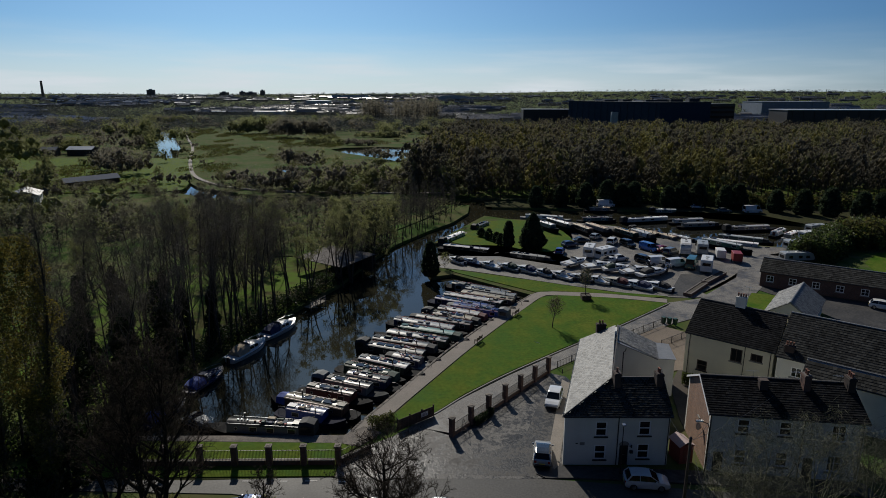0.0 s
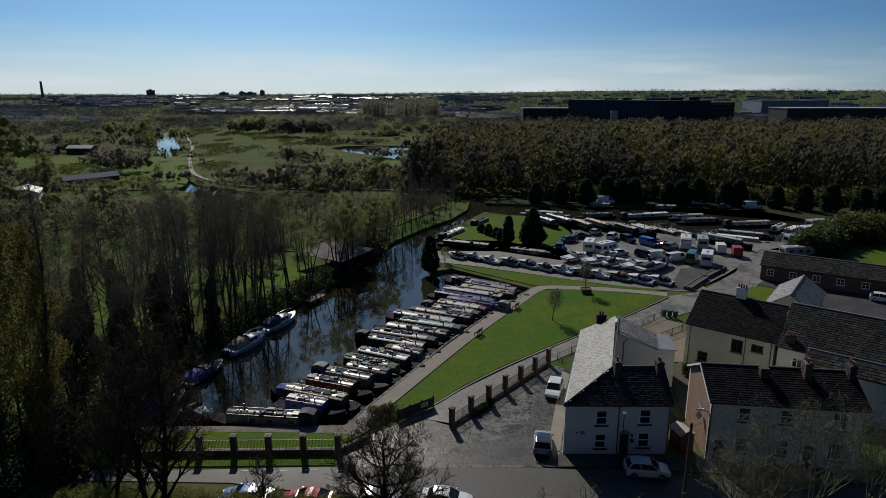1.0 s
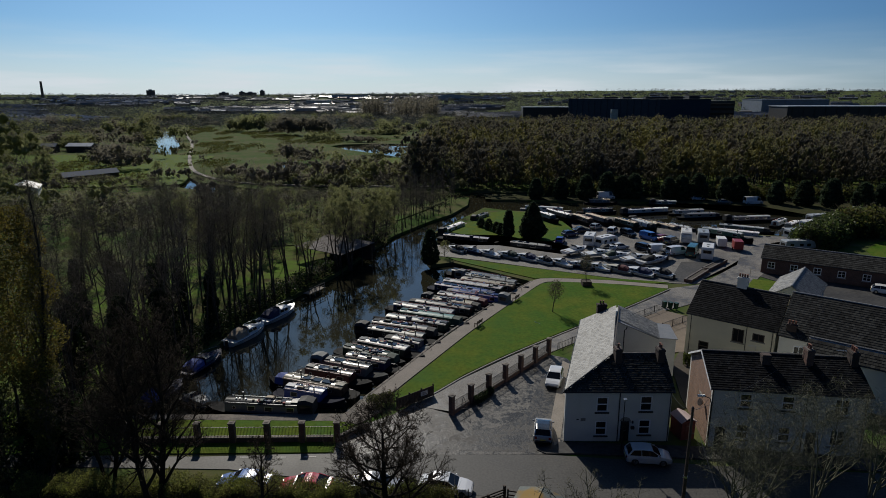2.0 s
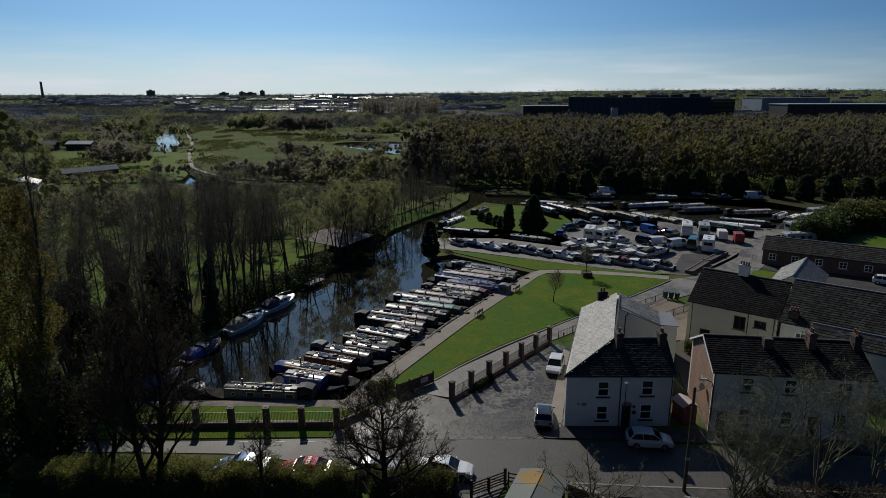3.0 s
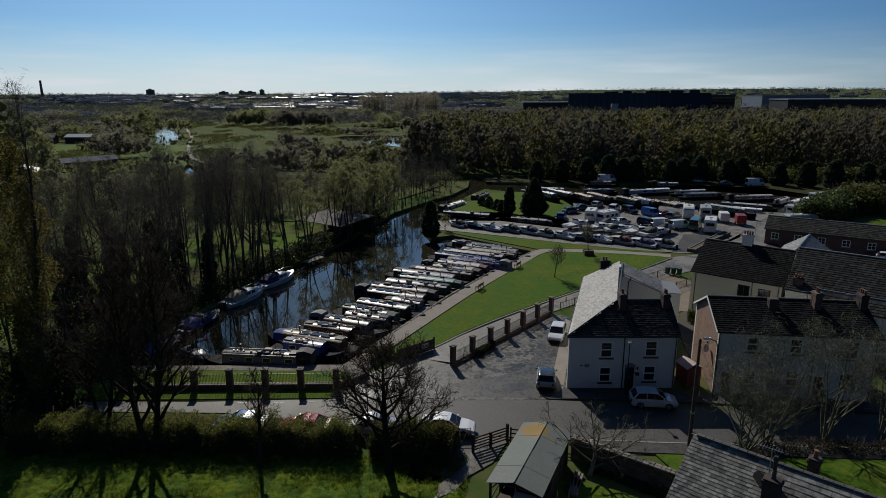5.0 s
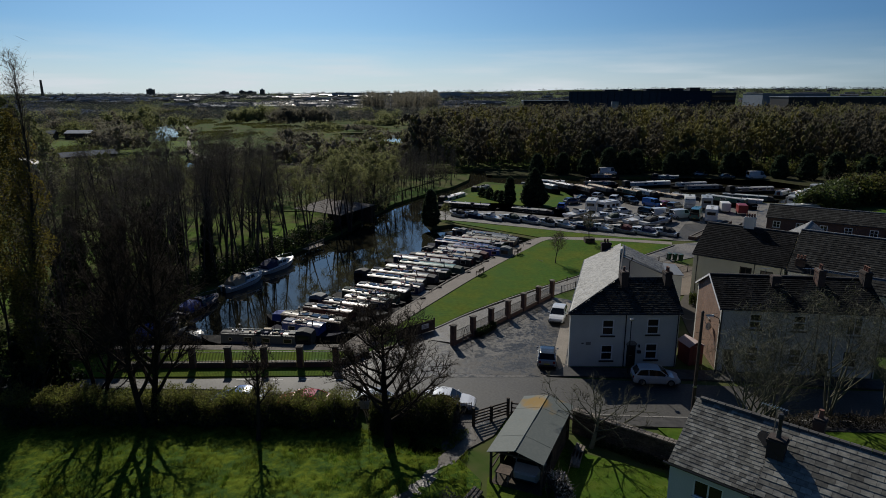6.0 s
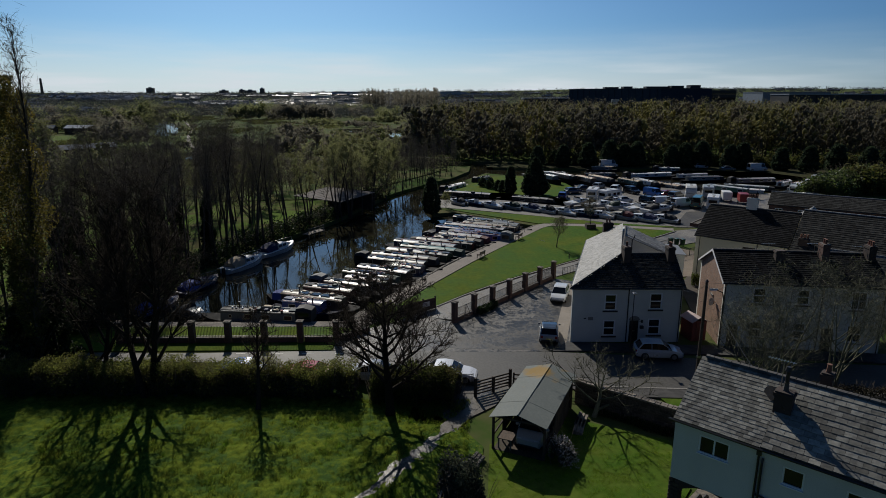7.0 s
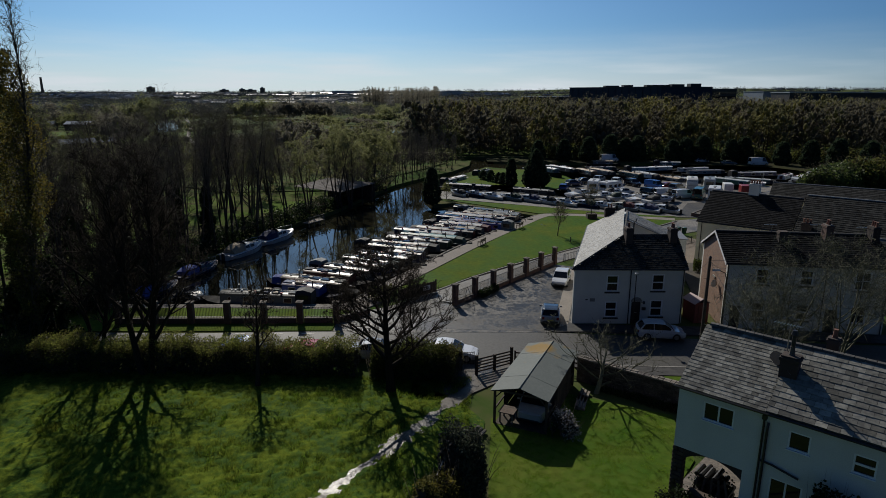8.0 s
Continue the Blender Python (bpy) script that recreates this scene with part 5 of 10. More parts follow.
def narrowboat(m, L, hull, cabin, roof, hood="none", hood_col=None, seed=0, near=True, label="", group="boats in the marina", roof_rough=0.5):
    """A steel narrowboat on the water: bow towards +x, waterline at z 0."""
    rd = random.Random(seed)
    b = thing("narrowboat", m, label, "boat", group)
    g = Geo()
    secs = [(-L / 2, 0.45, 0.62), (-L / 2 + 0.25, 0.85, 0.6), (-L / 2 + 0.9, 1.03, 0.56), (0, 1.05, 0.55), (L / 2 - 2.3, 1.05, 0.58), (L / 2 - 1.2, 0.82, 0.68), (L / 2 - 0.5, 0.42, 0.8), (L / 2, 0.05, 0.92)]
    g.loft([[(x, -w * 0.9, -0.45), (x, w * 0.9, -0.45), (x, w, z - 0.12), (x, w + 0.03, z - 0.1), (x, w, z), (x, -w, z), (x, -w - 0.03, z - 0.1), (x, -w, z - 0.12)] for x, w, z in secs])
    part("hull", g, old_roof(tuple(round(k * 1.2, 3) for k in hull), 0.7, 0.06), b)
    x0, x1 = -L / 2 + 1.7, L / 2 - 2.5
    h0, h1 = 0.55, 1.42
    w0, w1 = 0.95, 0.8
    part("cabin", Geo().loft([[(x, -w0, h0), (x, w0, h0), (x, w1, h1), (x, -w1, h1)] for x in (x0, x1)]), paint(cabin, 0.3), b)
    part("roof", Geo().loft([[(x, -w1 - 0.04, h1), (x, w1 + 0.04, h1), *[(x, (w1 + 0.02) * u, h1 + 0.03 + 0.17 * (1 - u * u)) for u in (1, 0.75, 0.5, 0.25, 0, -0.25, -0.5, -0.75, -1)]] for x in (x0 - 0.12, x1 + 0.15)]),
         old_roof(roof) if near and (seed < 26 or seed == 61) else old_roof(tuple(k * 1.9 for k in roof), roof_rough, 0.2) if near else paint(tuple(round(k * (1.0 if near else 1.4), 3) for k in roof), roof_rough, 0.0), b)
    for s in (-1, 1):
        part("handrail", Geo().tube([(x0 + 0.1, s * (w1 - 0.04), h1 + 0.12), (x1 - 0.1, s * (w1 - 0.04), h1 + 0.12)], 0.025, 4), paint(cabin if rd.random() < 0.5 else RED, 0.35), b)
        n = max(int((x1 - x0) / (1.9 if near else 2.6)), 2)
        lean = math.degrees(math.atan2(w0 - w1, h1 - h0))
        for i in range(n):
            cx = x0 + (x1 - x0) * (i + 0.5 + rd.uniform(-0.12, 0.12)) / n
            port = rd.random() < 0.3
            wm = Matrix.Translation((cx, s * (w0 + w1) / 2, (h0 + h1) / 2 + 0.05)) @ Matrix.Rotation(radians(lean * s), 4, "X")
            if port:
                fr = Geo().add([(0.2 * math.cos(a), s * 0.02, 0.2 * math.sin(a)) for a in np.linspace(0, 6.283, 11)[:-1]] + [(0.2 * math.cos(a), -s * 0.02, 0.2 * math.sin(a)) for a in np.linspace(0, 6.283, 11)[:-1]],
                               [tuple(range(10)), tuple(range(19, 9, -1))] + [(k, 10 + k, 10 + (k + 1) % 10, (k + 1) % 10) for k in range(10)], wm)
                pn = Geo().add([(0.15 * math.cos(a), s * 0.024, 0.15 * math.sin(a)) for a in np.linspace(0, 6.283, 11)[:-1]], [tuple(range(10))], wm)
            else:
                ww = 0.42 if near else 0.55
                fr = Geo().box(-ww, -0.02, -0.25, ww, 0.02, 0.25, wm)
                pn = Geo().box(-ww + 0.05, -0.026, -0.2, ww - 0.05, 0.026, 0.2, wm)
            fo = part("window", fr, M_STEEL, b)
            part("pane", pn, M_GLASS, fo)
    # stern: counter deck, hatch, tiller, doors; bow: well deck and fender
    part("hatch", Geo().box(x0 - 0.1, -0.38, h1 + 0.1, x0 + 0.9, 0.38, h1 + 0.25), old_roof(roof), b)
    part("stern_door", Geo().box(x0 - 0.05, -0.35, 0.6, x0 - 0.01, 0.35, h1), paint(MAROON if rd.random() < 0.5 else cabin, 0.4), b)
    part("tiller", Geo().tube([(-L / 2 + 0.2, 0, 0.6), (-L / 2 + 0.25, 0, 1.15), (-L / 2 + 0.6, 0, 1.22), (-L / 2 + 1.1, 0, 1.2)], 0.03, 5), M_BLACK, b)
    part("bow_fender", Geo().tube([(L / 2 - 0.05, -0.12, 0.55), (L / 2 + 0.12, 0, 0.5), (L / 2 - 0.05, 0.12, 0.55)], 0.09, 6), M_TYRE, b)
    part("well_deck", Geo().box(x1 + 0.02, -0.8, 0.35, L / 2 - 1.3, 0.8, 0.42), M_WOODDARK, b)
    hc = paint(hood_col or BLACKC, 0.75)
    if hood in ("cratch", "both"):
        part("cratch_cover", Geo().loft([[(x, -0.86, 0.58), (x, 0.86, 0.58), (x, 0.66, z - 0.15), (x, 0.0, z), (x, -0.66, z - 0.15)] for x, z in ((x1 + 0.02, 1.62), (x1 + 1.25, 1.5))]
                                         + [[(x1 + 1.5, -0.6, 0.6), (x1 + 1.5, 0.6, 0.6), (x1 + 1.45, 0.3, 0.9), (x1 + 1.42, 0, 1.0), (x1 + 1.45, -0.3, 0.9)]]), hc, b, "canvas cratch cover")
    if hood in ("pram", "both"):
        part("pram_hood", Geo().loft([[(x, -0.9, 0.6), (x, 0.9, 0.6), (x, 0.84, z - 0.3), (x, 0.6, z), (x, -0.6, z), (x, -0.84, z - 0.3)] for x, z in ((x0 - 1.55, 1.85), (x0 - 0.7, 2.08), (x0 + 0.05, 1.95))]), hc, b, "canvas stern hood")
        for s in (-1, 1):
            part("hood_window", Geo().box(x0 - 1.3, s * 0.875 - 0.01, 1.05, x0 - 0.25, s * 0.875 + 0.01, 1.6), M_GLASS, b)
    # roof gear
    for i in range(rd.randint(2, 4)):
        x = rd.uniform(x0 + 1.2, x1 - 0.4)
        part("roof_vent", Geo().tube([(x, 0.1, h1 + 0.15), (x, 0.1, h1 + 0.25), (x, 0.1, h1 + 0.27), (x, 0.1, h1 + 0.32)], [0.06, 0.06, 0.13, 0.05], 8), M_STEEL, b)
    x = rd.uniform(x1 - 2.0, x1 - 0.8)
    part("stove_pipe", Geo().tube([(x, -0.5, h1 + 0.05), (x, -0.5, h1 + 0.65), (x, -0.5, h1 + 0.7)], [0.07, 0.07, 0.1], 7), M_BLACK, b)
    for i in range(rd.randint(0, 3)):
        x = x0 + 1.5 + i * 1.35
        if x < x1 - 1.6:
            part("solar_panel", Geo().box(x, -0.35, h1 + 0.21, x + 1.15, 0.35, h1 + 0.25), M_SOLAR, b)
    if rd.random() < 0.45:
        y = 0.55
        part("boat_pole", Geo().tube([(x0 + 0.6, y, h1 + 0.14), (x1 - 0.8, y - 0.1, h1 + 0.14)], 0.03, 5), M_WOODGREY, b)
    for i in range(rd.randint(0, 5) if near else 0):
        x, y = rd.uniform(x0 + 1, x1 - 0.5), rd.choice((-0.5, 0.5, 0.2))
        part("plant_pot", Geo().tube([(x, y, h1 + 0.06), (x, y, h1 + 0.3)], [0.09, 0.14], 7), paint(rd.choice((RED, GREY, TAN, BLUE)), 0.7), b)
    for i in range(rd.randint(2, 5) if near else 1):
        # coal sacks, boxes and folded covers
        x, y = rd.uniform(x0 + 1.2, x1 - 0.9), rd.choice((-0.35, 0.3, 0.0))
        w, d, hh = rd.uniform(0.2, 0.5), rd.uniform(0.15, 0.28), rd.uniform(0.12, 0.32)
        part("roof_box", Geo().loft([[(x - w * k, y - d * k, z), (x + w * k, y - d * k, z), (x + w * k, y + d * k, z), (x - w * k, y + d * k, z)] for k, z in ((1.0, h1 + 0.08), (1.02, h1 + 0.1 + hh * 0.7), (0.8, h1 + 0.1 + hh))]),
             paint(rd.choice((BLACKC, BROWN, GREY, NAVY, TAN, DKGREEN)), 0.7), b)
    if rd.random() < 0.5 and near:
        x = rd.uniform(x0 + 2, x1 - 1)
        a = np.linspace(0, 6.283, 13)
        part("life_ring", Geo().tube([(x + 0.27 * math.cos(t), 0.3 + 0.27 * math.sin(t), h1 + 0.25) for t in a], 0.06, 5, caps=False), paint(RED, 0.5), b)
    return b


# moored side by side along the quay: x, y, cabin length, turn
ROW = [(-14.5, 60.5, 8.5, -17), (-14.6, 62.6, 11.5, -21), (-12.7, 65.1, 10, -20), (-11.1, 67.1, 10.2, -22), (-9.5, 68.9, 9.5, -23), (-9.2, 70.9, 10.2, -25), (-7.3, 72.9, 11, -25), (-5.0, 74.6, 8.0, -25),
       (-6.2, 77.3, 12.6, -22), (-5.6, 79.7, 12.2, -21), (-4.1, 82.0, 13.2, -22), (-2.0, 84.1, 12.2, -22), (-2.6, 86.7, 13.6, -24), (-0.3, 88.5, 13, -24), (1.6, 90.1, 11, -25), (2.8, 92.2, 11, -27), (5.0, 93.9, 12, -25),
       (3.3, 96.6, 13.4, -28), (5.3, 98.6, 14.5, -27), (7.2, 100.2, 13.5, -28), (8.3, 102.2, 14, -30), (6.8, 104.4, 15, -32)]
LOOKS = [(NAVY, BLUE, (0.30, 0.36, 0.60), "none", None, "navy blue narrowboat with pale roof panels"), (BLACKC, BROWN, CREAM, "cratch", BLUE, "long narrowboat with cream roof and blue cover"),
         (BLACKC, MAROON, BROWN, "none", None, "dark maroon narrowboat with cluttered roof"), (GREY, GREY, GREY, "pram", GREY, "grey steel boat with canvas wheelhouse"),
         (BLACKC, NAVY, LTGREY, "none", None, "narrowboat with shiny pale steel roof"), (BLACKC, DKGREEN, GREEN, "cratch", DKGREEN, "green narrowboat with green canvas cover"),
         (BLACKC, BLACKC, WHITE, "none", None, "black narrowboat with white roof"), (WHITE, NAVY, LTGREY, "cratch", BLACKC, "short blue boat with solar panel"),
         (BLACKC, BLACKC, GREY, "pram", BLACKC, "black narrowboat with patched grey roof"), (BLACKC, MAROON, GREY, "cratch", BLACKC, "dark narrowboat with black bow cover"),
         (BLACKC, DKGREEN, LTGREY, "none", None, "dark green narrowboat with grey roof"), (BLACKC, DKGREEN, TEAL, "cratch", DKGREEN, "narrowboat with pale teal roof"),
         (BLACKC, NAVY, WHITE, "none", None, "long navy narrowboat with white roof"), (BLACKC, BLACKC, GREY, "cratch", BLACKC, "black narrowboat with dull grey roof"),
         (BLACKC, BROWN, CREAM, "both", BLACKC, "brown narrowboat with cream roof"), (BLACKC, MAROON, WHITE, "cratch", MAROON, "maroon narrowboat with white roof"),
         (NAVY, BLUE, BLUE, "both", GREY, "bright blue narrowboat with blue roof"), (NAVY, NAVY, BLUE, "cratch", NAVY, "dark blue narrowboat with blue cover"),
         (BLACKC, DKGREEN, WHITE, "none", None, "long green narrowboat with white roof"), (BLACKC, BROWN, CREAM, "none", None, "brown narrowboat with cream and tan roof"),
         (BLACKC, GREY, LTGREY, "pram", GREY, "grey narrowboat with light roof"), (BLACKC, BLACKC, GREY, "none", None, "black narrowboat with dark roof")]
for i, ((x, y, L, a), (h, c, r, hd, hcol, lb)) in enumerate(zip(ROW, LOOKS)):
    flip = 180 if i % 3 == 1 else 0
    narrowboat(pose(x, y, WATER_Z, 0, 0, a + flip), L, h, c, r, hd, hcol, 20 + i, True, lb, roof_rough=0.26 if i in (4, 6, 12) else 0.34)
narrowboat(pose(-19.0, 57.8, WATER_Z, 0, 0, 174), 12.0, BLACKC, GREY, (0.06, 0.062, 0.062), "pram", BLACKC, 61, True, "grey narrowboat with dull dark roof by the quay", roof_rough=0.75)
# boats further off: x, y, length, turn
FAR_BOATS = [(28.8, 171.6, 14.6, -20), (42.6, 168.9, 11.3, 4), (56.8, 168.7, 16.7, 14), (67.8, 167.0, 12.5, 10), (68.5, 161.6, 12.9, 8), (80.2, 157.8, 15.0, 8), (67.8, 140.6, 15.7, -30), (72.3, 145.2, 13.7, -30),
             (51.0, 151.2, 12, -65), (54.2, 147.6, 12, -66), (57.6, 145.6, 10, -64), (2.4, 146.0, 13.2, 61), (5.4, 134.2, 14.8, -24), (18.4, 127.4, 11.7, -28), (10.0, 160.1, 10.1, 60), (85.2, 152.9, 10.3, 44), (87.0, 150.0, 10, 42), (66.5, 181.4, 10.1, -6), (47.5, 184.3, 10.1, 0)]
FAR_LOOKS = [(WHITE, WHITE, LTGREY), (BLACKC, DKGREEN, GREY), (BLACKC, LTGREY, WHITE), (BLACKC, LTGREY, LTGREY), (BLACKC, GREY, GREY), (BLACKC, NAVY, LTGREY), (BLACKC, LTGREY, WHITE), (BLACKC, DKGREEN, LTGREY),
             (BLACKC, BROWN, TAN), (BLACKC, GREY, TAN), (BLACKC, NAVY, LTGREY), (CREAM, CREAM, WHITE), (BLACKC, BLACKC, NAVY), (BLACKC, BLACKC, GREY), (BLACKC, GREY, GREY), (BLACKC, WHITE, WHITE), (WHITE, GREY, WHITE), (BLACKC, DKGREEN, LTGREY), (BLACKC, BROWN, TAN)]
COLNAME = {(0.20, 0.21, 0.21): "grey", WHITE: "white", CREAM: "cream", BLUE: "blue", NAVY: "navy blue", GREEN: "green", DKGREEN: "dark green", RED: "red", MAROON: "maroon", BLACKC: "black", GREY: "grey", LTGREY: "pale grey", BROWN: "brown", TEAL: "teal", TAN: "tan"}
for i, ((x, y, L, a), (h, c, r)) in enumerate(zip(FAR_BOATS, FAR_LOOKS)):
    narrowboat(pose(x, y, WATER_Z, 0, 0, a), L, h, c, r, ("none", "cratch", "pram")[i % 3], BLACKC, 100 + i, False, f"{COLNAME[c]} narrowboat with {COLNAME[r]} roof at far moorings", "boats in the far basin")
# hauled out on the hard, roofs towards the basin
for i, (x, y, L, a, c, r) in enumerate([(26.0, 156.3, 13, -66, GREY, WHITE), (30.2, 157.4, 13, -64, BROWN, WHITE), (35.0, 150.8, 11, -70, BROWN, TAN), (38.8, 151.6, 11.5, -66, GREY, TAN), (44.6, 145.9, 11, -66, DKGREEN, TAN), (47.9, 145.0, 10, -68, WHITE, LTGREY), (62.9, 134.4, 13, -52, GREEN, LTGREY)]):
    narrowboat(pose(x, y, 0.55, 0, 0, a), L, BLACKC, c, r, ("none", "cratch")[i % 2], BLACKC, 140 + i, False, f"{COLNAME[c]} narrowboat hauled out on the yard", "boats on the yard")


def cruiser(m, L, hull, top, canopy, seed, label, group, chocks=True):
    """A small fibreglass cruiser: bow towards +x; keel at z 0."""
    rd = random.Random(seed)
    b = thing("cabin_cruiser", m, label, "boat", group)
    W = 0.36 * L / 2 * 1.05
    W = min(W, 1.25)
    secs = [(-L / 2, 0.92, 0.75, 0.3), (-L / 4, 1.0, 0.78, 0.22), (L * 0.1, 1.0, 0.86, 0.2), (L * 0.3, 0.78, 0.96, 0.28), (L * 0.43, 0.36, 1.04, 0.45), (L / 2, 0.03, 1.1, 0.8)]
    part("hull", Geo().loft([[(x, 0, k * 0.55), (x, W * w * 0.72, k), (x, W * w, z - 0.14), (x, W * w + 0.03, z - 0.1), (x, W * w, z), (x, -W * w, z), (x, -W * w - 0.03, z - 0.1), (x, -W * w, z - 0.14), (x, -W * w * 0.72, k)] for x, w, z, k in secs]),
         paint(hull, 0.25), b)
    part("rubbing_strake", Geo().tube([(x, W * w + 0.035, z - 0.1) for x, w, z, k in secs], 0.03, 4).tube([(x, -W * w - 0.035, z - 0.1) for x, w, z, k in secs], 0.03, 4), paint(NAVY if rd.random() < 0.5 else BLACKC, 0.5), b)
    part("cabin", Geo().loft([[(x, -W * w, z0), (x, W * w, z0), (x, W * w * 0.86, z1), (x, 0, z1 + 0.05), (x, -W * w * 0.86, z1)] for x, w, z0, z1 in
                              ((-L * 0.08, 0.84, 0.75, 1.38), (L * 0.1, 0.82, 0.8, 1.36), (L * 0.26, 0.62, 0.9, 1.2), (L * 0.36, 0.4, 0.95, 1.02))]), paint(top, 0.25), b)
    for s in (-1, 1):
        for x in (-0.02 * L, 0.1 * L):
            part("window", Geo().slab((x - 0.06 * L, s * W * 0.84, 1.02), (x + 0.04 * L, s * W * 0.83, 1.02), (x + 0.03 * L, s * W * 0.755, 1.28), (x - 0.06 * L, s * W * 0.765, 1.28), 0.03 * -s), M_CARGLASS, b)
    part("windscreen", Geo().slab((-L * 0.05, -W * 0.7, 1.38), (-L * 0.05, W * 0.7, 1.38), (-L * 0.1, W * 0.6, 1.75), (-L * 0.1, -W * 0.6, 1.75), 0.03), M_CARGLASS, b)
    if canopy:
        part("canopy", Geo().loft([[(x, -W * 0.8, 0.78), (x, W * 0.8, 0.78), (x, W * 0.72, z - 0.2), (x, W * 0.45, z), (x, -W * 0.45, z), (x, -W * 0.72, z - 0.2)] for x, z in ((-L * 0.38, 1.18), (-L * 0.26, 1.52), (-L * 0.11, 1.58))]),
             paint(canopy, 0.8), b, "canvas cockpit canopy")
    else:
        part("cockpit", Geo().box(-L * 0.45, -W * 0.8, 0.5, -L * 0.1, W * 0.8, 0.765), M_WOODDARK, b)
    r = [(L * 0.1, W * 0.95, 1.3), (L * 0.32, W * 0.68, 1.45), (L * 0.47, 0, 1.55), (L * 0.32, -W * 0.68, 1.45), (L * 0.1, -W * 0.95, 1.3)]
    part("bow_rail", Geo().tube(r, 0.018, 4), M_STEEL, b)
    if chocks:
        for x in (-L * 0.3, L * 0.22):
            part("chock", Geo().box(x - 0.1, -0.5, -0.28, x + 0.1, 0.5, 0.2), M_WOODDARK, b)
    else:
        part("outboard_motor", Geo().box(-L / 2 - 0.35, -0.15, 0.2, -L / 2, 0.15, 0.95), M_BLACK, b, bevel=0.04)
    return b


for i, (x, y) in enumerate([(2.6, 123.2), (6.0, 121.9), (9.3, 119.6), (12.8, 118.3), (16.2, 116.6), (19.2, 114.2), (22.4, 112.6), (25.6, 110.9), (28.6, 109.5), (31.8, 108.3), (35.0, 106.6), (38.6, 105.9)]):
    hull = (WHITE, NAVY, WHITE, LTGREY, WHITE, WHITE)[i % 6]
    can = (BLACKC, None, None, DKGREEN, NAVY, BLACKC, None, DKGREEN, None, MAROON, NAVY, BLACKC)[i]
    cruiser(pose(x, y, -0.09, 0, 0, 136 + (i * 37 % 13) - 6), (4.8, 5.0, 5.4, 5.4, 5.8, 4.6, 5.6, 5.4, 5.0, 6.0, 6.4, 5.6)[i], hull, WHITE if i != 9 else CREAM, can, 200 + i,
            f"{COLNAME[hull]} cabin cruiser with {COLNAME[can] + ' canopy' if can else 'open cockpit'} at the edge", "cruisers on the hard", False)
for i, (x, y, a) in enumerate([(26.8, 121.2, 35), (30.6, 118.6, 15), (34.0, 116.6, 10), (37.2, 115.0, 20), (40.3, 113.8, 30), (33.8, 122.2, 30), (43.0, 116.2, 40)]):
    can = (None, None, DKGREEN, None, BLACKC, BLACKC, BLACKC)[i]
    cruiser(pose(x, y, 0.3, 0, 0, a), (6.4, 6.2, 5.6, 6.2, 7.6, 5.2, 5.0)[i], WHITE if i != 6 else BROWN, WHITE if i != 6 else BLACKC, can, 230 + i, f"white cabin cruiser parked on the yard with {COLNAME[can] + ' cover' if can else 'open cockpit'}" if i != 6 else "dark cruiser under a black cover on the yard", "cruisers on the hard")
cruiser(pose(-27.0, 78.6, WATER_Z - 0.3, 0, 0, 66) @ Matrix.Diagonal((1, 1, 1.3, 1)), 7.2, WHITE, WHITE, TAN, 250, "white cruiser moored under trees with tan cockpit cover", "cruisers on the canal", False)
cruiser(pose(-24.7, 86.5, WATER_Z - 0.3, 0, 0, 64) @ Matrix.Diagonal((1, 1, 1.3, 1)), 7.4, WHITE, WHITE, NAVY, 251, "white cruiser moored at the wooded bank", "cruisers on the canal", False)
# navy paint on these two carries the shade of the bank trees
cruiser(pose(-29.6, 69.6, WATER_Z - 0.3, 0, 0, 72), 7.0, NAVY, NAVY, BLUE, 252, "blue cruiser under a blue cover by the bank", "cruisers on the canal", False)
cruiser(pose(-31.0, 61.6, WATER_Z - 0.3, 0, 0, 70), 6.2, NAVY, NAVY, BLUE, 253, "dark blue cruiser by the bank with shade in its paint", "cruisers on the canal", False)
cruiser(pose(-26.2, 59.4, WATER_Z - 0.3, 0, 0, -35), 4.8, BLACKC, GREY, GREY, 254, "grey cruiser with a canvas wheelhouse", "cruisers on the canal", False)


# ---- vehicles ----
def wheel(parent, x, y, r, s):
    w = part("wheel", Geo().tube([(x, y - 0.1 * s, r), (x, y - 0.08 * s, r), (x, y + 0.08 * s, r), (x, y + 0.1 * s, r)], [r * 0.86, r, r, r * 0.86], 14), M_TYRE, parent)
    part("rim", Geo().tube([(x, y + 0.08 * s, r), (x, y + 0.108 * s, r)], [r * 0.64, r * 0.6], 10), M_STEEL, w)


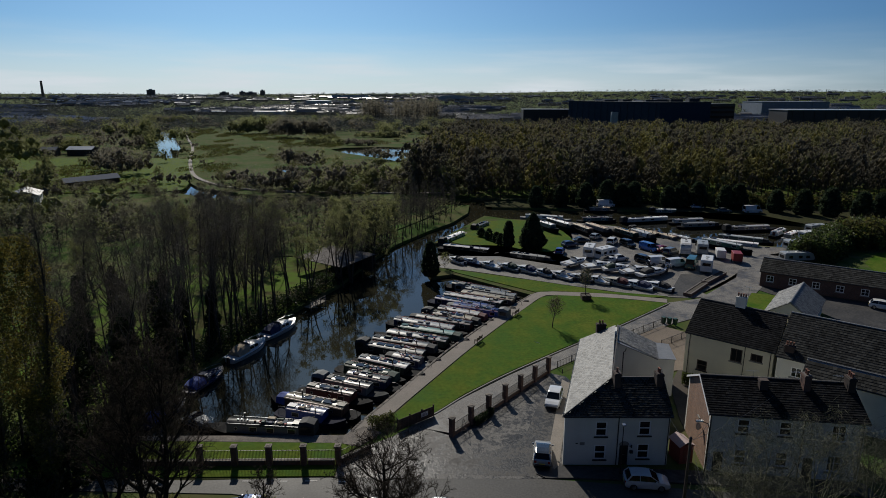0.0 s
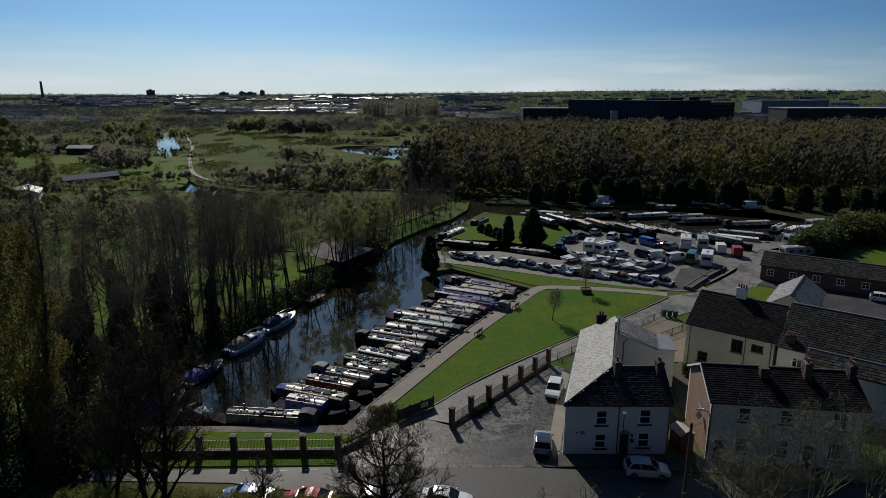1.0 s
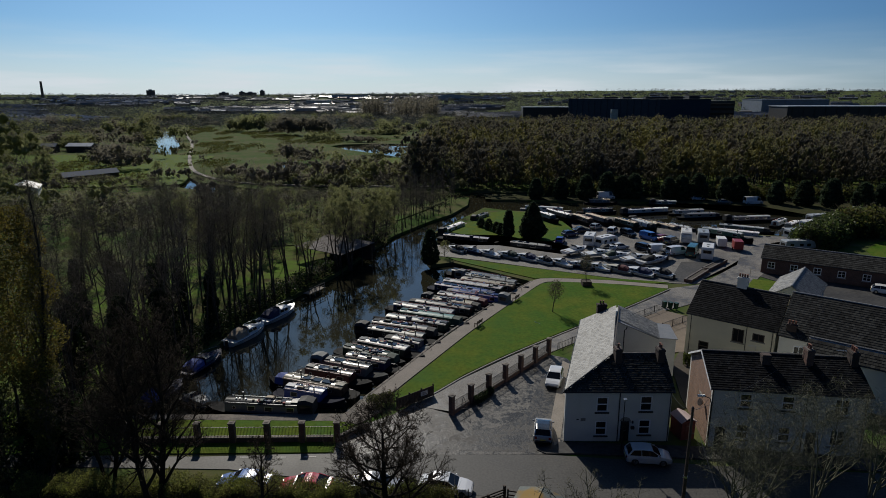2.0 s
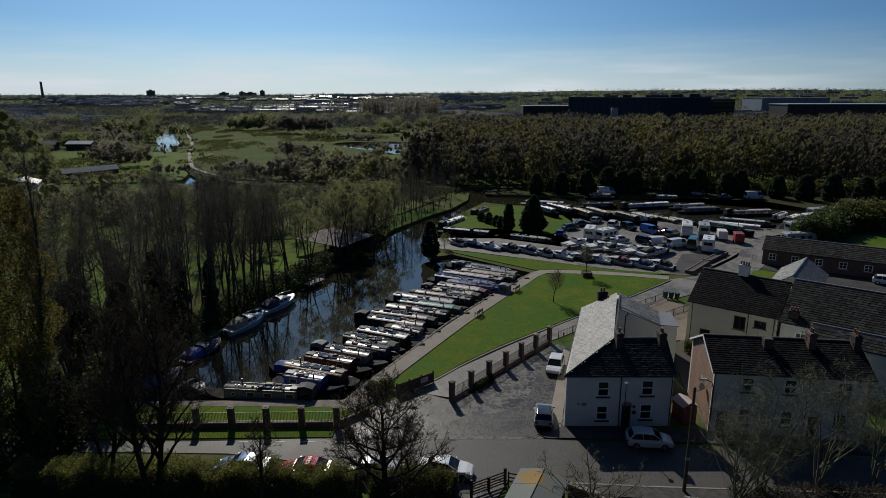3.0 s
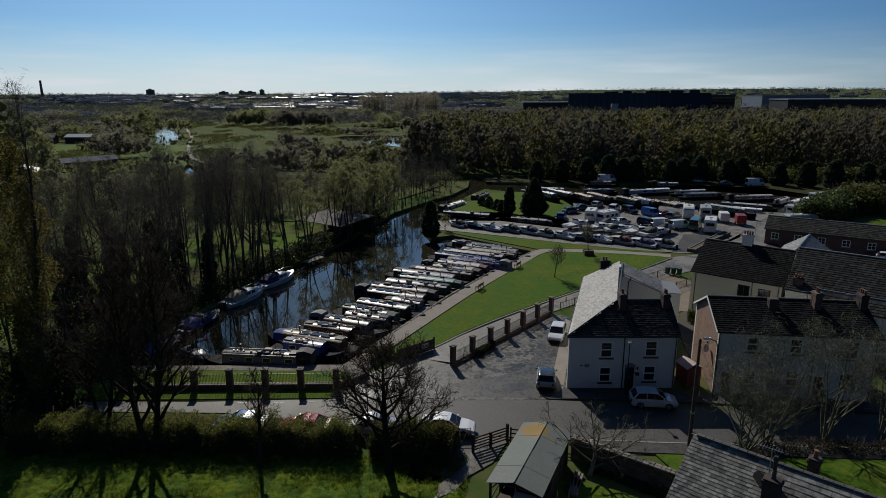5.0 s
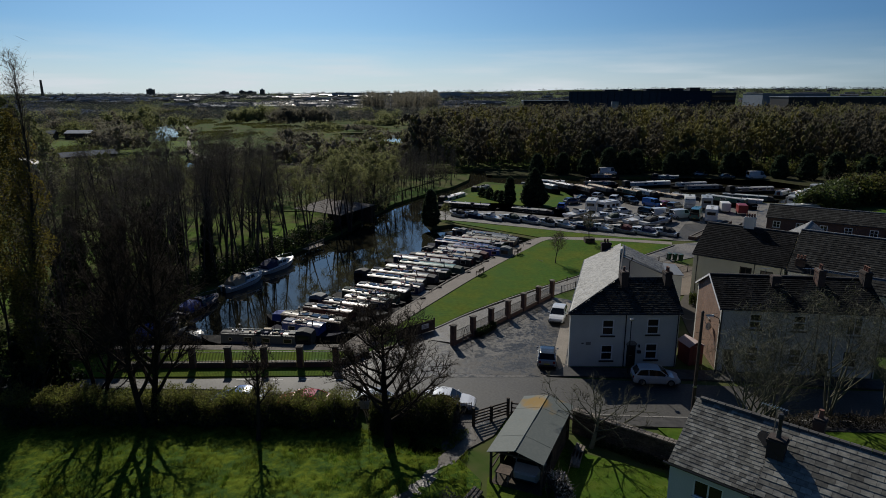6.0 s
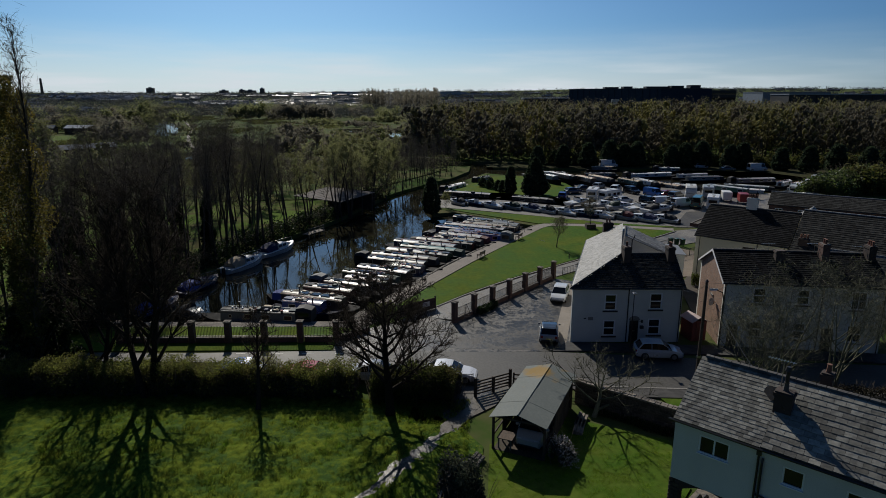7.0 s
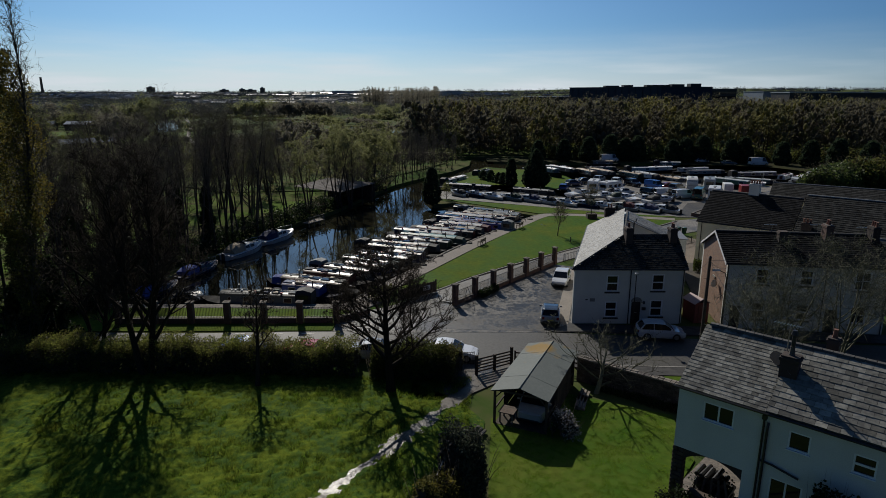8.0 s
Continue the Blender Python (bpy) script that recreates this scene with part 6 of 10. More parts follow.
def car(m, col, kind, label, name="car", group="", roof_col=None):
    """A car standing on its wheels, facing +x."""
    c = thing(name, m, label, "car" if name == "car" else name, group)
    L, W = {"hatch": (3.95, 1.72), "saloon": (4.4, 1.76), "suv": (4.4, 1.84), "coupe": (4.3, 1.78), "van": (4.5, 1.85), "bigvan": (5.4, 2.0)}[kind]
    H = {"hatch": 1.46, "saloon": 1.42, "suv": 1.66, "coupe": 1.32, "van": 1.85, "bigvan": 2.35}[kind]
    belt = {"hatch": 0.93, "saloon": 0.9, "suv": 1.02, "coupe": 0.86, "van": 1.1, "bigvan": 1.25}[kind]
    hl, y = L / 2, W / 2
    nose = {"hatch": 0.78, "saloon": 0.74, "suv": 0.92, "coupe": 0.68, "van": 0.95, "bigvan": 1.05}[kind]
    body = [(-hl, 0.86, 0.34, belt - 0.1), (-hl + 0.12, 0.95, 0.26, belt), (-hl + 0.7, 1.0, 0.22, belt), (0, 1.0, 0.22, belt), (hl - 1.2, 1.0, 0.22, belt - 0.02), (hl - 0.55, 0.97, 0.24, nose + 0.04), (hl - 0.12, 0.88, 0.28, nose - 0.1), (hl, 0.74, 0.36, nose - 0.22)]
    part("body", Geo().loft([[(x, -y * w * 0.93, lo), (x, y * w * 0.93, lo), (x, y * w, lo + 0.16), (x, y * w, hi - 0.2), (x, y * w * 0.93, hi), (x, -y * w * 0.93, hi), (x, -y * w, hi - 0.2), (x, -y * w, lo + 0.16)] for x, w, lo, hi in body]),
         paint(col, 0.22, 0.0, 0.6), c, smooth=False)
    # glasshouse: dark glass under a painted roof
    tail = {"hatch": (-hl + 0.15, -hl + 0.55), "saloon": (-hl + 0.6, -hl + 1.15), "suv": (-hl + 0.1, -hl + 0.4), "coupe": (-hl + 0.35, -hl + 1.2), "van": (-hl + 0.04, -hl + 0.1), "bigvan": (-hl + 0.04, -hl + 0.1)}[kind]
    head = {"hatch": (hl - 1.0, hl - 1.75), "saloon": (hl - 1.2, hl - 2.0), "suv": (hl - 1.05, hl - 1.7), "coupe": (hl - 1.25, hl - 2.1), "van": (hl - 0.75, hl - 1.35), "bigvan": (hl - 0.7, hl - 1.25)}[kind]
    mid = (tail[1] + head[1]) / 2
    prof = [(tail[0], belt - 0.02, 0.9), (tail[1], H - 0.09, 0.75), (mid, H - 0.03, 0.74), (head[1], H - 0.07, 0.75), (head[0], belt - 0.02, 0.9)]
    part("glasshouse", Geo().loft([[(x, -y * w, z) for x, z, w in prof], [(x, y * w, z) for x, z, w in prof]]), M_CARGLASS, c)
    top = [(tail[1] - 0.06, H - 0.085, 0.76), (tail[1] + 0.25, H - 0.04, 0.77), (mid, H, 0.77), (head[1] - 0.2, H - 0.03, 0.77), (head[1] + 0.06, H - 0.075, 0.76)]
    part("roof", Geo().loft([[(x, -y * w, z - 0.04), (x, y * w, z - 0.04), (x, y * w, z - 0.015), (x, y * w * 0.85, z + 0.012), (x, -y * w * 0.85, z + 0.012), (x, -y * w, z - 0.015)] for x, z, w in top]), paint(roof_col or col, 0.22, 0.0, 0.6), c)
    for s in (-1, 1):
        for a, b, r in ((prof[4], prof[3], 0.035), (prof[0], prof[1], 0.07 if kind in ("hatch", "suv") else 0.05), ((mid - 0.1, belt, 0.905), (mid - 0.12, H - 0.05, 0.755), 0.035)):
            part("pillar", Geo().tube([(a[0], s * y * a[2], a[1]), (b[0], s * y * b[2], b[1])], r, 4), paint(col, 0.22, 0.0, 0.6), c)
        if kind in ("van", "bigvan"):
            part("side_panel", Geo().loft([[(tail[0] - 0.01, s * y * 0.92, belt - 0.02), (hl - 2.0, s * y * 0.92, belt - 0.02), (hl - 2.0, s * y * 0.77, H - 0.06), (tail[1] - 0.01, s * y * 0.77, H - 0.06)],
                                           [(tail[0] - 0.01, s * y * 0.88, belt - 0.02), (hl - 2.0, s * y * 0.88, belt - 0.02), (hl - 2.0, s * y * 0.73, H - 0.06), (tail[1] - 0.01, s * y * 0.73, H - 0.06)]]), paint(col, 0.3), c)
    r = 0.33 if kind not in ("suv", "bigvan") else 0.37
    for x in (-hl + 0.75, hl - 0.82):
        for s in (-1, 1):
            wheel(c, x, s * (y - 0.09), r, s)
    for s in (-1, 1):
        part("headlight", Geo().box(hl - 0.2, s * y * 0.62 - 0.17, nose - 0.3, hl - 0.03, s * y * 0.62 + 0.17, nose - 0.14), M_STEEL, c, bevel=0.03)
        part("tail_light", Geo().box(-hl - 0.01, s * y * 0.74 - 0.11, belt - 0.32, -hl + 0.08, s * y * 0.74 + 0.11, belt - 0.08), paint((0.25, 0.01, 0.01), 0.2), c)
        part("door_mirror", Geo().box(head[0] - 0.35, s * (y + 0.08) - 0.1, belt, head[0] - 0.22, s * (y + 0.08) + 0.1, belt + 0.14), paint(col, 0.3), c, bevel=0.03)
    part("number_plate", Geo().box(-hl - 0.02, -0.26, 0.5, -hl + 0.02, 0.26, 0.61), paint((0.6, 0.5, 0.08), 0.5), c)
    part("bumper", Geo().box(-hl - 0.03, -y * 0.8, 0.3, -hl + 0.1, y * 0.8, 0.48), M_BLACK, c, bevel=0.03)
    part("bumper", Geo().box(hl - 0.08, -y * 0.68, 0.28, hl + 0.02, y * 0.68, 0.42), M_BLACK, c, bevel=0.03)
    return c


def caravan(m, L, H, col, label, name="caravan", front=True):
    """A touring caravan or motorhome body with rounded front, facing +x."""
    c = thing(name, m, label, name)
    w = 1.1
    secs = [(-L / 2, 0.5, H - 0.25), (-L / 2 + 0.12, 0.42, H - 0.06), (-L / 2 + 0.5, 0.4, H), (L / 2 - 0.9, 0.4, H), (L / 2 - 0.35, 0.42, H - 0.25), (L / 2, 0.55, H - 1.0)]
    part("body", Geo().loft([[(x, -w, lo), (x, w, lo), (x, w, hi - 0.1), (x, w - 0.1, hi), (x, -w + 0.1, hi), (x, -w, hi - 0.1)] for x, lo, hi in secs]), paint(col, 0.3), c)
    part("stripe", Geo().box(-L / 2 + 0.3, -w - 0.006, 0.9, L / 2 - 0.5, w + 0.006, 1.0), paint(LTGREY, 0.4), c)
    for s in (-1, 1):
        for x in (-L * 0.3, 0.02 * L, L * 0.26):
            part("window", Geo().box(x - 0.4, s * w - 0.015, H - 1.15, x + 0.4, s * w + 0.015, H - 0.6), M_CARGLASS, c)
        for x in ((-L * 0.28, L * 0.3) if name == "motorhome" else (-0.1,)):
            wheel(c, x, s * (w - 0.12), 0.34, s)
    part("end_window", Geo().box(-L / 2 - 0.02, -0.75, H - 1.2, -L / 2 + 0.03, 0.75, H - 0.6), M_CARGLASS, c)
    part("roof_hatch", Geo().box(-0.3, -0.3, H, 0.3, 0.3, H + 0.1), paint(LTGREY, 0.4), c, bevel=0.03)
    part("roof_hatch", Geo().box(-L * 0.3 - 0.2, -0.2, H, -L * 0.3 + 0.2, 0.2, H + 0.08), paint(GREY, 0.4), c, bevel=0.03)
    if name == "caravan":
        part("tow_bar", Geo().tube([(L / 2 - 0.1, -0.5, 0.5), (L / 2 + 0.9, 0, 0.48)], 0.04, 4).tube([(L / 2 - 0.1, 0.5, 0.5), (L / 2 + 0.9, 0, 0.48)], 0.04, 4), M_STEEL, c)
    else:
        part("windscreen", Geo().slab((L / 2 + 0.012, -0.9, 1.3), (L / 2 + 0.012, 0.9, 1.3), (L / 2 - 0.25, 0.85, H - 0.42), (L / 2 - 0.25, -0.85, H - 0.42), 0.03), M_CARGLASS, c)
    return c


SILVER = (0.48, 0.49, 0.50)
car(pose(12.6, 63.6, 0.03, 0, 0, 252), (0.62, 0.63, 0.64), "hatch", "white car parked beside the cottage wall")
car(pose(9.6, 52.6, 0.03, 0, 0, 80), (0.30, 0.31, 0.32), "hatch", "silver hatchback with dark glass roof on the forecourt", roof_col=(0.015, 0.02, 0.03))
# white paint lowered to grey to carry the cottage's shadow
car(pose(18.2, 48.2, 0.03, 0, 0, -6), (0.46, 0.48, 0.50), "hatch", "white hatchback with paint greyed for the cottage shadow")
car(pose(-16.4, 44.3, 0.03, 0, 0, 175), (0.16, 0.24, 0.48), "saloon", "pale blue saloon parked on the road")
car(pose(-11.2, 43.9, 0.03, 0, 0, 176), (0.42, 0.02, 0.03), "coupe", "red coupe parked on the road")
car(pose(-5.4, 43.9, 0.03, 0, 0, -4), (0.35, 0.36, 0.38), "saloon", "grey saloon parked behind the hedge")
car(pose(0.3, 43.9, 0.03, 0, 0, -9), (0.74, 0.75, 0.76), "saloon", "white saloon parked by the gate")
YARD = [(37.0, 125.2, 20, WHITE, "hatch", "white hatchback in the yard"), (41.8, 123.6, -60, BLACKC, "suv", "black off-roader in the yard"), (44.3, 122.4, 10, WHITE, "van", "white panel van in the yard"),
        (47.4, 120.8, 20, WHITE, "van", "white van with blue flash"), (50.3, 120.2, 60, (0.02, 0.10, 0.09), "bigvan", "dark green van in the yard"), (46.0, 134.0, -60, (0.04, 0.14, 0.42), "van", "bright blue van in the yard"),
        (48.9, 133.0, 20, (0.22, 0.01, 0.02), "hatch", "dark red hatchback in the yard"), (49.8, 130.6, 40, GREY, "suv", "dark grey car in the yard"), (39.5, 140.4, 60, WHITE, "suv", "white crossover near the boats"),
        (36.8, 145.4, 50, LTGREY, "hatch", "pale hatchback near the boats"), (42.4, 137.8, -70, BLACKC, "suv", "black off-roader near the boats"), (32.5, 141.4, 10, BLACKC, "saloon", "black saloon by the lawn"),
        (29.0, 137.4, 20, NAVY, "hatch", "dark blue car by the lawn"), (25.6, 131.2, 70, BLUE, "hatch", "blue car by the conifer"), (50.3, 189.0, 5, WHITE, "bigvan", "white van across the basin"),
        (91.4, 179.6, 5, WHITE, "bigvan", "long white van across the basin"), (78.0, 187.0, 0, SILVER, "hatch", "silver car across the basin"), (83.3, 180.6, 0, GREY, "saloon", "grey car across the basin"),
        (72.0, 95.4, -34, WHITE, "hatch", "white car beside the brick hall")]
for x, y, a, col, kd, lb in YARD:
    car(pose(x, y, 0.03, 0, 0, a), col, kd, lb, "van" if "van" in kd else "car", "vehicles in the yard")
caravan(pose(31.5, 128.9, 0.03, 0, 0, 70), 5.2, 2.6, WHITE, "white touring caravan with dark end window")
caravan(pose(34.6, 127.0, 0.03, 0, 0, 35), 5.0, 2.55, WHITE, "white caravan in the boat yard")
caravan(pose(52.3, 117.8, 0.03, 0, 0, 65), 5.4, 2.8, WHITE, "tall white caravan by the slipway")
caravan(pose(53.3, 131.6, 0.03, 0, 0, 250), 5.6, 2.75, (0.66, 0.64, 0.58), "cream motorhome facing the yard", "motorhome")
caravan(pose(57.0, 131.6, 0.03, 0, 0, 70), 5.4, 2.7, LTGREY, "pale grey motorhome in the yard", "motorhome")
caravan(pose(79.8, 134.9, 0.03, 0, 0, 10), 6.0, 2.4, LTGREY, "grey camper beside the hedge", "motorhome")
caravan(pose(88.4, 144.0, 0.03, 0, 0, 15), 6.2, 2.5, WHITE, "white camper beside the hedge", "motorhome")
caravan(pose(94.4, 152.0, 0.03, 0, 0, 15), 6.0, 2.4, LTGREY, "pale camper at the hedge end", "motorhome")
caravan(pose(74.4, 125.4, 0.03, 0, 0, 5), 6.6, 2.0, LTGREY, "low grey trailer tent by the hall", "caravan")
for x, y, a, col, lb in ((59.1, 127.2, 75, WHITE, "white box trailer in the yard"), (61.4, 124.6, 75, (0.25, 0.02, 0.02), "dark red box trailer in the yard")):
    t = thing("box_trailer", pose(x, y, 0.03, 0, 0, a), lb, "trailer")
    part("body", Geo().box(-1.5, -0.9, 0.45, 1.5, 0.9, 2.1), paint(col, 0.4), t, bevel=0.06)
    part("door", Geo().box(-1.53, -0.75, 0.55, -1.5, 0.75, 2.0), paint(col, 0.5), t)
    for s in (-1, 1):
        wheel(t, 0, s * 0.95, 0.3, s)
    part("tow_bar", Geo().tube([(1.5, 0, 0.5), (2.6, 0, 0.5)], 0.04, 4), M_STEEL, t)


# ---- site furniture ----
M_CHALK = surf("worn_road_paint", (0.55, 0.54, 0.5), (0.22, 0.21, 0.2), 0.7, 0, 9, 1.0, 0.9, 0.1)

def pillar(x, y, h, w, group, label):
    p = thing("brick_pillar", pose(x, y, 0, 0, 0, PILLAR_TURN), label, "pillar", group)
    part("shaft", Geo().box(-w / 2, -w / 2, -0.1, w / 2, w / 2, h - 0.18), M_LONGBRICK, p)
    part("cap", Geo().box(-w / 2 - 0.06, -w / 2 - 0.06, h - 0.18, w / 2 + 0.06, w / 2 + 0.06, h - 0.06).loft(
        [[(-w / 2, -w / 2, h - 0.06), (w / 2, -w / 2, h - 0.06), (w / 2, w / 2, h - 0.06), (-w / 2, w / 2, h - 0.06)], [(-0.1, -0.1, h), (0.1, -0.1, h), (0.1, 0.1, h), (-0.1, 0.1, h)]]), M_STONE, p)


def railing(ax, ay, bx, by, wall_h, top, gap, group, label, inset=0.35, posts=0):
    """A run of upright bars between two rails, on a dwarf wall where it has one."""
    L = math.hypot(bx - ax, by - ay)
    r = thing("railing", frame_at(ax, ay, bx, by), label, "railing", group)
    if wall_h:
        part("dwarf_wall", Geo().box(inset, -0.12, -0.1, L - inset, 0.12, wall_h - 0.06), M_LONGBRICK, r)
        part("coping", Geo().box(inset, -0.16, wall_h - 0.06, L - inset, 0.16, wall_h), M_STONE, r)
    part("rail", Geo().box(inset, -0.02, top - 0.08, L - inset, 0.02, top - 0.04), M_IRON, r)
    part("rail", Geo().box(inset, -0.02, wall_h + 0.1, L - inset, 0.02, wall_h + 0.14), M_IRON, r)
    me = mesh_of("bar", Geo().box(-0.012, -0.012, wall_h, 0.012, 0.012, top), M_IRON)
    n = int((L - 2 * inset) / gap)
    for i in range(n + 1):
        part("bar", me, None, r, at=pose(inset + (L - 2 * inset) * i / max(n, 1), 0, 0))
    for i in range(posts):
        x = L * i / max(posts - 1, 1)
        part("post", Geo().box(x - 0.035, -0.035, 0, x + 0.035, 0.035, top + 0.05), M_IRON, r)


PILLAR_TURN = math.degrees(math.atan2(15.0, 12.3))
ROW_A = [(0.9 + 12.3 * i / 6, 56.3 + 15.0 * i / 6) for i in range(7)]
for i, (x, y) in enumerate(ROW_A):
    pillar(x, y, 2.25, 0.46, "pillars along the drive", "square dark brick pillar beside the drive")
for (ax, ay), (bx, by) in zip(ROW_A, ROW_A[1:]):
    railing(ax, ay, bx, by, 0.45, 1.45, 0.14, "railings along the drive", "black iron railing on a low brick wall")
PILLAR_TURN = 0
ROW_B = [(-29.4 + 3.25 * i, 51.0 + 0.06 * i) for i in range(7)]
for x, y in ROW_B:
    pillar(x, y, 2.15, 0.5, "pillars along the road", "square dark brick pillar beside the road")
for (ax, ay), (bx, by) in zip(ROW_B, ROW_B[1:]):
    railing(ax, ay, bx, by, 0.55, 1.6, 0.13, "railings along the road", "black iron railing above a dwarf wall")
railing(-9.9, 51.4, -7.0, 54.2, 0.5, 1.4, 0.14, "railings along the road", "short iron railing at the quay corner")
railing(14.6, 72.6, 25.5, 82.0, 0, 1.0, 0.3, "drive fence", "thin metal fence along the drive", 0.0, 6)
railing(25.5, 82.0, 33.6, 88.4, 0, 1.0, 0.3, "drive fence", "thin metal fence along the drive", 0.0, 5)
railing(30.2, 79.4, 36, 83.6, 0, 1.1, 0.25, "drive fence", "grey mesh fence beside the gravel plot", 0.0, 4)
for x0, x1, y, a in ((-18.2, -17.4, 48.7, 1), (-15.0, -14.1, 48.7, 1), (-12.5, -11.4, 48.75, 2), (-9.6, -8.8, 48.7, 2), (-7.9, -7.1, 50.2, 32)):
    rm_ = thing("road_marking", pose(x0, y, 0.031, 0, 0, a), "worn white painted dash at the road edge", "road marking", "white road dashes", "structure")
    part("paint_strip", Geo().box(0, -0.06, -0.01, x1 - x0, 0.06, 0.004), M_CHALK, rm_)
M_BROWNGRAVEL = surf("brown_gravel", (0.12, 0.092, 0.066), (0.17, 0.135, 0.10), 0.9, 0, 9.0, 0.5, 0.9, 0.5)
M_PATCH = mottled("dark_asphalt", (0.018, 0.0175, 0.017), (0.075, 0.07, 0.064), 0.55, 0.2, 2.6, 0.45, 0.66)
sheet("asphalt_patch", [p[:2] for p in smooth_line([(-0.5, 50.0), (4.5, 49.7), (9.2, 49.7), (10.9, 51.4), (11.3, 55.5), (12.6, 60.5), (14.2, 66.2), (12.2, 66.0), (10.2, 61.6), (8.2, 56.2), (5.2, 53.9), (1.3, 52.6), (-0.5, 50.0)], 5)[:-1]], 0.034, 0.08, M_PATCH, "rough dark asphalt patch on the forecourt", "pavement")
sheet("cottage_bed", [(24.7, 51.6), (25.6, 60), (27.4, 68.0), (30.4, 73), (32.0, 71.6), (29.6, 63), (27.6, 52)], 0.045, 0.1, M_SOIL, "bare brown bed between the cottages", "ground")
sheet("gravel_plot", [(22.6, 73.5), (25.8, 81.6), (33.2, 87.6), (36.2, 84.4), (35.4, 80.5), (34.2, 75.5), (32.2, 72.4), (29.5, 72.0), (25, 69.6)], 0.05, 0.2, M_BROWNGRAVEL, "brown gravel plot behind the cottages", "pavement")
sheet("side_path", [(11.0, 51.3), (15.4, 68.2), (14.6, 69.4), (10.3, 53.4), (10.4, 50.6)], 0.05, 0.1, M_GRAVEL, "narrow gravel strip along the cottage wall", "path")
# asphalt replaces concrete here so the cottages' shade is in the colour
sheet("pavement_1", [(8.6, 49.9), (10.4, 50.6), (11.0, 51.2), (24.4, 50.4), (38, 48.6), (38, 46.6), (24, 48.4), (12, 49.3), (9.4, 49.25)], 0.1, 0.2, M_ASPHALT, "pavement in front of the cottages, darkened for their shade", "pavement")
sheet("pavement_2", [(9.6, 42.6), (16, 42.1), (60, 39.9), (60, 38.6), (16, 40.7), (10, 41.2)], 0.11, 0.2, M_ASPHALT, "dark pavement with kerb", "pavement")
sheet("kerb", [(9.6, 42.75), (16, 42.25), (60, 40.05), (60, 39.9), (16, 42.1), (9.6, 42.6)], 0.13, 0.2, M_CONCRETE, "pale concrete kerb", "kerb")
sheet("verge_1", [(15.9, 40.6), (60, 38.5), (60, 34), (22, 34), (16.6, 38.2)], 0.08, 0.2, M_LAWN, "rough grass verge behind the pavement", "lawn")
sheet("hall_yard", [(56.0, 106.6), (57.8, 107.8), (73.8, 97.0), (90, 86.2), (75, 76), (62, 84), (60.5, 97)], 0.03, 0.1, M_ASPHALT, "dark tarmac yard by the brick hall", "pavement")
# near-black colour stands for the trees' shade on this bank
M_SHADEBANK = surf("shade_bank", (0.03, 0.028, 0.018), (0.05, 0.055, 0.022), 1.0, 0, 0.8, 0.1, 0.9, 0.6, spec=0.02)
sheet("far_bank", [(13, 189.3), (30, 187.3), (60, 184.3), (92, 176.4), (98.3, 163.4), (124, 160), (140, 182), (100, 191), (75, 197), (40, 198.5), (13, 199)], 0.05, 0.25, M_SHADEBANK, "bank beneath the conifers with tree shade in its colour", "ground")
sheet("hall_lawn", [(48.7, 95.6), (54.5, 103.6), (58, 102.2), (52.6, 94.4)], 0.07, 0.2, M_LAWN, "small lawn beside the bungalow", "lawn")
sheet("far_lawn", [(90, 104), (84, 113), (88, 124), (96, 132), (125, 140), (130, 100)], 0.07, 0.2, M_LAWN, "bright lawn beyond the tall hedge", "lawn")
M_WET = mottled("wet_gravel", (0.03, 0.026, 0.021), (0.085, 0.075, 0.063), 0.42, 0.2, 1.6, 0.42, 0.6, 1.0)
M_MUDGRAVEL = surf("muddy_gravel", (0.062, 0.055, 0.046), (0.115, 0.105, 0.09), 0.8, 0, 9.0, 0.7, 0.9, 0.6)
ribbon("track", [(3.6, 42.9), (2.2, 40.2), (-0.3, 35.6), (-2.7, 32.2), (-5.4, 28.2), (-8.5, 23.5), (-14, 16)], 1.25, 0.05, 0.1, M_WET, "wet stony track through the grass", "path", ragged=0.9)
sheet("gateway", [(0.6, 43.6), (5.2, 42.9), (3.6, 39.6), (1.4, 37.6), (-0.2, 37.8), (-0.3, 40.5)], 0.042, 0.1, M_MUDGRAVEL, "muddy gravel gateway", "path")

# kerbs round the lawn
ribbon("lawn_kerb", [(-4.9, 57.6), (-1.3, 60.45), (2.6, 65.15), (8.0, 70.75), (16.5, 78.5), (26.8, 87.5), (37.9, 97.9)], 0.16, 0.12, 0.2, M_CONCRETE, "low concrete kerb along the lawn", "kerb")

# quay edge stones
for i in range(46):
    t = i / 46
    line = [(-10.0, 56.5), (-8.8, 59.4), (-4.5, 68.1), (0.4, 78.3), (4.6, 85.6), (10.6, 95.5), (15.3, 102.6)]
    f = t * 6
    k = int(f)
    a, b = Vector(line[k]), Vector(line[k + 1])
    p = a.lerp(b, f - k)
    d = (b - a)
    if i == 0:
        edge = thing("quay_edge", pose(0, 0, 0), "worn stone edging along the quay", "quay", "", "structure")
    ob = part("stone", Geo().box(0, -0.3, -0.35, d.length / (46 / 6) - 0.03, 0.05, 0.07), M_STONE, edge, bevel=0.03)
    ob.matrix_local = pose(p.x, p.y, 0, 0, 0, math.degrees(math.atan2(d.y, d.x)))

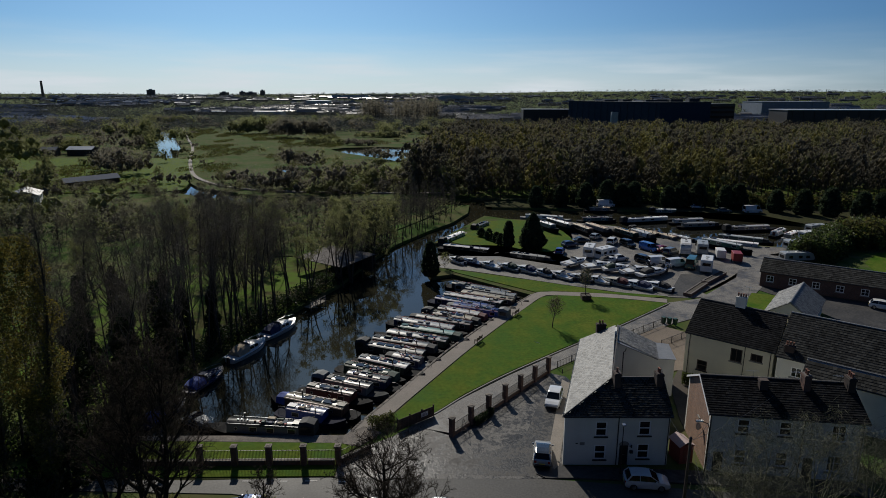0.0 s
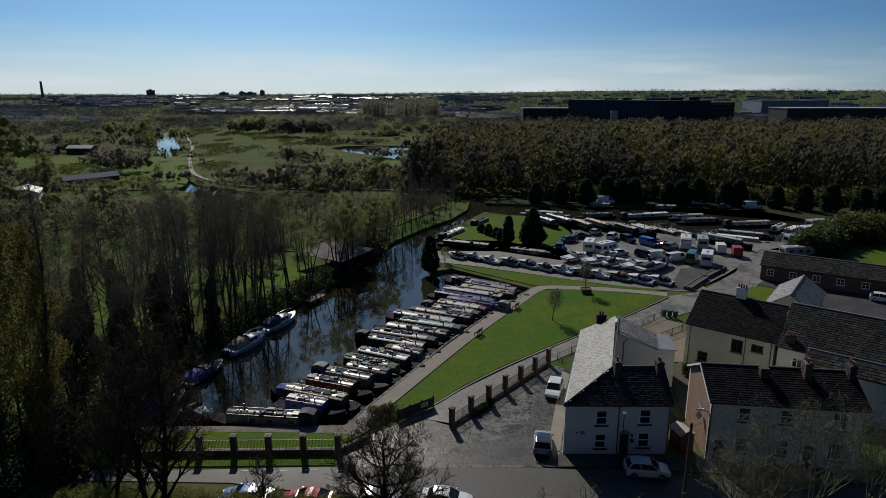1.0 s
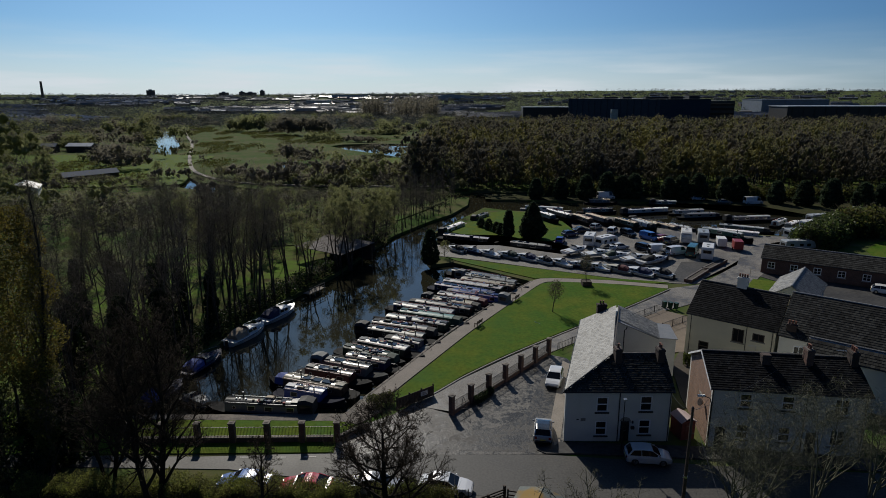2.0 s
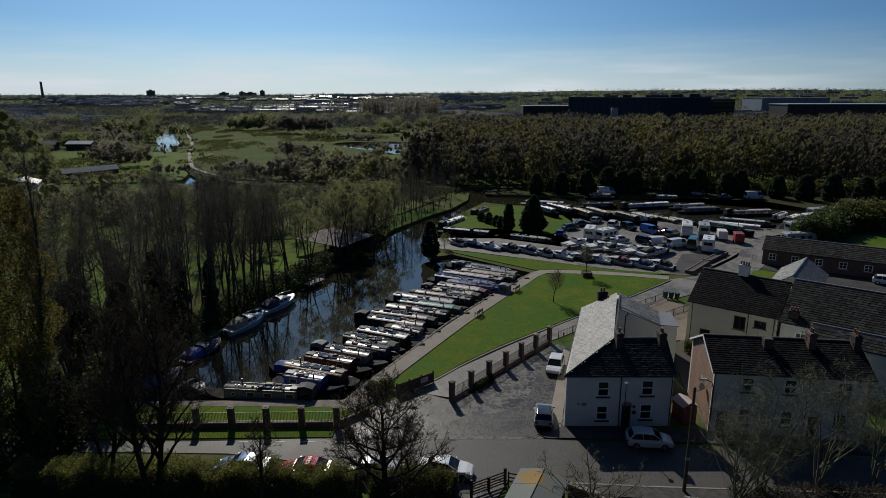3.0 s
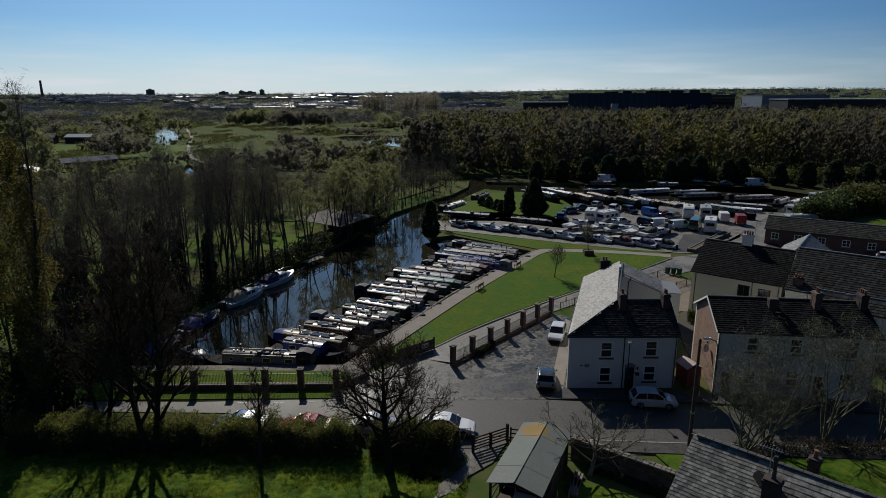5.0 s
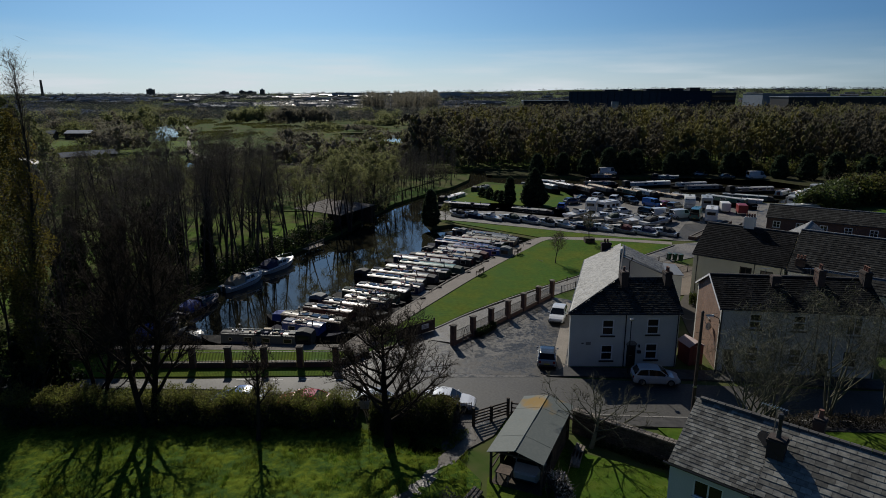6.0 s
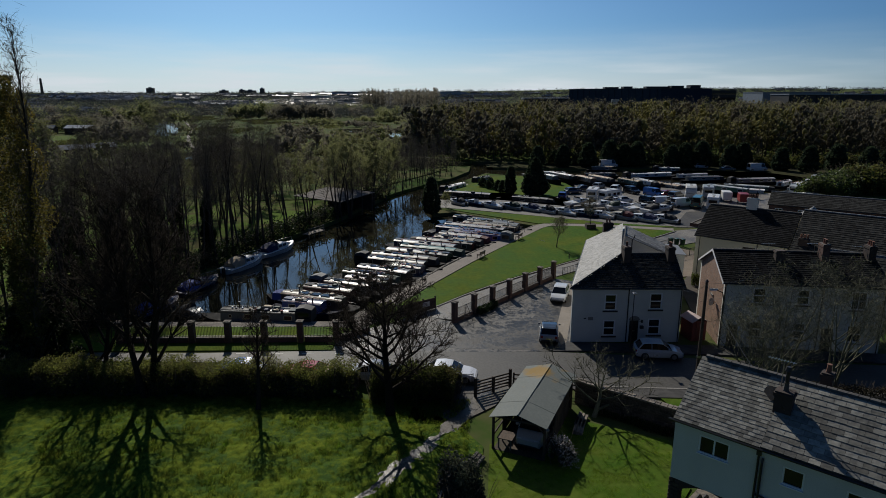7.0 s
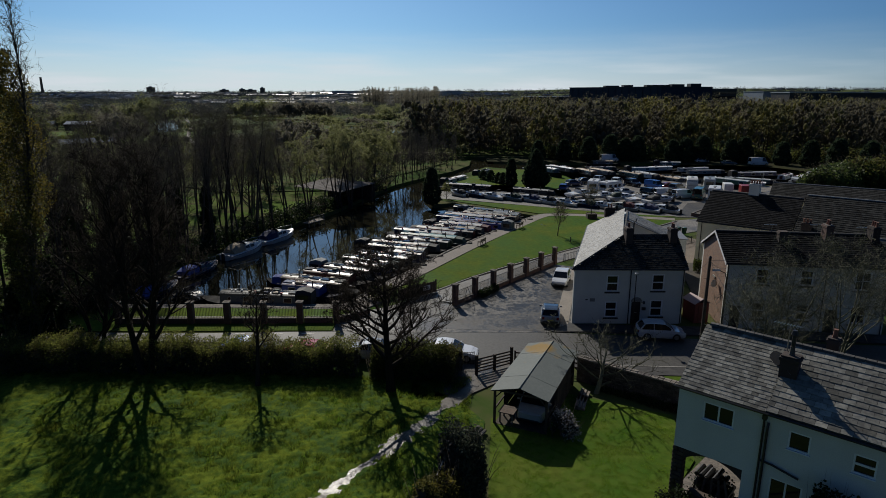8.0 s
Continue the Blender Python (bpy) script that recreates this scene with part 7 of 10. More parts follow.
# timber screen with a sign beside the drive mouth
sc = thing("timber_screen", frame_at(-4.7, 57.4, -1.0, 60.4), "dark stained timber screen with a small white sign", "fence")
for i in range(24):
    part("board", Geo().box(i * 0.198, -0.02, 0.08, i * 0.198 + 0.18, 0.02, 1.25), M_WOODDARK, sc)
for x in (0, 1.58, 3.16, 4.74):
    part("post", Geo().box(x - 0.06, 0.02, 0, x + 0.06, 0.14, 1.4), M_WOODDARK, sc)
sg = part("sign", Geo().box(3.0, -0.05, 0.5, 3.9, -0.022, 1.0), paint(WHITE, 0.5), sc)
for k in range(3):
    part("text_bar", Geo().box(3.1, -0.056, 0.6 + k * 0.12, 3.8 - 0.1 * k, -0.051, 0.65 + k * 0.12), M_BLACK, sg)


def bench(m):
    b = thing("bench", m, "weathered wooden bench facing the boats", "bench", "benches on the quay")
    for k in range(3):
        part("seat_slat", Geo().box(-0.75, -0.22 + k * 0.15, 0.43, 0.75, -0.1 + k * 0.15, 0.46), M_WOODDARK, b)
    for k in range(3):
        part("back_slat", Geo().box(-0.75, 0.24 + k * 0.03, 0.55 + k * 0.14, 0.75, 0.27 + k * 0.03, 0.66 + k * 0.14), M_WOODDARK, b)
    for x in (-0.7, 0.7):
        part("bench_leg", Geo().box(x - 0.04, -0.24, 0, x + 0.04, -0.17, 0.6).box(x - 0.04, 0.2, 0, x + 0.04, 0.27, 0.95).box(x - 0.04, -0.24, 0.58, x + 0.04, 0.25, 0.64), M_WOODDARK, b)
    return b


b1 = bench(pose(4.9, 80.9, 0.09, 0, 0, -120))
copy_thing(b1, pose(11.4, 91.9, 0.09, 0, 0, -120))

# planter seat round the little tree
pl = thing("planter", pose(24.3, 99.9, 0.09), "square dark timber tree planter", "planter")
for k in range(4):
    for lv in range(4):
        part("board", Geo().box(-0.75, -0.78, 0.02 + lv * 0.2, 0.75, -0.72, 0.2 + lv * 0.2), M_WOODDARK, pl, at=pose(0, 0, 0, 0, 0, 90 * k))
part("soil", Geo().box(-0.7, -0.7, 0.0, 0.7, 0.7, 0.7), M_SOIL, pl)

# frame stand by the first pillar
st = thing("sign_stand", pose(2.1, 56.9, 0.03, 0, 0, 20), "bare metal sign stand leaning on three legs", "stand")
for p, q in (((-0.5, -0.4, 0), (0, 0, 1.7)), ((0.5, -0.4, 0), (0, 0, 1.7)), ((0, 0.7, 0), (0, 0, 1.7)), ((-0.35, -0.28, 0.5), (0.35, -0.28, 0.5)), ((0, 0.45, 0.6), (0.3, -0.25, 0.55))):
    part("bar", Geo().tube([p, q], 0.025, 5), M_WOODGREY, st)

# wheelie bins
for i in range(3):
    b = thing("wheelie_bin", pose(33.7 + i * 0.75, 88.6 - i * 0.35, 0.05, 0, 0, 20), "dark green plastic wheelie bin", "bin", "bins by the fence")
    part("body", Geo().loft([[(-0.24 * s, -0.28 * s, z), (0.24 * s, -0.28 * s, z), (0.24 * s, 0.28 * s, z), (-0.24 * s, 0.28 * s, z)] for s, z in ((0.8, 0.05), (1.05, 0.95))]), paint((0.012, 0.05, 0.025), 0.45), b)
    part("lid", Geo().box(-0.27, -0.32, 0.95, 0.27, 0.33, 1.04), paint((0.012, 0.05, 0.025), 0.4), b, bevel=0.02)
    for s in (-1, 1):
        part("wheel", Geo().tube([(s * 0.2, 0.28, 0.1), (s * 0.26, 0.28, 0.1)], 0.1, 8), M_TYRE, b)

# small garden shed between the cottages
sh = thing("garden_shed", pose(22.9, 52.6, 0, 0, 0, 12), "small dark red garden shed with pale felt roof", "shed")
part("wall", Geo().box(-0.7, -0.9, 0, 0.7, 0.9, 1.9), paint((0.16, 0.03, 0.025), 0.7), sh)
part("roof", Geo().slab((-0.85, -1.0, 1.85), (0.0, -1.0, 2.3), (0.0, 1.0, 2.3), (-0.85, 1.0, 1.85), 0.06).slab((0.0, -1.0, 2.3), (0.85, -1.0, 1.85), (0.85, 1.0, 1.85), (0.0, 1.0, 2.3), 0.06), paint((0.42, 0.33, 0.32), 0.8), sh)
part("door", Geo().box(-0.35, -0.93, 0.1, 0.35, -0.9, 1.75), paint((0.12, 0.025, 0.02), 0.7), sh)

# slipway walls
for ax, ay, bx, by in ((42.8, 101.2, 48.5, 107.8), (48.8, 108.4, 55.0, 114.8)):
    w = thing("slipway_wall", frame_at(ax, ay, bx, by), "low double brick planter wall by the slipway", "wall", "slipway walls", "structure")
    L = math.hypot(bx - ax, by - ay)
    part("brickwork", Geo().box(0, 0, 0, L, 0.25, 0.6).box(0, 1.1, 0, L, 1.35, 0.6).box(0, 0.25, 0, 0.25, 1.1, 0.6).box(L - 0.25, 0.25, 0, L, 1.1, 0.6), M_LONGBRICK, w)
    part("soil", Geo().box(0.25, 0.25, 0, L - 0.25, 1.1, 0.5), M_SOIL, w)
part_c = thing("traffic_cone", pose(40.6, 104.6, 0.03), "orange traffic cone by the slipway", "cone")
part("cone", Geo().box(-0.2, -0.2, 0, 0.2, 0.2, 0.04).tube([(0, 0, 0.04), (0, 0, 0.75)], [0.15, 0.03], 10), paint((0.6, 0.12, 0.02), 0.5), part_c)

# utility pole with wires
up = thing("utility_pole", pose(18.8, 41.6, 0), "tall dark timber utility pole with lamp bracket", "pole")
part("pole", Geo().tube([(0, 0, -0.3), (0, 0, 8.8)], [0.15, 0.1], 9), M_WOODDARK, up)
part("cap", Geo().tube([(0, 0, 8.8), (0, 0, 8.95)], [0.13, 0.04], 8), M_IRON, up)
part("collar", Geo().tube([(0, 0, 2.9), (0, 0, 3.05)], [0.16, 0.16], 9).tube([(0, 0, 2.97), (-0.25, -0.1, 2.97)], 0.03, 5), M_STEEL, up)
for k in range(8):
    part("step_bolt", Geo().tube([(0.1 * (-1) ** k, 0, 3.4 + k * 0.55), (0.32 * (-1) ** k, 0, 3.42 + k * 0.55)], 0.012, 4), M_IRON, up)


def wire(a, b, sag, label):
    a, b = Vector(a), Vector(b)
    pts = [a.lerp(b, i / 12) - Vector((0, 0, sag * 4 * (i / 12) * (1 - i / 12))) for i in range(13)]
    tagged(part("overhead_wire", Geo().tube(pts, 0.012, 4), M_BLACK), label, "wire", "wires from the pole")


wire((18.8, 41.6, 8.6), (24.5, 50.4, 5.7), 0.4, "thin black wire from pole to terrace")
wire((18.8, 41.6, 8.6), (21.0, 51.3, 5.1), 0.4, "thin black wire from pole to white cottage")
wire((18.8, 41.6, 8.6), (15.4, 24.6, 7.9), 0.5, "thin black wire from pole to near cottage")
wire((18.8, 41.6, 8.6), (31.0, 52.0, 7.2), 0.4, "thin black wire from pole to terrace roof")
lm = thing("street_lamp", pose(24.15, 50.0, 0), "grey bracket street lamp at the terrace corner", "lamp")
part("column", Geo().tube([(0, 0, 0), (0, 0, 4.6), (-0.15, 0, 5.2), (-0.7, -0.1, 5.45)], [0.06, 0.05, 0.04, 0.04], 7), M_IRON, lm)
part("lamp_head", Geo().loft([[(x, -w, 5.42), (x, w, 5.42), (x, w * 0.7, 5.56), (x, -w * 0.7, 5.56)] for x, w in ((-0.65, 0.12), (-1.3, 0.14))]), M_STEEL, lm)
cl = thing("street_lamp", pose(16.35, 49.9, 0.1), "slim grey street lamp before the white cottages", "lamp")
part("column", Geo().tube([(0, 0, 0), (0, 0, 1.2), (0, 0, 1.25), (0, 0, 5.0)], [0.07, 0.07, 0.045, 0.04], 8), M_IRON, cl)
part("lamp_head", Geo().box(-0.16, -0.3, 5.0, 0.16, 0.12, 5.14), M_STEEL, cl, bevel=0.04)

# open timber carport with sheet roof
CP = pose(4.5, 33.4, 0, 0, 0, 65.8)
cp = thing("carport", CP, "open timber carport with mossy grey-green sheet roof", "carport")
M_SHEET = surf("mossy_sheet", (0.098, 0.115, 0.106), (0.13, 0.146, 0.135), 0.8, 0, 6, 0.5, 0.8, 0.1)
n_, l_ = M_SHEET.node_tree.nodes, M_SHEET.node_tree.links
moss_tc, moss_map, moss_n, moss_r, moss_mix = n_.new("ShaderNodeTexCoord"), n_.new("ShaderNodeMapping"), n_.new("ShaderNodeTexNoise"), n_.new("ShaderNodeValToRGB"), n_.new("ShaderNodeMixRGB")
moss_n.inputs["Scale"].default_value, moss_n.inputs["Detail"].default_value = 0.55, 5
moss_map.inputs["Location"].default_value = (2.6, 0.6, 0)
moss_r.color_ramp.elements[0].position, moss_r.color_ramp.elements[1].position = 0.86, 1.0
l_.new(moss_tc.outputs["Object"], moss_map.inputs["Vector"])
l_.new(moss_map.outputs["Vector"], moss_n.inputs["Vector"])
moss_sep, moss_add = n_.new("ShaderNodeSeparateXYZ"), n_.new("ShaderNodeMath")
moss_add.operation = "MULTIPLY_ADD"
moss_add.inputs[1].default_value = 0.055
l_.new(moss_tc.outputs["Object"], moss_sep.inputs["Vector"])
l_.new(moss_sep.outputs["X"], moss_add.inputs[0])
l_.new(moss_n.outputs["Fac"], moss_add.inputs[2])
l_.new(moss_add.outputs[0], moss_r.inputs["Fac"])
l_.new(moss_r.outputs["Color"], moss_mix.inputs["Fac"])
l_.new(n_["Principled BSDF"].inputs["Base Color"].links[0].from_socket, moss_mix.inputs["Color1"])
moss_mix.inputs["Color2"].default_value = (0.21, 0.125, 0.016, 1)
l_.new(moss_mix.outputs["Color"], n_["Principled BSDF"].inputs["Base Color"])
HW, EV, RG, CL = 1.85, 2.36, 2.86, 7.6
rfc = part("roof", Geo().slab((-0.3, HW - 0.06, EV), (-0.3, 0, RG), (CL, 0, RG), (CL, HW - 0.06, EV), 0.05).slab((-0.3, 0, RG), (-0.3, 0.06 - HW, EV), (CL, 0.06 - HW, EV), (CL, 0, RG), 0.05), M_WOODDARK, cp)
for k in range(4):
    for s in (1, -1):
        a, b = -0.34 + k * 2.0, -0.34 + (k + 1) * 2.0 + 0.06
        z = 0.012 * (k % 2)
        q = [(a, s * HW, EV + 0.012 + z), (a, 0, RG + 0.02 + z), (b, 0, RG + 0.02 + z), (b, s * HW, EV + 0.012 + z)]
        part("roof_sheet", Geo().slab(*(q if s > 0 else [q[1], q[0], q[3], q[2]]), 0.02), M_SHEET, rfc)
part("ridge_cap", Geo().tube([(-0.36, 0, RG + 0.03), (7.74, 0, RG + 0.03)], 0.05, 6), M_SHEET, rfc)
# soil-dark floor stands for the shade under the roof
part("earth_floor", Geo().box(-0.1, -1.62, -0.02, 7.3, 1.62, 0.06), M_SOIL, cp)
# back boards added to keep the inside dark
for k in range(13):
    part("board", Geo().box(7.22, -1.62 + k * 0.25, 0.05, 7.25, -1.62 + k * 0.25 + 0.235, 2.25), M_WOODDARK, cp)
for x in (0, 2.4, 4.8, 7.2):
    for s in (1, -1):
        part("post", Geo().box(x - 0.07, s * 1.65 - 0.07, 0, x + 0.07, s * 1.65 + 0.07, 2.4), M_WOODDARK, cp)
        part("brace", Geo().tube([(x, s * 1.65, 1.75), (x, s * 1.05, 2.45)], 0.045, 4), M_WOODDARK, cp)
    part("tie_beam", Geo().box(x - 0.05, -1.7, 2.26, x + 0.05, 1.7, 2.38), M_WOODDARK, cp)
for s in (1, -1):
    part("rail", Geo().box(0, s * 1.65 - 0.04, 0.95, 7.0, s * 1.65 + 0.04, 1.07), M_WOODDARK, cp)
    # side boards added and raised to darken the inside too
    for k in range(20 if s > 0 else 17):
        part("board", Geo().box(1.9 + k * 0.26, s * 1.68 - 0.015, 0.05, 1.9 + k * 0.26 + 0.235, s * 1.68 + 0.015, 2.2 if k > 2 else 1.3), M_WOODDARK, cp)
# the van's white is lowered for the shade it stands in
car(CP @ pose(2.75, -0.45, 0.06, 0, 0, 180), (0.40, 0.40, 0.38), "van", "old white camper van under the carport, greyed for shade", "van")
ob = thing("garden_table", CP @ pose(0.6, 0.95, 0.06), "small weathered garden table in the carport", "table")
part("tabletop", Geo().box(-0.5, -0.5, 0.68, 0.5, 0.5, 0.73), M_WOODDARK, ob)
for x in (-0.4, 0.4):
    for y in (-0.4, 0.4):
        part("table_leg", Geo().box(x - 0.04, y - 0.04, 0, x + 0.04, y + 0.04, 0.68), M_WOODGREY, ob)
for k, (x, y, a) in enumerate([(9.2, 36.4, 70), (9.5, 37.2, 66), (1.9, 32.2, 60)]):
    lg = thing("timber_stack", pose(x, y, 0.04, 0, 0, a), "grey weathered sleepers leaning in a stack", "timber", "old timbers by the carport")
    for j in range(3):
        part("sleeper", Geo().box(-0.9, -0.1 + j * 0.22, 0.0, 0.9, 0.1 + j * 0.22, 0.16 + 0.07 * j), M_WOODGREY, lg, bevel=0.015)

# five-bar gate with fence, and the pedestrian barrier
gt = thing("field_gate", frame_at(2.2, 40.9, 5.0, 42.5), "dark timber five-bar gate with square posts", "gate")
for k in range(5):
    part("rail", Geo().box(0.1, -0.03, 0.2 + k * 0.24, 3.1, 0.03, 0.31 + k * 0.24), M_WOODDARK, gt)
for x in (0, 1.6, 3.15):
    part("post", Geo().box(x - 0.09, -0.09, -0.1, x + 0.09, 0.09, 1.55 if x != 1.6 else 1.3), M_WOODDARK, gt)
fn = thing("rail_fence", frame_at(5.2, 42.4, 10.2, 41.2), "dark post and rail fence by the carport", "fence")
for k in range(3):
    part("rail", Geo().box(0, -0.02, 0.35 + k * 0.36, 5.1, 0.02, 0.46 + k * 0.36), M_WOODDARK, fn)
for k in range(4):
    part("post", Geo().box(k * 1.7 - 0.06, -0.06, -0.1, k * 1.7 + 0.06, 0.06, 1.3), M_WOODDARK, fn)
railing(-0.4, 42.75, 2.1, 42.65, 0, 1.05, 0.12, "barrier", "pale galvanised pedestrian barrier", 0.0, 2)
lf = thing("rail_fence", frame_at(-31, 43.0, -19.5, 43.2), "grey post and rail fence along the paddock", "fence")
for k in range(2):
    part("rail", Geo().box(0, -0.02, 0.5 + k * 0.45, 11.5, 0.02, 0.6 + k * 0.45), M_WOODGREY, lf)
for k in range(7):
    part("post", Geo().box(k * 1.9 - 0.06, -0.06, -0.1, k * 1.9 + 0.06, 0.06, 1.25), M_WOODGREY, lf)

# garden stone wall
# wall face coloured dark for shade; the lit coping keeps paler stone
M_SHADERUBBLE = surf("shade_dark_rubble", (0.075, 0.06, 0.05), (0.035, 0.03, 0.026), 0.95, 0, 7.0, 1.0, 0.9, 0.5, rnd=0.4)
gw = thing("garden_wall", frame_at(9.4, 40.1, 15.8, 35.3), "tall old rubble stone garden wall with shade-coloured face", "wall")
GL = math.hypot(6.4, 4.8)
part("core", Geo().box(0, 0.05, -0.1, GL, 0.4, 1.68), M_SOIL, gw)
rs = random.Random(31)
for row in range(8):
    x = -rs.uniform(0, 0.3)
    while x < GL - 0.15:
        w = rs.uniform(0.28, 0.6)
        a, b = max(x, 0), min(x + w - 0.02, GL)
        if b - a > 0.1:
            part("stone", Geo().box(a, rs.uniform(-0.03, 0.02), row * 0.212, b, 0.06, row * 0.212 + 0.195), M_SHADERUBBLE, gw, bevel=0.025)
        x += w
x = 0
while x < GL:
    w = rs.uniform(0.3, 0.5)
    for y0, y1 in ((-0.06, 0.2), (0.215, 0.5)):
        part("coping_stone", Geo().box(x, y0, 1.7, min(x + w - 0.02, GL), y1, 1.8 + rs.uniform(0, 0.03)), M_STONE, gw, bevel=0.02)
    x += w
gf = thing("rail_fence", frame_at(-0.9, 25.4, 0.2, 29.6), "dark leaning garden fence", "fence")
for k in range(18):
    part("board", Geo().box(k * 0.24, -0.02, 0.05, k * 0.24 + 0.2, 0.02, 1.2), M_WOODDARK, gf)
part("top_rail", Geo().box(-0.05, -0.05, 1.2, 4.35, 0.05, 1.25), M_CONCRETE, gf)
for k in range(3):
    part("post", Geo().box(k * 2.1 - 0.05, 0.02, -0.1, k * 2.1 + 0.05, 0.12, 1.3), M_WOODDARK, gf)

# pots, trough and clutter under the arch
for k, (x, y, r, h) in enumerate([(1.0, -0.9, 0.28, 0.5), (1.7, -1.2, 0.22, 0.4), (2.4, -0.8, 0.3, 0.55), (0.3, -1.5, 0.2, 0.35), (2.9, -1.4, 0.24, 0.45), (1.3, 0.9, 0.3, 0.6), (2.3, 1.1, 0.28, 0.55)]):
    p = thing("plant_pot", NH @ pose(x, y, 0.04), "dark plant pot with winter shrubs by the arch", "plant pot", "pots by the arch")
    part("pot", Geo().tube([(0, 0, 0), (0, 0, h), (0, 0, h + 0.04)], [r * 0.7, r, r * 1.08], 12), paint(rs.choice((GREY, BLACKC, BROWN)), 0.7), p)
    rg = np.random.default_rng(k)
    c = rg.normal(0, 1, (260, 3)) * (r * 0.8, r * 0.8, 0.22) + (0, 0, h + 0.45)
    v, f = leaf_cloud(rg, c, 0.09)
    part("leaves", tri_mesh("leaves", v, f, M_IVY), None, p)
tr = thing("planter", NH @ pose(1.9, -0.2, 0.04), "long dark timber trough stacked under the arch", "planter")
for k in range(5):
    part("board", Geo().box(-0.8, -0.25, k * 0.2, 0.8, 0.25, k * 0.2 + 0.18), M_WOODDARK, tr)
sheet("undercroft_paving", [(11.9, 27.4), (15.0, 24.5), (18.5, 28.5), (15.6, 31.2)], 0.06, 0.2, M_STONE, "worn block paving behind the arch", "pavement")

rl = random.Random(77)
lp = thing("log_pile", NH @ pose(1.0, 0.55, 0.05), "heap of dark split logs and boards under the arch", "log pile")
for row in range(7):
    for k in range(7 - row // 2):
        x, z = 0.12 + k * 0.27 + 0.13 * (row % 2) + rl.uniform(-0.05, 0.05), 0.13 + row * 0.22
        # logs in black, added as dark clutter to fill the arch
        part("log", Geo().tube([(x, rl.uniform(0, 0.15), z), (x + rl.uniform(-0.06, 0.06), rl.uniform(1.0, 1.35), z + rl.uniform(-0.04, 0.04))], 0.125, 7), M_BLACK, lp)
for k in range(5):
    part("board", Geo().box(-0.1, -0.12 - k * 0.05, 0.0, 0.0, -0.08 - k * 0.05, 1.5 + 0.1 * k), M_WOODDARK, lp, at=pose(0.5 * k, 0, 0, 0, 12 - 6 * k, 0))
lb_ = thing("garden_bench", NH @ pose(0.2, -2.1, 0.04, 0, 0, 25), "pale slatted garden bench by the arch", "bench")
for k in range(6):
    part("seat_slat", Geo().box(-0.6, -0.3 + k * 0.1, 0.42, 0.6, -0.23 + k * 0.1, 0.45), M_WOODGREY, lb_)
for x in (-0.5, 0.5):
    part("bench_leg", Geo().box(x - 0.04, -0.28, 0, x + 0.04, 0.28, 0.42), M_WOODGREY, lb_)
for k, (x, y, z) in enumerate([(1.2, 0.5, 0.9), (2.1, 0.7, 1.1), (2.7, 0.4, 0.8), (1.6, 1.4, 1.3)]):
    bg = thing("log_basket", NH @ pose(x, y, 0.05, 0, 0, 30 * k), "dark wicker log basket stacked under the arch", "basket", "baskets under the arch")
    part("basket", Geo().tube([(0, 0, 0), (0, 0, z * 0.6), (0, 0, z * 0.62)], [0.3, 0.38, 0.3], 12), M_WOODDARK, bg)
    part("log", Geo().tube([(-0.3, 0, z * 0.66), (0.35, 0.1, z * 0.72)], 0.09, 7), M_BARK, bg)
    part("log", Geo().tube([(0, -0.3, z * 0.7), (0.1, 0.32, z * 0.68)], 0.08, 7), M_WOODGREY, bg)

# boat-shed roof among the trees by the canal
bs = thing("boat_shed", frame_at(-29.0, 116.6, -19.0, 109.6), "open canal shed with pale flat sheet roof", "shed")
part("roof", Geo().slab((-0.2, -0.2, 2.9), (12.4, -0.2, 2.9), (12.4, 9.2, 3.5), (-0.2, 9.2, 3.5), 0.1), surf("dull_sheet", (0.17, 0.155, 0.145), (0.11, 0.10, 0.095), 0.9, 0, 5, 0.6, 0.9, 0.1, spec=0.1), bs)
for k in range(11):
    a = 2.9 + (k * 0.82) * 0.6 / 9.4
    part("roof_seam", Geo().box(k * 1.2, -0.2, 2.93, k * 1.2 + 0.05, 9.1, 2.97, Matrix.Rotation(math.atan2(0.6, 9.4), 4, "X") @ Matrix.Translation((0, 0.19, 0.0))), M_WOODGREY, bs)
for x in (0, 4, 8, 12):
    for y in (0.1, 8.8):
        part("post", Geo().box(x - 0.08, y - 0.08, -0.1, x + 0.08, y + 0.08, 2.9 + y * 0.06), M_WOODDARK, bs)
part("back_wall", Geo().box(0, 8.6, 0, 12, 8.7, 3.3), M_WOODDARK, bs)
# little landing stage
jt = thing("jetty", pose(-22.6, 95.5, 0, 0, 0, 64), "small timber landing stage with rail", "jetty")
for k in range(14):
    part("plank", Geo().box(k * 0.3, -0.9, -0.05, k * 0.3 + 0.27, 0.5, 0.02), M_WOODGREY, jt)
for k in range(4):
    part("post", Geo().box(k * 1.3, -0.9, -1.4, k * 1.3 + 0.1, -0.8, 1.0), M_WOODGREY, jt)
part("rail", Geo().box(0, -0.87, 0.85, 4.1, -0.82, 0.93).box(0, -0.87, 0.45, 4.1, -0.82, 0.52), M_WOODGREY, jt)


# ---- trees and hedges: placing ----
ALDERS = [Copies(plant("alder_tree", bare_tree(300 + i, 17.0, 0.15 + 0.02 * (i % 3), 0.36 + 0.04 * (i % 3), 20, 3.5, 0.55, 1.3, 1 + (i == 4), leaf=(0, 0, 300, 0, 0, 400)[i], leaf_size=0.06, dense=0.57, fine=1050),
                       "tall bare canal-side alder with fine twigs", "tree", "alders by the canal")) for i in range(6)]
rt = random.Random(77)


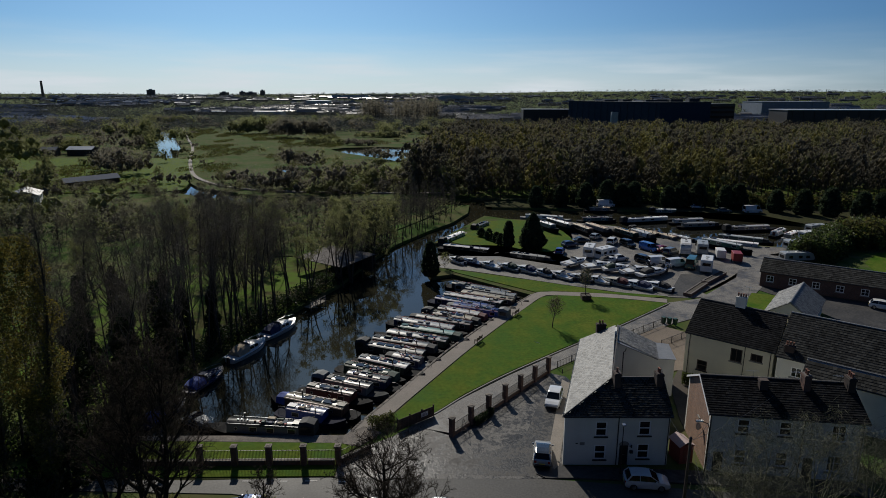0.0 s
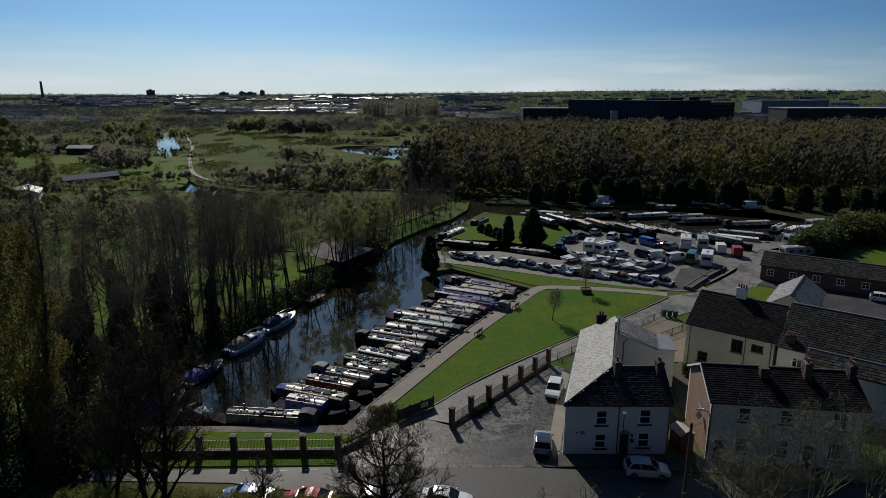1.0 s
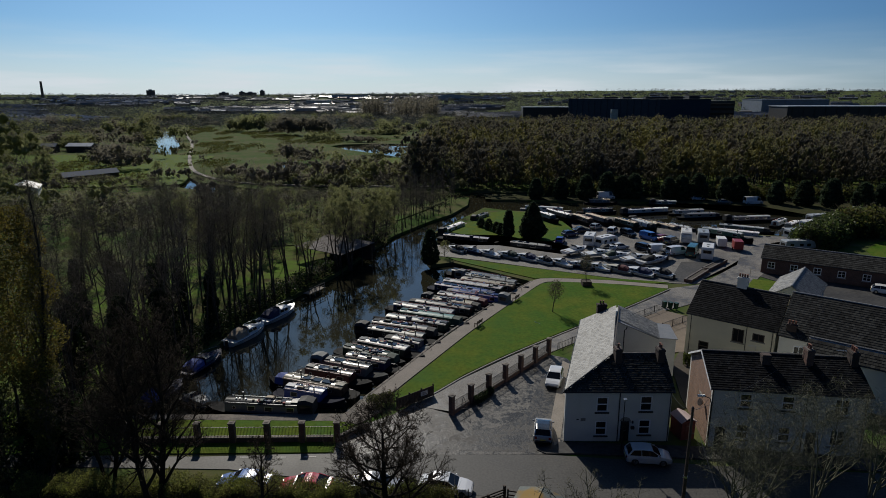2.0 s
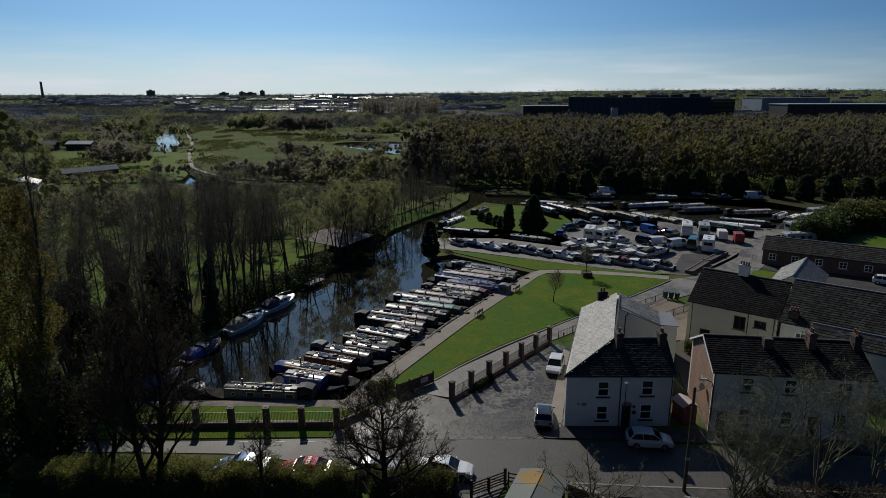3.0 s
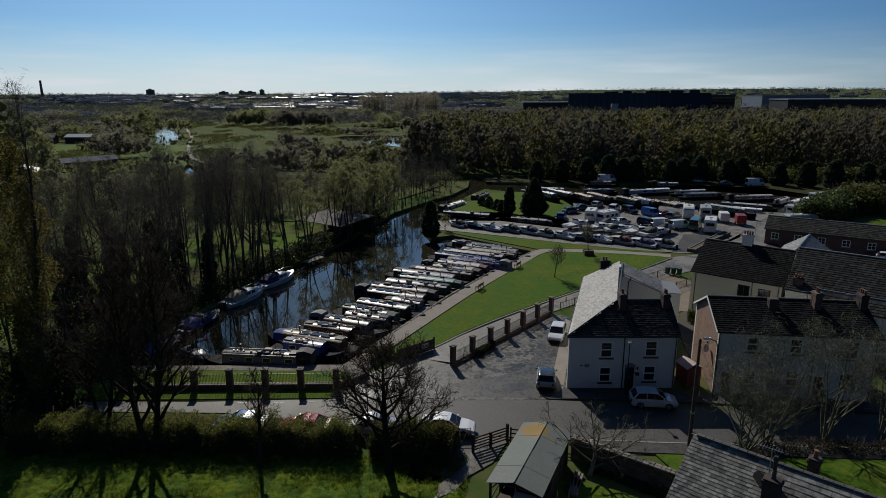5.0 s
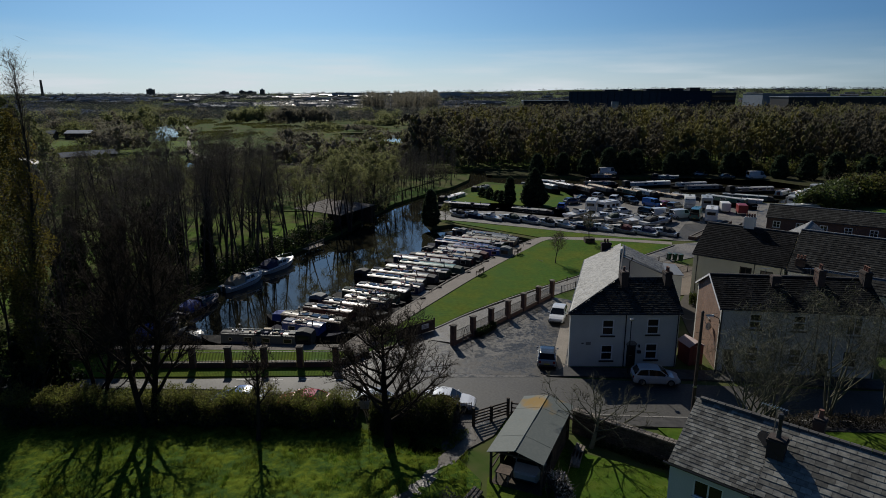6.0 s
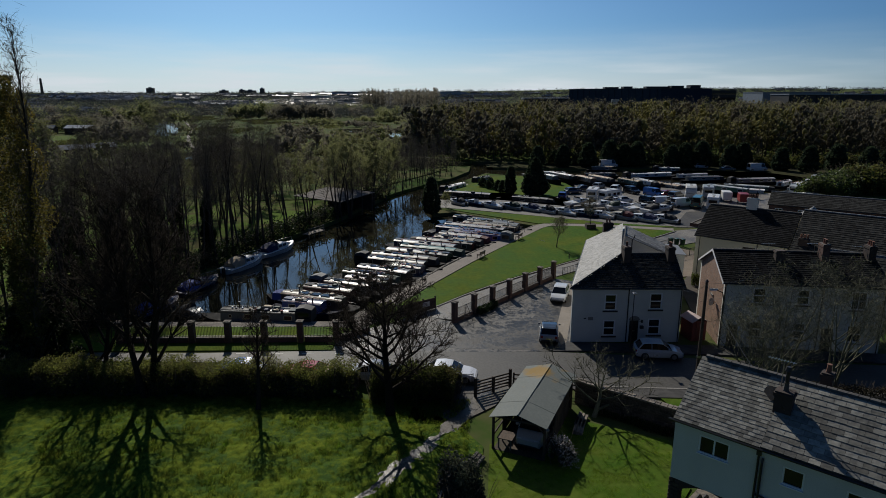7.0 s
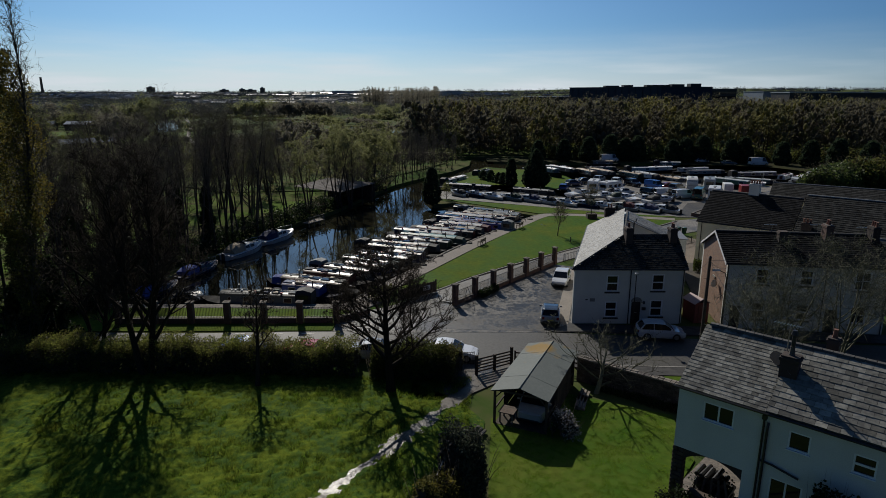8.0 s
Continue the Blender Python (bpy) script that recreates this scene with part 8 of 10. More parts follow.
def bank_x(y):
    """The wooded bank of the canal arm at that distance."""
    for (ax, ay), (bx, by) in zip(ARM[:12], ARM[1:12]):
        if ay <= y <= by:
            return ax + (bx - ax) * (y - ay) / (by - ay)
    return ARM[0][0]


spots = []
tries = 0
while len(spots) < 100 and tries < 4000:
    tries += 1
    y = rt.uniform(55, 172)
    bx = bank_x(y)
    x = bx - 1.2 - abs(rt.gauss(0, 13)) if rt.random() < 0.75 else rt.uniform(bx - 45, bx - 2)
    if 94 < y < 128 and -36 < x < -13:
        continue
    if y > 128 and rt.random() < 0.5:
        continue
    if x > bx - 1 or any((x - a) ** 2 + (y - b) ** 2 < 5.5 for a, b in spots):
        continue
    spots.append((x, y))
# a close row on the bank itself
while len(spots) < 116:
    y = rt.uniform(56, 150)
    x = bank_x(y) - rt.uniform(0.8, 4.5)
    if any((x - a) ** 2 + (y - b) ** 2 < 2.5 for a, b in spots) or (y > 103 and y < 126):
        continue
    spots.append((x, y))
# tall ones that the water mirrors, and low ones where the arm narrows
while len(spots) < 130:
    y = rt.uniform(74, 97)
    x = bank_x(y) - rt.uniform(1, 9)
    if all((x - a) ** 2 + (y - b) ** 2 > 2.2 for a, b in spots):
        spots.append((x, y))
while len(spots) < 148:
    y = rt.uniform(124, 176)
    x = bank_x(y) - rt.uniform(0.8, 6)
    if all((x - a) ** 2 + (y - b) ** 2 > 2.5 for a, b in spots):
        spots.append((x, y))
# a darker belt by the road
while len(spots) < 174:
    x, y = rt.uniform(-66, -33.5), rt.uniform(50.5, 64)
    if x > -38 and y < 54 or any((x - a) ** 2 + (y - b) ** 2 < 4.5 for a, b in spots):
        continue
    spots.append((x, y))
# tall ones behind the shed's end
for x, y in ((-38, 97), (-42, 101), (-37, 104), (-46, 98), (-40, 108), (-34, 100), (-49, 106), (-44, 113), (-36, 112), (-52, 100)):
    spots.append((x, y))
for i, (x, y) in enumerate(spots):
    sc_ = 1.05 if i >= 174 else rt.uniform(0.85, 1.18) * (0.56 if y > 118 else 0.8 if y > 104 else 1.0) * (0.92 if x > bank_x(y) - 6 else 1.0)
    ALDERS[i % 6].put(pose(x, y, -0.05, rt.uniform(-4, 4), rt.uniform(-4, 4), rt.uniform(0, 360)), sc_)


def ivy_tree(m, h, seed, r=0.8):
    """A trunk thick with ivy."""
    t = thing("ivy_clad_tree", m, "bare tree thickly clad in dark ivy", "tree", "ivy-clad trees")
    tm, cm, _ = bare_tree(seed, h, 0.2, 0.5, 14, 2.4, 0.6, 1.2, dense=0.7)
    part("trunk", tm, None, t)
    part("crown", cm, None, t)
    rng = np.random.default_rng(seed)
    n = 2600
    u = rng.uniform(0, 1, n)
    a = rng.uniform(0, 6.283, n)
    rad = (r * (1.15 - 0.75 * u) * (1 + 0.35 * np.sin(u * 17 + a * 2))) * rng.uniform(0.5, 1, n) ** 0.5
    c = np.stack([rad * np.cos(a), rad * np.sin(a), u * h * 0.78], 1)
    v, f = leaf_cloud(rng, c, 0.26)
    part("ivy", tri_mesh("ivy", v, f, M_IVY), None, t)


for i, (x, y, h, r) in enumerate([(-39.4, 82, 13, 1.1), (-35.5, 78.5, 11.5, 1.3), (-44, 80, 12, 1.0), (-47.5, 84, 13, 1.1), (-34.0, 70, 12, 1.4), (-37.6, 66, 10, 1.2), (-51.6, 82, 12, 1.0), (-32.8, 82, 10, 1.0), (-43.5, 70, 11, 1.1), (-34.6, 62, 14, 1.6), (-36.2, 73, 14.5, 1.5), (-41.5, 63.5, 13, 1.5)]):
    ivy_tree(pose(x, y, 0), h, 500 + i, r)

# tall poplar with yellow young leaves, and its neighbours at the paddock edge
def poplar(m, h, seed, label, leaf, mat):
    t = thing("poplar_tree", m, label, "tree")
    tm, cm, _ = bare_tree(seed, h, 0.24, 0.05, 58, 4.6, 1.1, 1.3, dense=0.85, fine=1500)
    cm.materials[0] = M_GREYTWIG
    part("trunk", tm, None, t)
    cr = part("crown", cm, None, t)
    rng = np.random.default_rng(seed)
    u = rng.uniform(0.36, 0.88, leaf)
    a = rng.uniform(0, 6.283, leaf)
    rad = 2.3 * np.sin(np.clip(u, 0, 1) * 3.0) ** 0.7 * rng.uniform(0.3, 1, leaf) ** 0.5 * (1 + 0.3 * np.sin(u * 40 + a * 3))
    v, f = leaf_cloud(rng, np.stack([rad * np.cos(a), rad * np.sin(a), u * h], 1), 0.12)
    part("leaves", tri_mesh("leaves", v, f, mat), None, cr)
    # darker green growth on the lower half
    n_low = leaf // 3
    u = rng.uniform(0.03, 0.42, n_low)
    a = rng.uniform(0, 6.283, n_low)
    rad = (0.5 + 2.4 * u) * rng.uniform(0.2, 1, n_low) ** 0.5 * (1 + 0.3 * np.sin(u * 40 + a * 3))
    v, f = leaf_cloud(rng, np.stack([rad * np.cos(a), rad * np.sin(a), u * h], 1), 0.13)
    part("leaves", tri_mesh("leaves", v, f, M_HEDGE), None, cr)


poplar(pose(-33.6, 46.2, 0), 26.4, 601, "tall upright poplar with yellow young leaves", 17000, M_POPLAR)
poplar(pose(-39.5, 48.5, 0), 16.0, 602, "upright poplar with sparse young leaves", 3000, M_LEAF)
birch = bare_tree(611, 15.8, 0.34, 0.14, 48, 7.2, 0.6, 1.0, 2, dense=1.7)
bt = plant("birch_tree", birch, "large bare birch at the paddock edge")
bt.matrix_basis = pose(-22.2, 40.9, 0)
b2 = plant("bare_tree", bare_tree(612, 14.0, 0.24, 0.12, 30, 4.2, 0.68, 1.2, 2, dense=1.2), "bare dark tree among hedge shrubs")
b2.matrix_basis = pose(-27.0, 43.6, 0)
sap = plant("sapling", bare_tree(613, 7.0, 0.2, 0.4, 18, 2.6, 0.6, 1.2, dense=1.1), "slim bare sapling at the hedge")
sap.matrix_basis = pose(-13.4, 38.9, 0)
main_t = plant("ash_tree", bare_tree(615, 9.4, 0.34, 0.2, 26, 6.2, 0.2, 1.15, dense=1.7), "spreading bare ash tree, heavy trunk coloured as dark silhouette")
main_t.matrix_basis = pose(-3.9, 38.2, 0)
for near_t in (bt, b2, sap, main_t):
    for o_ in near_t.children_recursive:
        o_.data.materials[0] = M_BACKLITTWIG
for i, (x, y, h) in enumerate([(24.6, 41.6, 9.4), (29.6, 42.4, 9.0), (34.2, 42.6, 8.4), (22.2, 40.2, 6.6), (38.4, 42.4, 8.6)]):
    t = plant("roadside_tree", bare_tree(620 + i, h, 0.13, 0.1, 30, 4.8, 0.5, 0.62, 4, leaf=900, leaf_size=0.045, dense=0.9, fine=2800), "bare budding street tree before the terrace", "tree", "trees before the terrace")
    t.matrix_basis = pose(x, y, 0.05)
    for o_ in t.children:
        o_.data.materials[0] = M_BUDTWIG
ap = plant("fruit_tree", bare_tree(640, 3.7, 0.2, 0.18, 13, 4.8, 0.16, 1.2, dense=0.86), "low pale bare fruit tree beside the carport")
ap.matrix_basis = pose(10.4, 38.2, 0.0, 0, 8, 30)
for o_ in ap.children_recursive:
    if o_.type == "MESH":
        o_.data.materials[0] = M_BUDTWIG
lt1 = plant("lawn_tree", bare_tree(650, 4.4, 0.09, 0.3, 24, 2.2, 0.5, 0.9, leaf=900, leaf_size=0.06, dense=1.1), "small round bare tree on the lawn", "tree", "lawn trees")
lt1.matrix_basis = pose(16.3, 86.7, 0.05)
copy_thing(lt1, pose(24.3, 99.9, 0.6, 0, 0, 80))

# willows with fresh green by the canal and spit
WIL = [Copies(plant("willow_tree", bare_tree(660 + i, 8.4, 0.2, 0.08, 27, 4.8, 0.34, 1.2, leaf=5200, leaf_size=0.13, dense=0.42), "canal-side willow in fresh pale leaf", "tree", "willows")) for i in range(2)]
M_WILLOW = leafy(surf("willow_leaf", (0.20, 0.21, 0.085), (0.165, 0.16, 0.082), 0.8, 0, 1.2, 0.2, 0.9, 0), 0.6, 1.4, 0.6)
for w_ in WIL:
    for o_ in w_.model.children_recursive:
        if o_.name.startswith("leaves"):
            o_.data.materials[0] = M_WILLOW
for i, (x, y, s) in enumerate([(-34, 104, 1.1), (-17, 130, 0.9), (-22, 136, 1.0), (-36, 122, 1.2), (-44, 112, 1.2), (-27, 150, 1.0), (-40, 140, 1.1), (-55, 125, 1.2), (0.2, 119.5, 0.35), (-60, 100, 1.1), (-14.8, 125, 1.35), (-13.0, 131.5, 1.3), (-19.5, 123, 1.45)]):
    WIL[i % 2].put(pose(x, y, 0, 0, 0, i * 67), s)

for i, (x, y, h) in enumerate([(-19.6, 108.4, 14.5), (-17.4, 110.0, 14.0), (-23.4, 102.4, 12.5)]):
    tw = plant("willow_tree", bare_tree(680 + i, h, 0.24, 0.34, 20, 5.2, 0.42, 1.2, 3, leaf=4600, leaf_size=0.13, dense=0.5), "tall forked willow in pale leaf beside the shed", "tree", "willows")
    tw.matrix_basis = pose(x, y, 0, 0, 0, i * 80)
    for o_ in tw.children_recursive:
        if o_.name.startswith("leaves"):
            o_.data.materials[0] = M_WILLOW

# conifers
conifer("conifer_tree", pose(20.0, 135.4, 0.05), 700, 8.2, 6.0, 5200, 0.62, "large dark conifer on the spit lawn", 0.4)
conifer("columnar_conifer", pose(14.7, 136.6, 0.05), 701, 6.2, 2.6, 2600, 0.32, "dark columnar cypress on the lawn", 0.3)
conifer("columnar_conifer", pose(-2.6, 113.8, -0.1), 702, 7.0, 3.4, 3200, 0.4, "dark upright cypress at the basin corner", 0.3)
tm_ = conifer("clipped_conifer", pose(28.6, 190.3, 0), 703, 6.4, 4.6, 2600, 0.34, "dark rounded conifer in a row", 0.4)
tagged(tm_, group="conifer row by the basin")
for i, (x, y) in enumerate([(36.5, 190.3), (44.1, 190.3), (51.3, 192.3), (55.5, 191.3), (59.4, 191), (69.7, 189.4), (73.6, 189.4), (78.5, 188.5), (86.3, 186.6), (90.2, 186.6), (98.9, 181.2), (105.2, 177.7), (112, 176), (124.7, 173.3), (118, 171)]):
    s = 1.05 + 0.25 * ((i * 7) % 5) / 5
    tm_.scale = (s, s, s)
    copy_thing(tm_, pose(x, y, 0, 0, 0, i * 40))
tm_.scale = (1, 1, 1)
for i, (x, y, h) in enumerate([(10.8, 145.0, 2.6), (12.4, 142.1, 2.4), (13.1, 138.8, 2.8), (9.2, 148, 2.2)]):
    conifer("clipped_shrub", pose(x, y, 0.05), 720 + i, h, 2.2, 700, 0.45, "small clipped evergreen on the lawn", 0.25)


M_LITSHOOT = leafy(surf("lit_fresh_shoot", (0.16, 0.18, 0.04), (0.12, 0.11, 0.04), 0.8, 0, 2, 0.3, 0.9, 0), 0.6, 1.4, 0.6)


def hedge(name, line, width, height, n, seed, mat, label, leaf=0.16, ragged=0.35, kind=""):
    """A hedge as many small leaves and stems along a line."""
    rng = np.random.default_rng(seed)
    p = np.array(line, float)
    seg = np.linalg.norm(np.diff(p, axis=0), axis=1)
    cum = np.concatenate([[0], np.cumsum(seg)])
    s = rng.uniform(0, cum[-1], n)
    k = np.clip(np.searchsorted(cum, s) - 1, 0, len(seg) - 1)
    f = (s - cum[k]) / seg[k]
    base = p[k] + (p[k + 1] - p[k]) * f[:, None]
    d = (p[k + 1] - p[k]) / seg[k][:, None]
    nrm = np.stack([-d[:, 1], d[:, 0]], 1)
    top = height * (1 + ragged * (0.5 * np.sin(s * 0.9 + seed) + 0.35 * np.sin(s * 2.3 + 1) + 0.3 * np.sin(s * 5.1)) * 0.5)
    a = rng.uniform(0, math.pi, n)
    rr = rng.uniform(0.25, 1.0, n) ** 0.4
    off = np.cos(a) * rr * width / 2 * (1 + 0.25 * np.sin(s * 1.7 + seed * 2))
    z = np.sin(a) ** 0.6 * rr * top * rng.uniform(0.25, 1.06, n) ** 0.35
    c = np.column_stack([base + nrm * off[:, None], z])
    v, fc = leaf_cloud(rng, c, leaf)
    h = thing(name, pose(0, 0, 0), label, "hedge", "", kind)
    part("foliage", tri_mesh("foliage", v, fc, mat), None, h)
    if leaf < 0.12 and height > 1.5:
        # close, soil-dark leaves inside put the hedge's inner shade into colour
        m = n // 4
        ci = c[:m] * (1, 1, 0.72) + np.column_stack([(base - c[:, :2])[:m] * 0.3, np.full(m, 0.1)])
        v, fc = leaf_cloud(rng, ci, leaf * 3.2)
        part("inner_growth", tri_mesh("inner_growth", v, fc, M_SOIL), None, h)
    if leaf < 0.08 and name == "hedge":
        # fresh shoots standing out of the top, coloured bright for its sunlit edge
        m = n // 2
        cs = np.column_stack([base[:m] + nrm[:m] * (off * 0.8)[:m, None], top[:m] * rng.uniform(0.8, 1.1, m)])
        v, fc = leaf_cloud(rng, cs, 0.06, 2.2)
        part("fresh_growth", tri_mesh("fresh_growth", v, fc, M_LITSHOOT), None, h)
    V, F = [], []
    rd = random.Random(seed)
    for _ in range(int(cum[-1] * 14)):
        q = rd.uniform(0, cum[-1])
        j = min(int(np.searchsorted(cum, q)) - 1, len(seg) - 1) if q > 0 else 0
        b = Vector(p[j]).lerp(Vector(p[j + 1]), (q - cum[j]) / seg[j])
        o = Vector((rd.uniform(-1, 1), rd.uniform(-1, 1))) * width * 0.4
        a0 = Vector((b.x + o.x * 0.4, b.y + o.y * 0.4, 0))
        hh = height * rd.uniform(0.7, 1.2)
        add_tube(V, F, [a0, a0 + Vector((o.x * 0.5, o.y * 0.5, hh * 0.6)), a0 + Vector((o.x, o.y, hh))], [0.025, 0.015, 0], 3)
    part("stem_tangle", tri_mesh("stem_tangle", V, F, M_TWIG), None, h)
    return h


M_TWIGHEDGE = leafy(surf("dry_hedge", (0.045, 0.04, 0.025), (0.06, 0.05, 0.034), 0.9, 0, 3, 0.4, 0.9, 0), 0.5, 1.5, 0.2)
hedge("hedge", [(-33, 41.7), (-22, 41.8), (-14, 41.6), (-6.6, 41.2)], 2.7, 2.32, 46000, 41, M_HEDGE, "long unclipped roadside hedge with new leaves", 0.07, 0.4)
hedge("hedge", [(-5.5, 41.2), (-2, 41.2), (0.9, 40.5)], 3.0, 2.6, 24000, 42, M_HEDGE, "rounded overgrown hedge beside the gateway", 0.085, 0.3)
M_LAUREL = leafy(surf("laurel_leaf", (0.055, 0.082, 0.022), (0.085, 0.105, 0.032), 0.5, 0, 3, 0.4, 0.9, 0), 0.5, 1.5)
hedge("tall_hedge", [(76.5, 125.0), (84, 132), (92, 140), (104, 148)], 8, 5.6, 15000, 43, M_LAUREL, "tall rounded evergreen laurel hedge", 0.4, 0.2)
hedge("tall_hedge", [(92, 138), (112, 142), (128, 146)], 10, 6.4, 9000, 44, M_HEDGE, "tall hedge bank in mixed leaf", 0.5, 0.3)
hedge("shrub", [(0.2, 27.0), (1.6, 27.6)], 3.2, 3.5, 8000, 45, leafy(surf("grey_leaf", (0.05, 0.06, 0.04), (0.07, 0.07, 0.05), 0.6, 0, 3, 0.4, 0.9, 0), 0.4, 1.8), "grey-green evergreen shrub in the garden corner", 0.1, 0.4)
hedge("shrub", [(-1.2, 24.2), (0.2, 26.2)], 2.0, 2.4, 4200, 46, M_POPLAR, "tawny shrub by the garden fence", 0.1, 0.4)
hedge("shrub", [(6.6, 32.4), (7.6, 32.8)], 1.8, 1.9, 900, 47, paint((0.30, 0.28, 0.26), 0.8), "white blossoming shrub beside the carport", 0.07, 0.4)
hedge("shrub", [(10.6, 38.7), (15.3, 35.2)], 0.6, 0.5, 2200, 48, M_IVY, "low border plants under the wall", 0.09, 0.6)
# dark leaf mass added in place of a lean-to roof on the wall
iv_a, iv_b = NH @ Vector((6.3, -0.75, 0)), NH @ Vector((8.3, -0.75, 0))
hedge("climbing_shrub", [(iv_a.x, iv_a.y), (iv_b.x, iv_b.y)], 1.3, 4.1, 7000, 57, M_IVY, "dark leaf mass standing in for a lean-to on the cottage wall", 0.11, 0.12)
hedge("hedge", [(22.0, 40.9), (30, 41.1), (41, 40.6)], 1.4, 1.0, 6000, 59, M_TWIGHEDGE, "low bare twiggy hedge under the street trees", 0.085, 0.6)
hedge("shrub", [(29.0, 68.6), (30.6, 68.0)], 1.4, 1.6, 1500, 49, M_LEAF, "bright green shrub between the houses", 0.12, 0.3)
hedge("shrub", [(3.3, 58.6), (5.4, 61.2)], 0.9, 0.7, 1600, 50, M_IVY, "low dark shrubs under the railings", 0.1, 0.5)
hedge("shrub", [(-7.6, 57.6), (-5.4, 59.2)], 1.4, 1.3, 2200, 51, M_HEDGE, "straggly shrub at the quay corner", 0.1, 0.5)
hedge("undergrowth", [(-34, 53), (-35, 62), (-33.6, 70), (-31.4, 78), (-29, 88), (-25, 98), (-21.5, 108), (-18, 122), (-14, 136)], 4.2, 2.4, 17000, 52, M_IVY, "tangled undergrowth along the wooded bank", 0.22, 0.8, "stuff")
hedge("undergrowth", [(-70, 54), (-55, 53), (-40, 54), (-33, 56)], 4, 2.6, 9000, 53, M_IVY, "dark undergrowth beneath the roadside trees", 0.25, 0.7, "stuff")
sheet("meadow_3", [(-66, 140), (-46, 126), (-26, 129), (-20, 140), (-11, 157), (-5, 170), (0, 183), (-30, 189), (-62, 192)], 0.2, 0.5, M_MEADOW, "rough grass meadow behind the canal trees", "field")


# rough grass in the paddock, short grass on the garden lawn
M_GRASS = leafy(surf("grass_blades", (0.095, 0.18, 0.016), (0.18, 0.20, 0.028), 0.9, 0, 1.5, 0.2, 0.9, 0), 0.3, 1.6, 0.6)
M_TURF = leafy(surf("lawn_blades", (0.13, 0.26, 0.014), (0.2, 0.26, 0.024), 0.9, 0, 1.5, 0.25, 0.9, 0), 0.55, 1.45, 0.6)


def turf(seed, n, box, keep, tall, width, material, label, lump=0.35):
    """Loose blades of grass, thicker and taller in tufts."""
    rng = np.random.default_rng(seed)
    x, y = rng.uniform(box[0], box[2], n), rng.uniform(box[1], box[3], n)
    tuft = np.array([noise.noise(Vector((px_ * 2.3, py_ * 2.3, seed))) + 0.7 * noise.noise(Vector((px_ * 0.5, py_ * 0.5, seed))) for px_, py_ in zip(x, y)])
    ok = np.array([keep(px_, py_) for px_, py_ in zip(x, y)]) & (tuft > rng.uniform(-0.9, 0.35, n) * lump * 2)
    x, y, tuft = x[ok], y[ok], tuft[ok]
    m = len(x)
    a = rng.uniform(0, 6.283, m)
    h = rng.uniform(tall[0], tall[1], m) * np.clip(0.75 + tuft * 1.2, 0.35, 1.9)
    b0 = np.column_stack([x, y, np.full(m, 0.03)])
    w = np.column_stack([np.cos(a), np.sin(a), np.zeros(m)]) * width
    lean = rng.uniform(0.2, 1.0, m) * h
    tip = b0 + np.column_stack([np.cos(a + 1.5) * lean, np.sin(a + 1.5) * lean, h])
    v = np.stack([b0 - w, b0 + w, tip], 1).reshape(-1, 3)
    tagged(part("grass", tri_mesh("grass", v, np.arange(len(v)).reshape(-1, 3), material), None), label, "grass", "", "stuff")


turf(91, 190000, (-27, 20.5, 2.0, 40.4), lambda x, y: x < 0.06 * y - 0.6 and abs(x - (-5.4 + (y - 28.2) * 0.68)) > 0.6 and x > -0.72 * y - 1.5, (0.09, 0.24), 0.016, M_GRASS, "rough grass tufts over the sunlit paddock")
turf(92, 110000, (1.6, 20, 14.4, 37.8), lambda x, y: inside(x, y, [(1.6, 20), (3.0, 34.3), (8.3, 37.8), (14.2, 34.8), (13.6, 30.4), (11.5, 27.0), (11.5, 20)]), (0.025, 0.065), 0.013, M_TURF, "short bright grass of the garden lawn", 0.2)
hedge("undergrowth", [(30, 199), (40, 198.5), (75, 197), (100, 191), (135, 184), (170, 176)], 7, 4.2, 15000, 55, M_HEDGE, "bushy dark edge of the wood", 0.5, 0.8, "stuff")

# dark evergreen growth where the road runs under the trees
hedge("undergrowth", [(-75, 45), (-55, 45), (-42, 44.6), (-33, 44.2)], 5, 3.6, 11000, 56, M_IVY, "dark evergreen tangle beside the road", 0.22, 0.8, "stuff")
for i, (x, y, h, r) in enumerate([(-38.5, 44.0, 14, 1.4), (-43, 47, 12, 1.3), (-36.5, 49.8, 11, 1.3), (-47.5, 43, 13, 1.4), (-33.4, 48.2, 9, 1.4)]):
    ivy_tree(pose(x, y, 0), h, 520 + i, r)
for i, (x, y, s) in enumerate([(-18.4, 106.8, 0.62), (-17.2, 109.8, 0.6), (-21.4, 105.4, 0.66), (-15.6, 113, 0.55), (-30.2, 112, 0.8), (-26, 106.5, 0.7)]):
    ALDERS[(i * 2 + 2) % 6].put(pose(x, y, 0, 4, -5, i * 77), s)
for i, (x, y, s) in enumerate([(-9, 160, 0.6), (-6, 166, 0.55), (-3, 171, 0.62), (-8, 174, 0.5), (0.5, 178, 0.6), (-5, 181, 0.55), (-12, 170, 0.6), (-14, 180, 0.5), (3, 184, 0.55), (-2, 188, 0.6), (-18, 186, 0.55), (-10, 188, 0.6), (-11.2, 136, 0.68), (-9.8, 139.5, 0.66), (-7.8, 143, 0.66), (-6.4, 146.4, 0.6), (-4.6, 151, 0.6), (-9.4, 147, 0.62)]):
    ALDERS[(i * 5 + 1) % 6].put(pose(x, y, 0, 3, -3, i * 61), s)


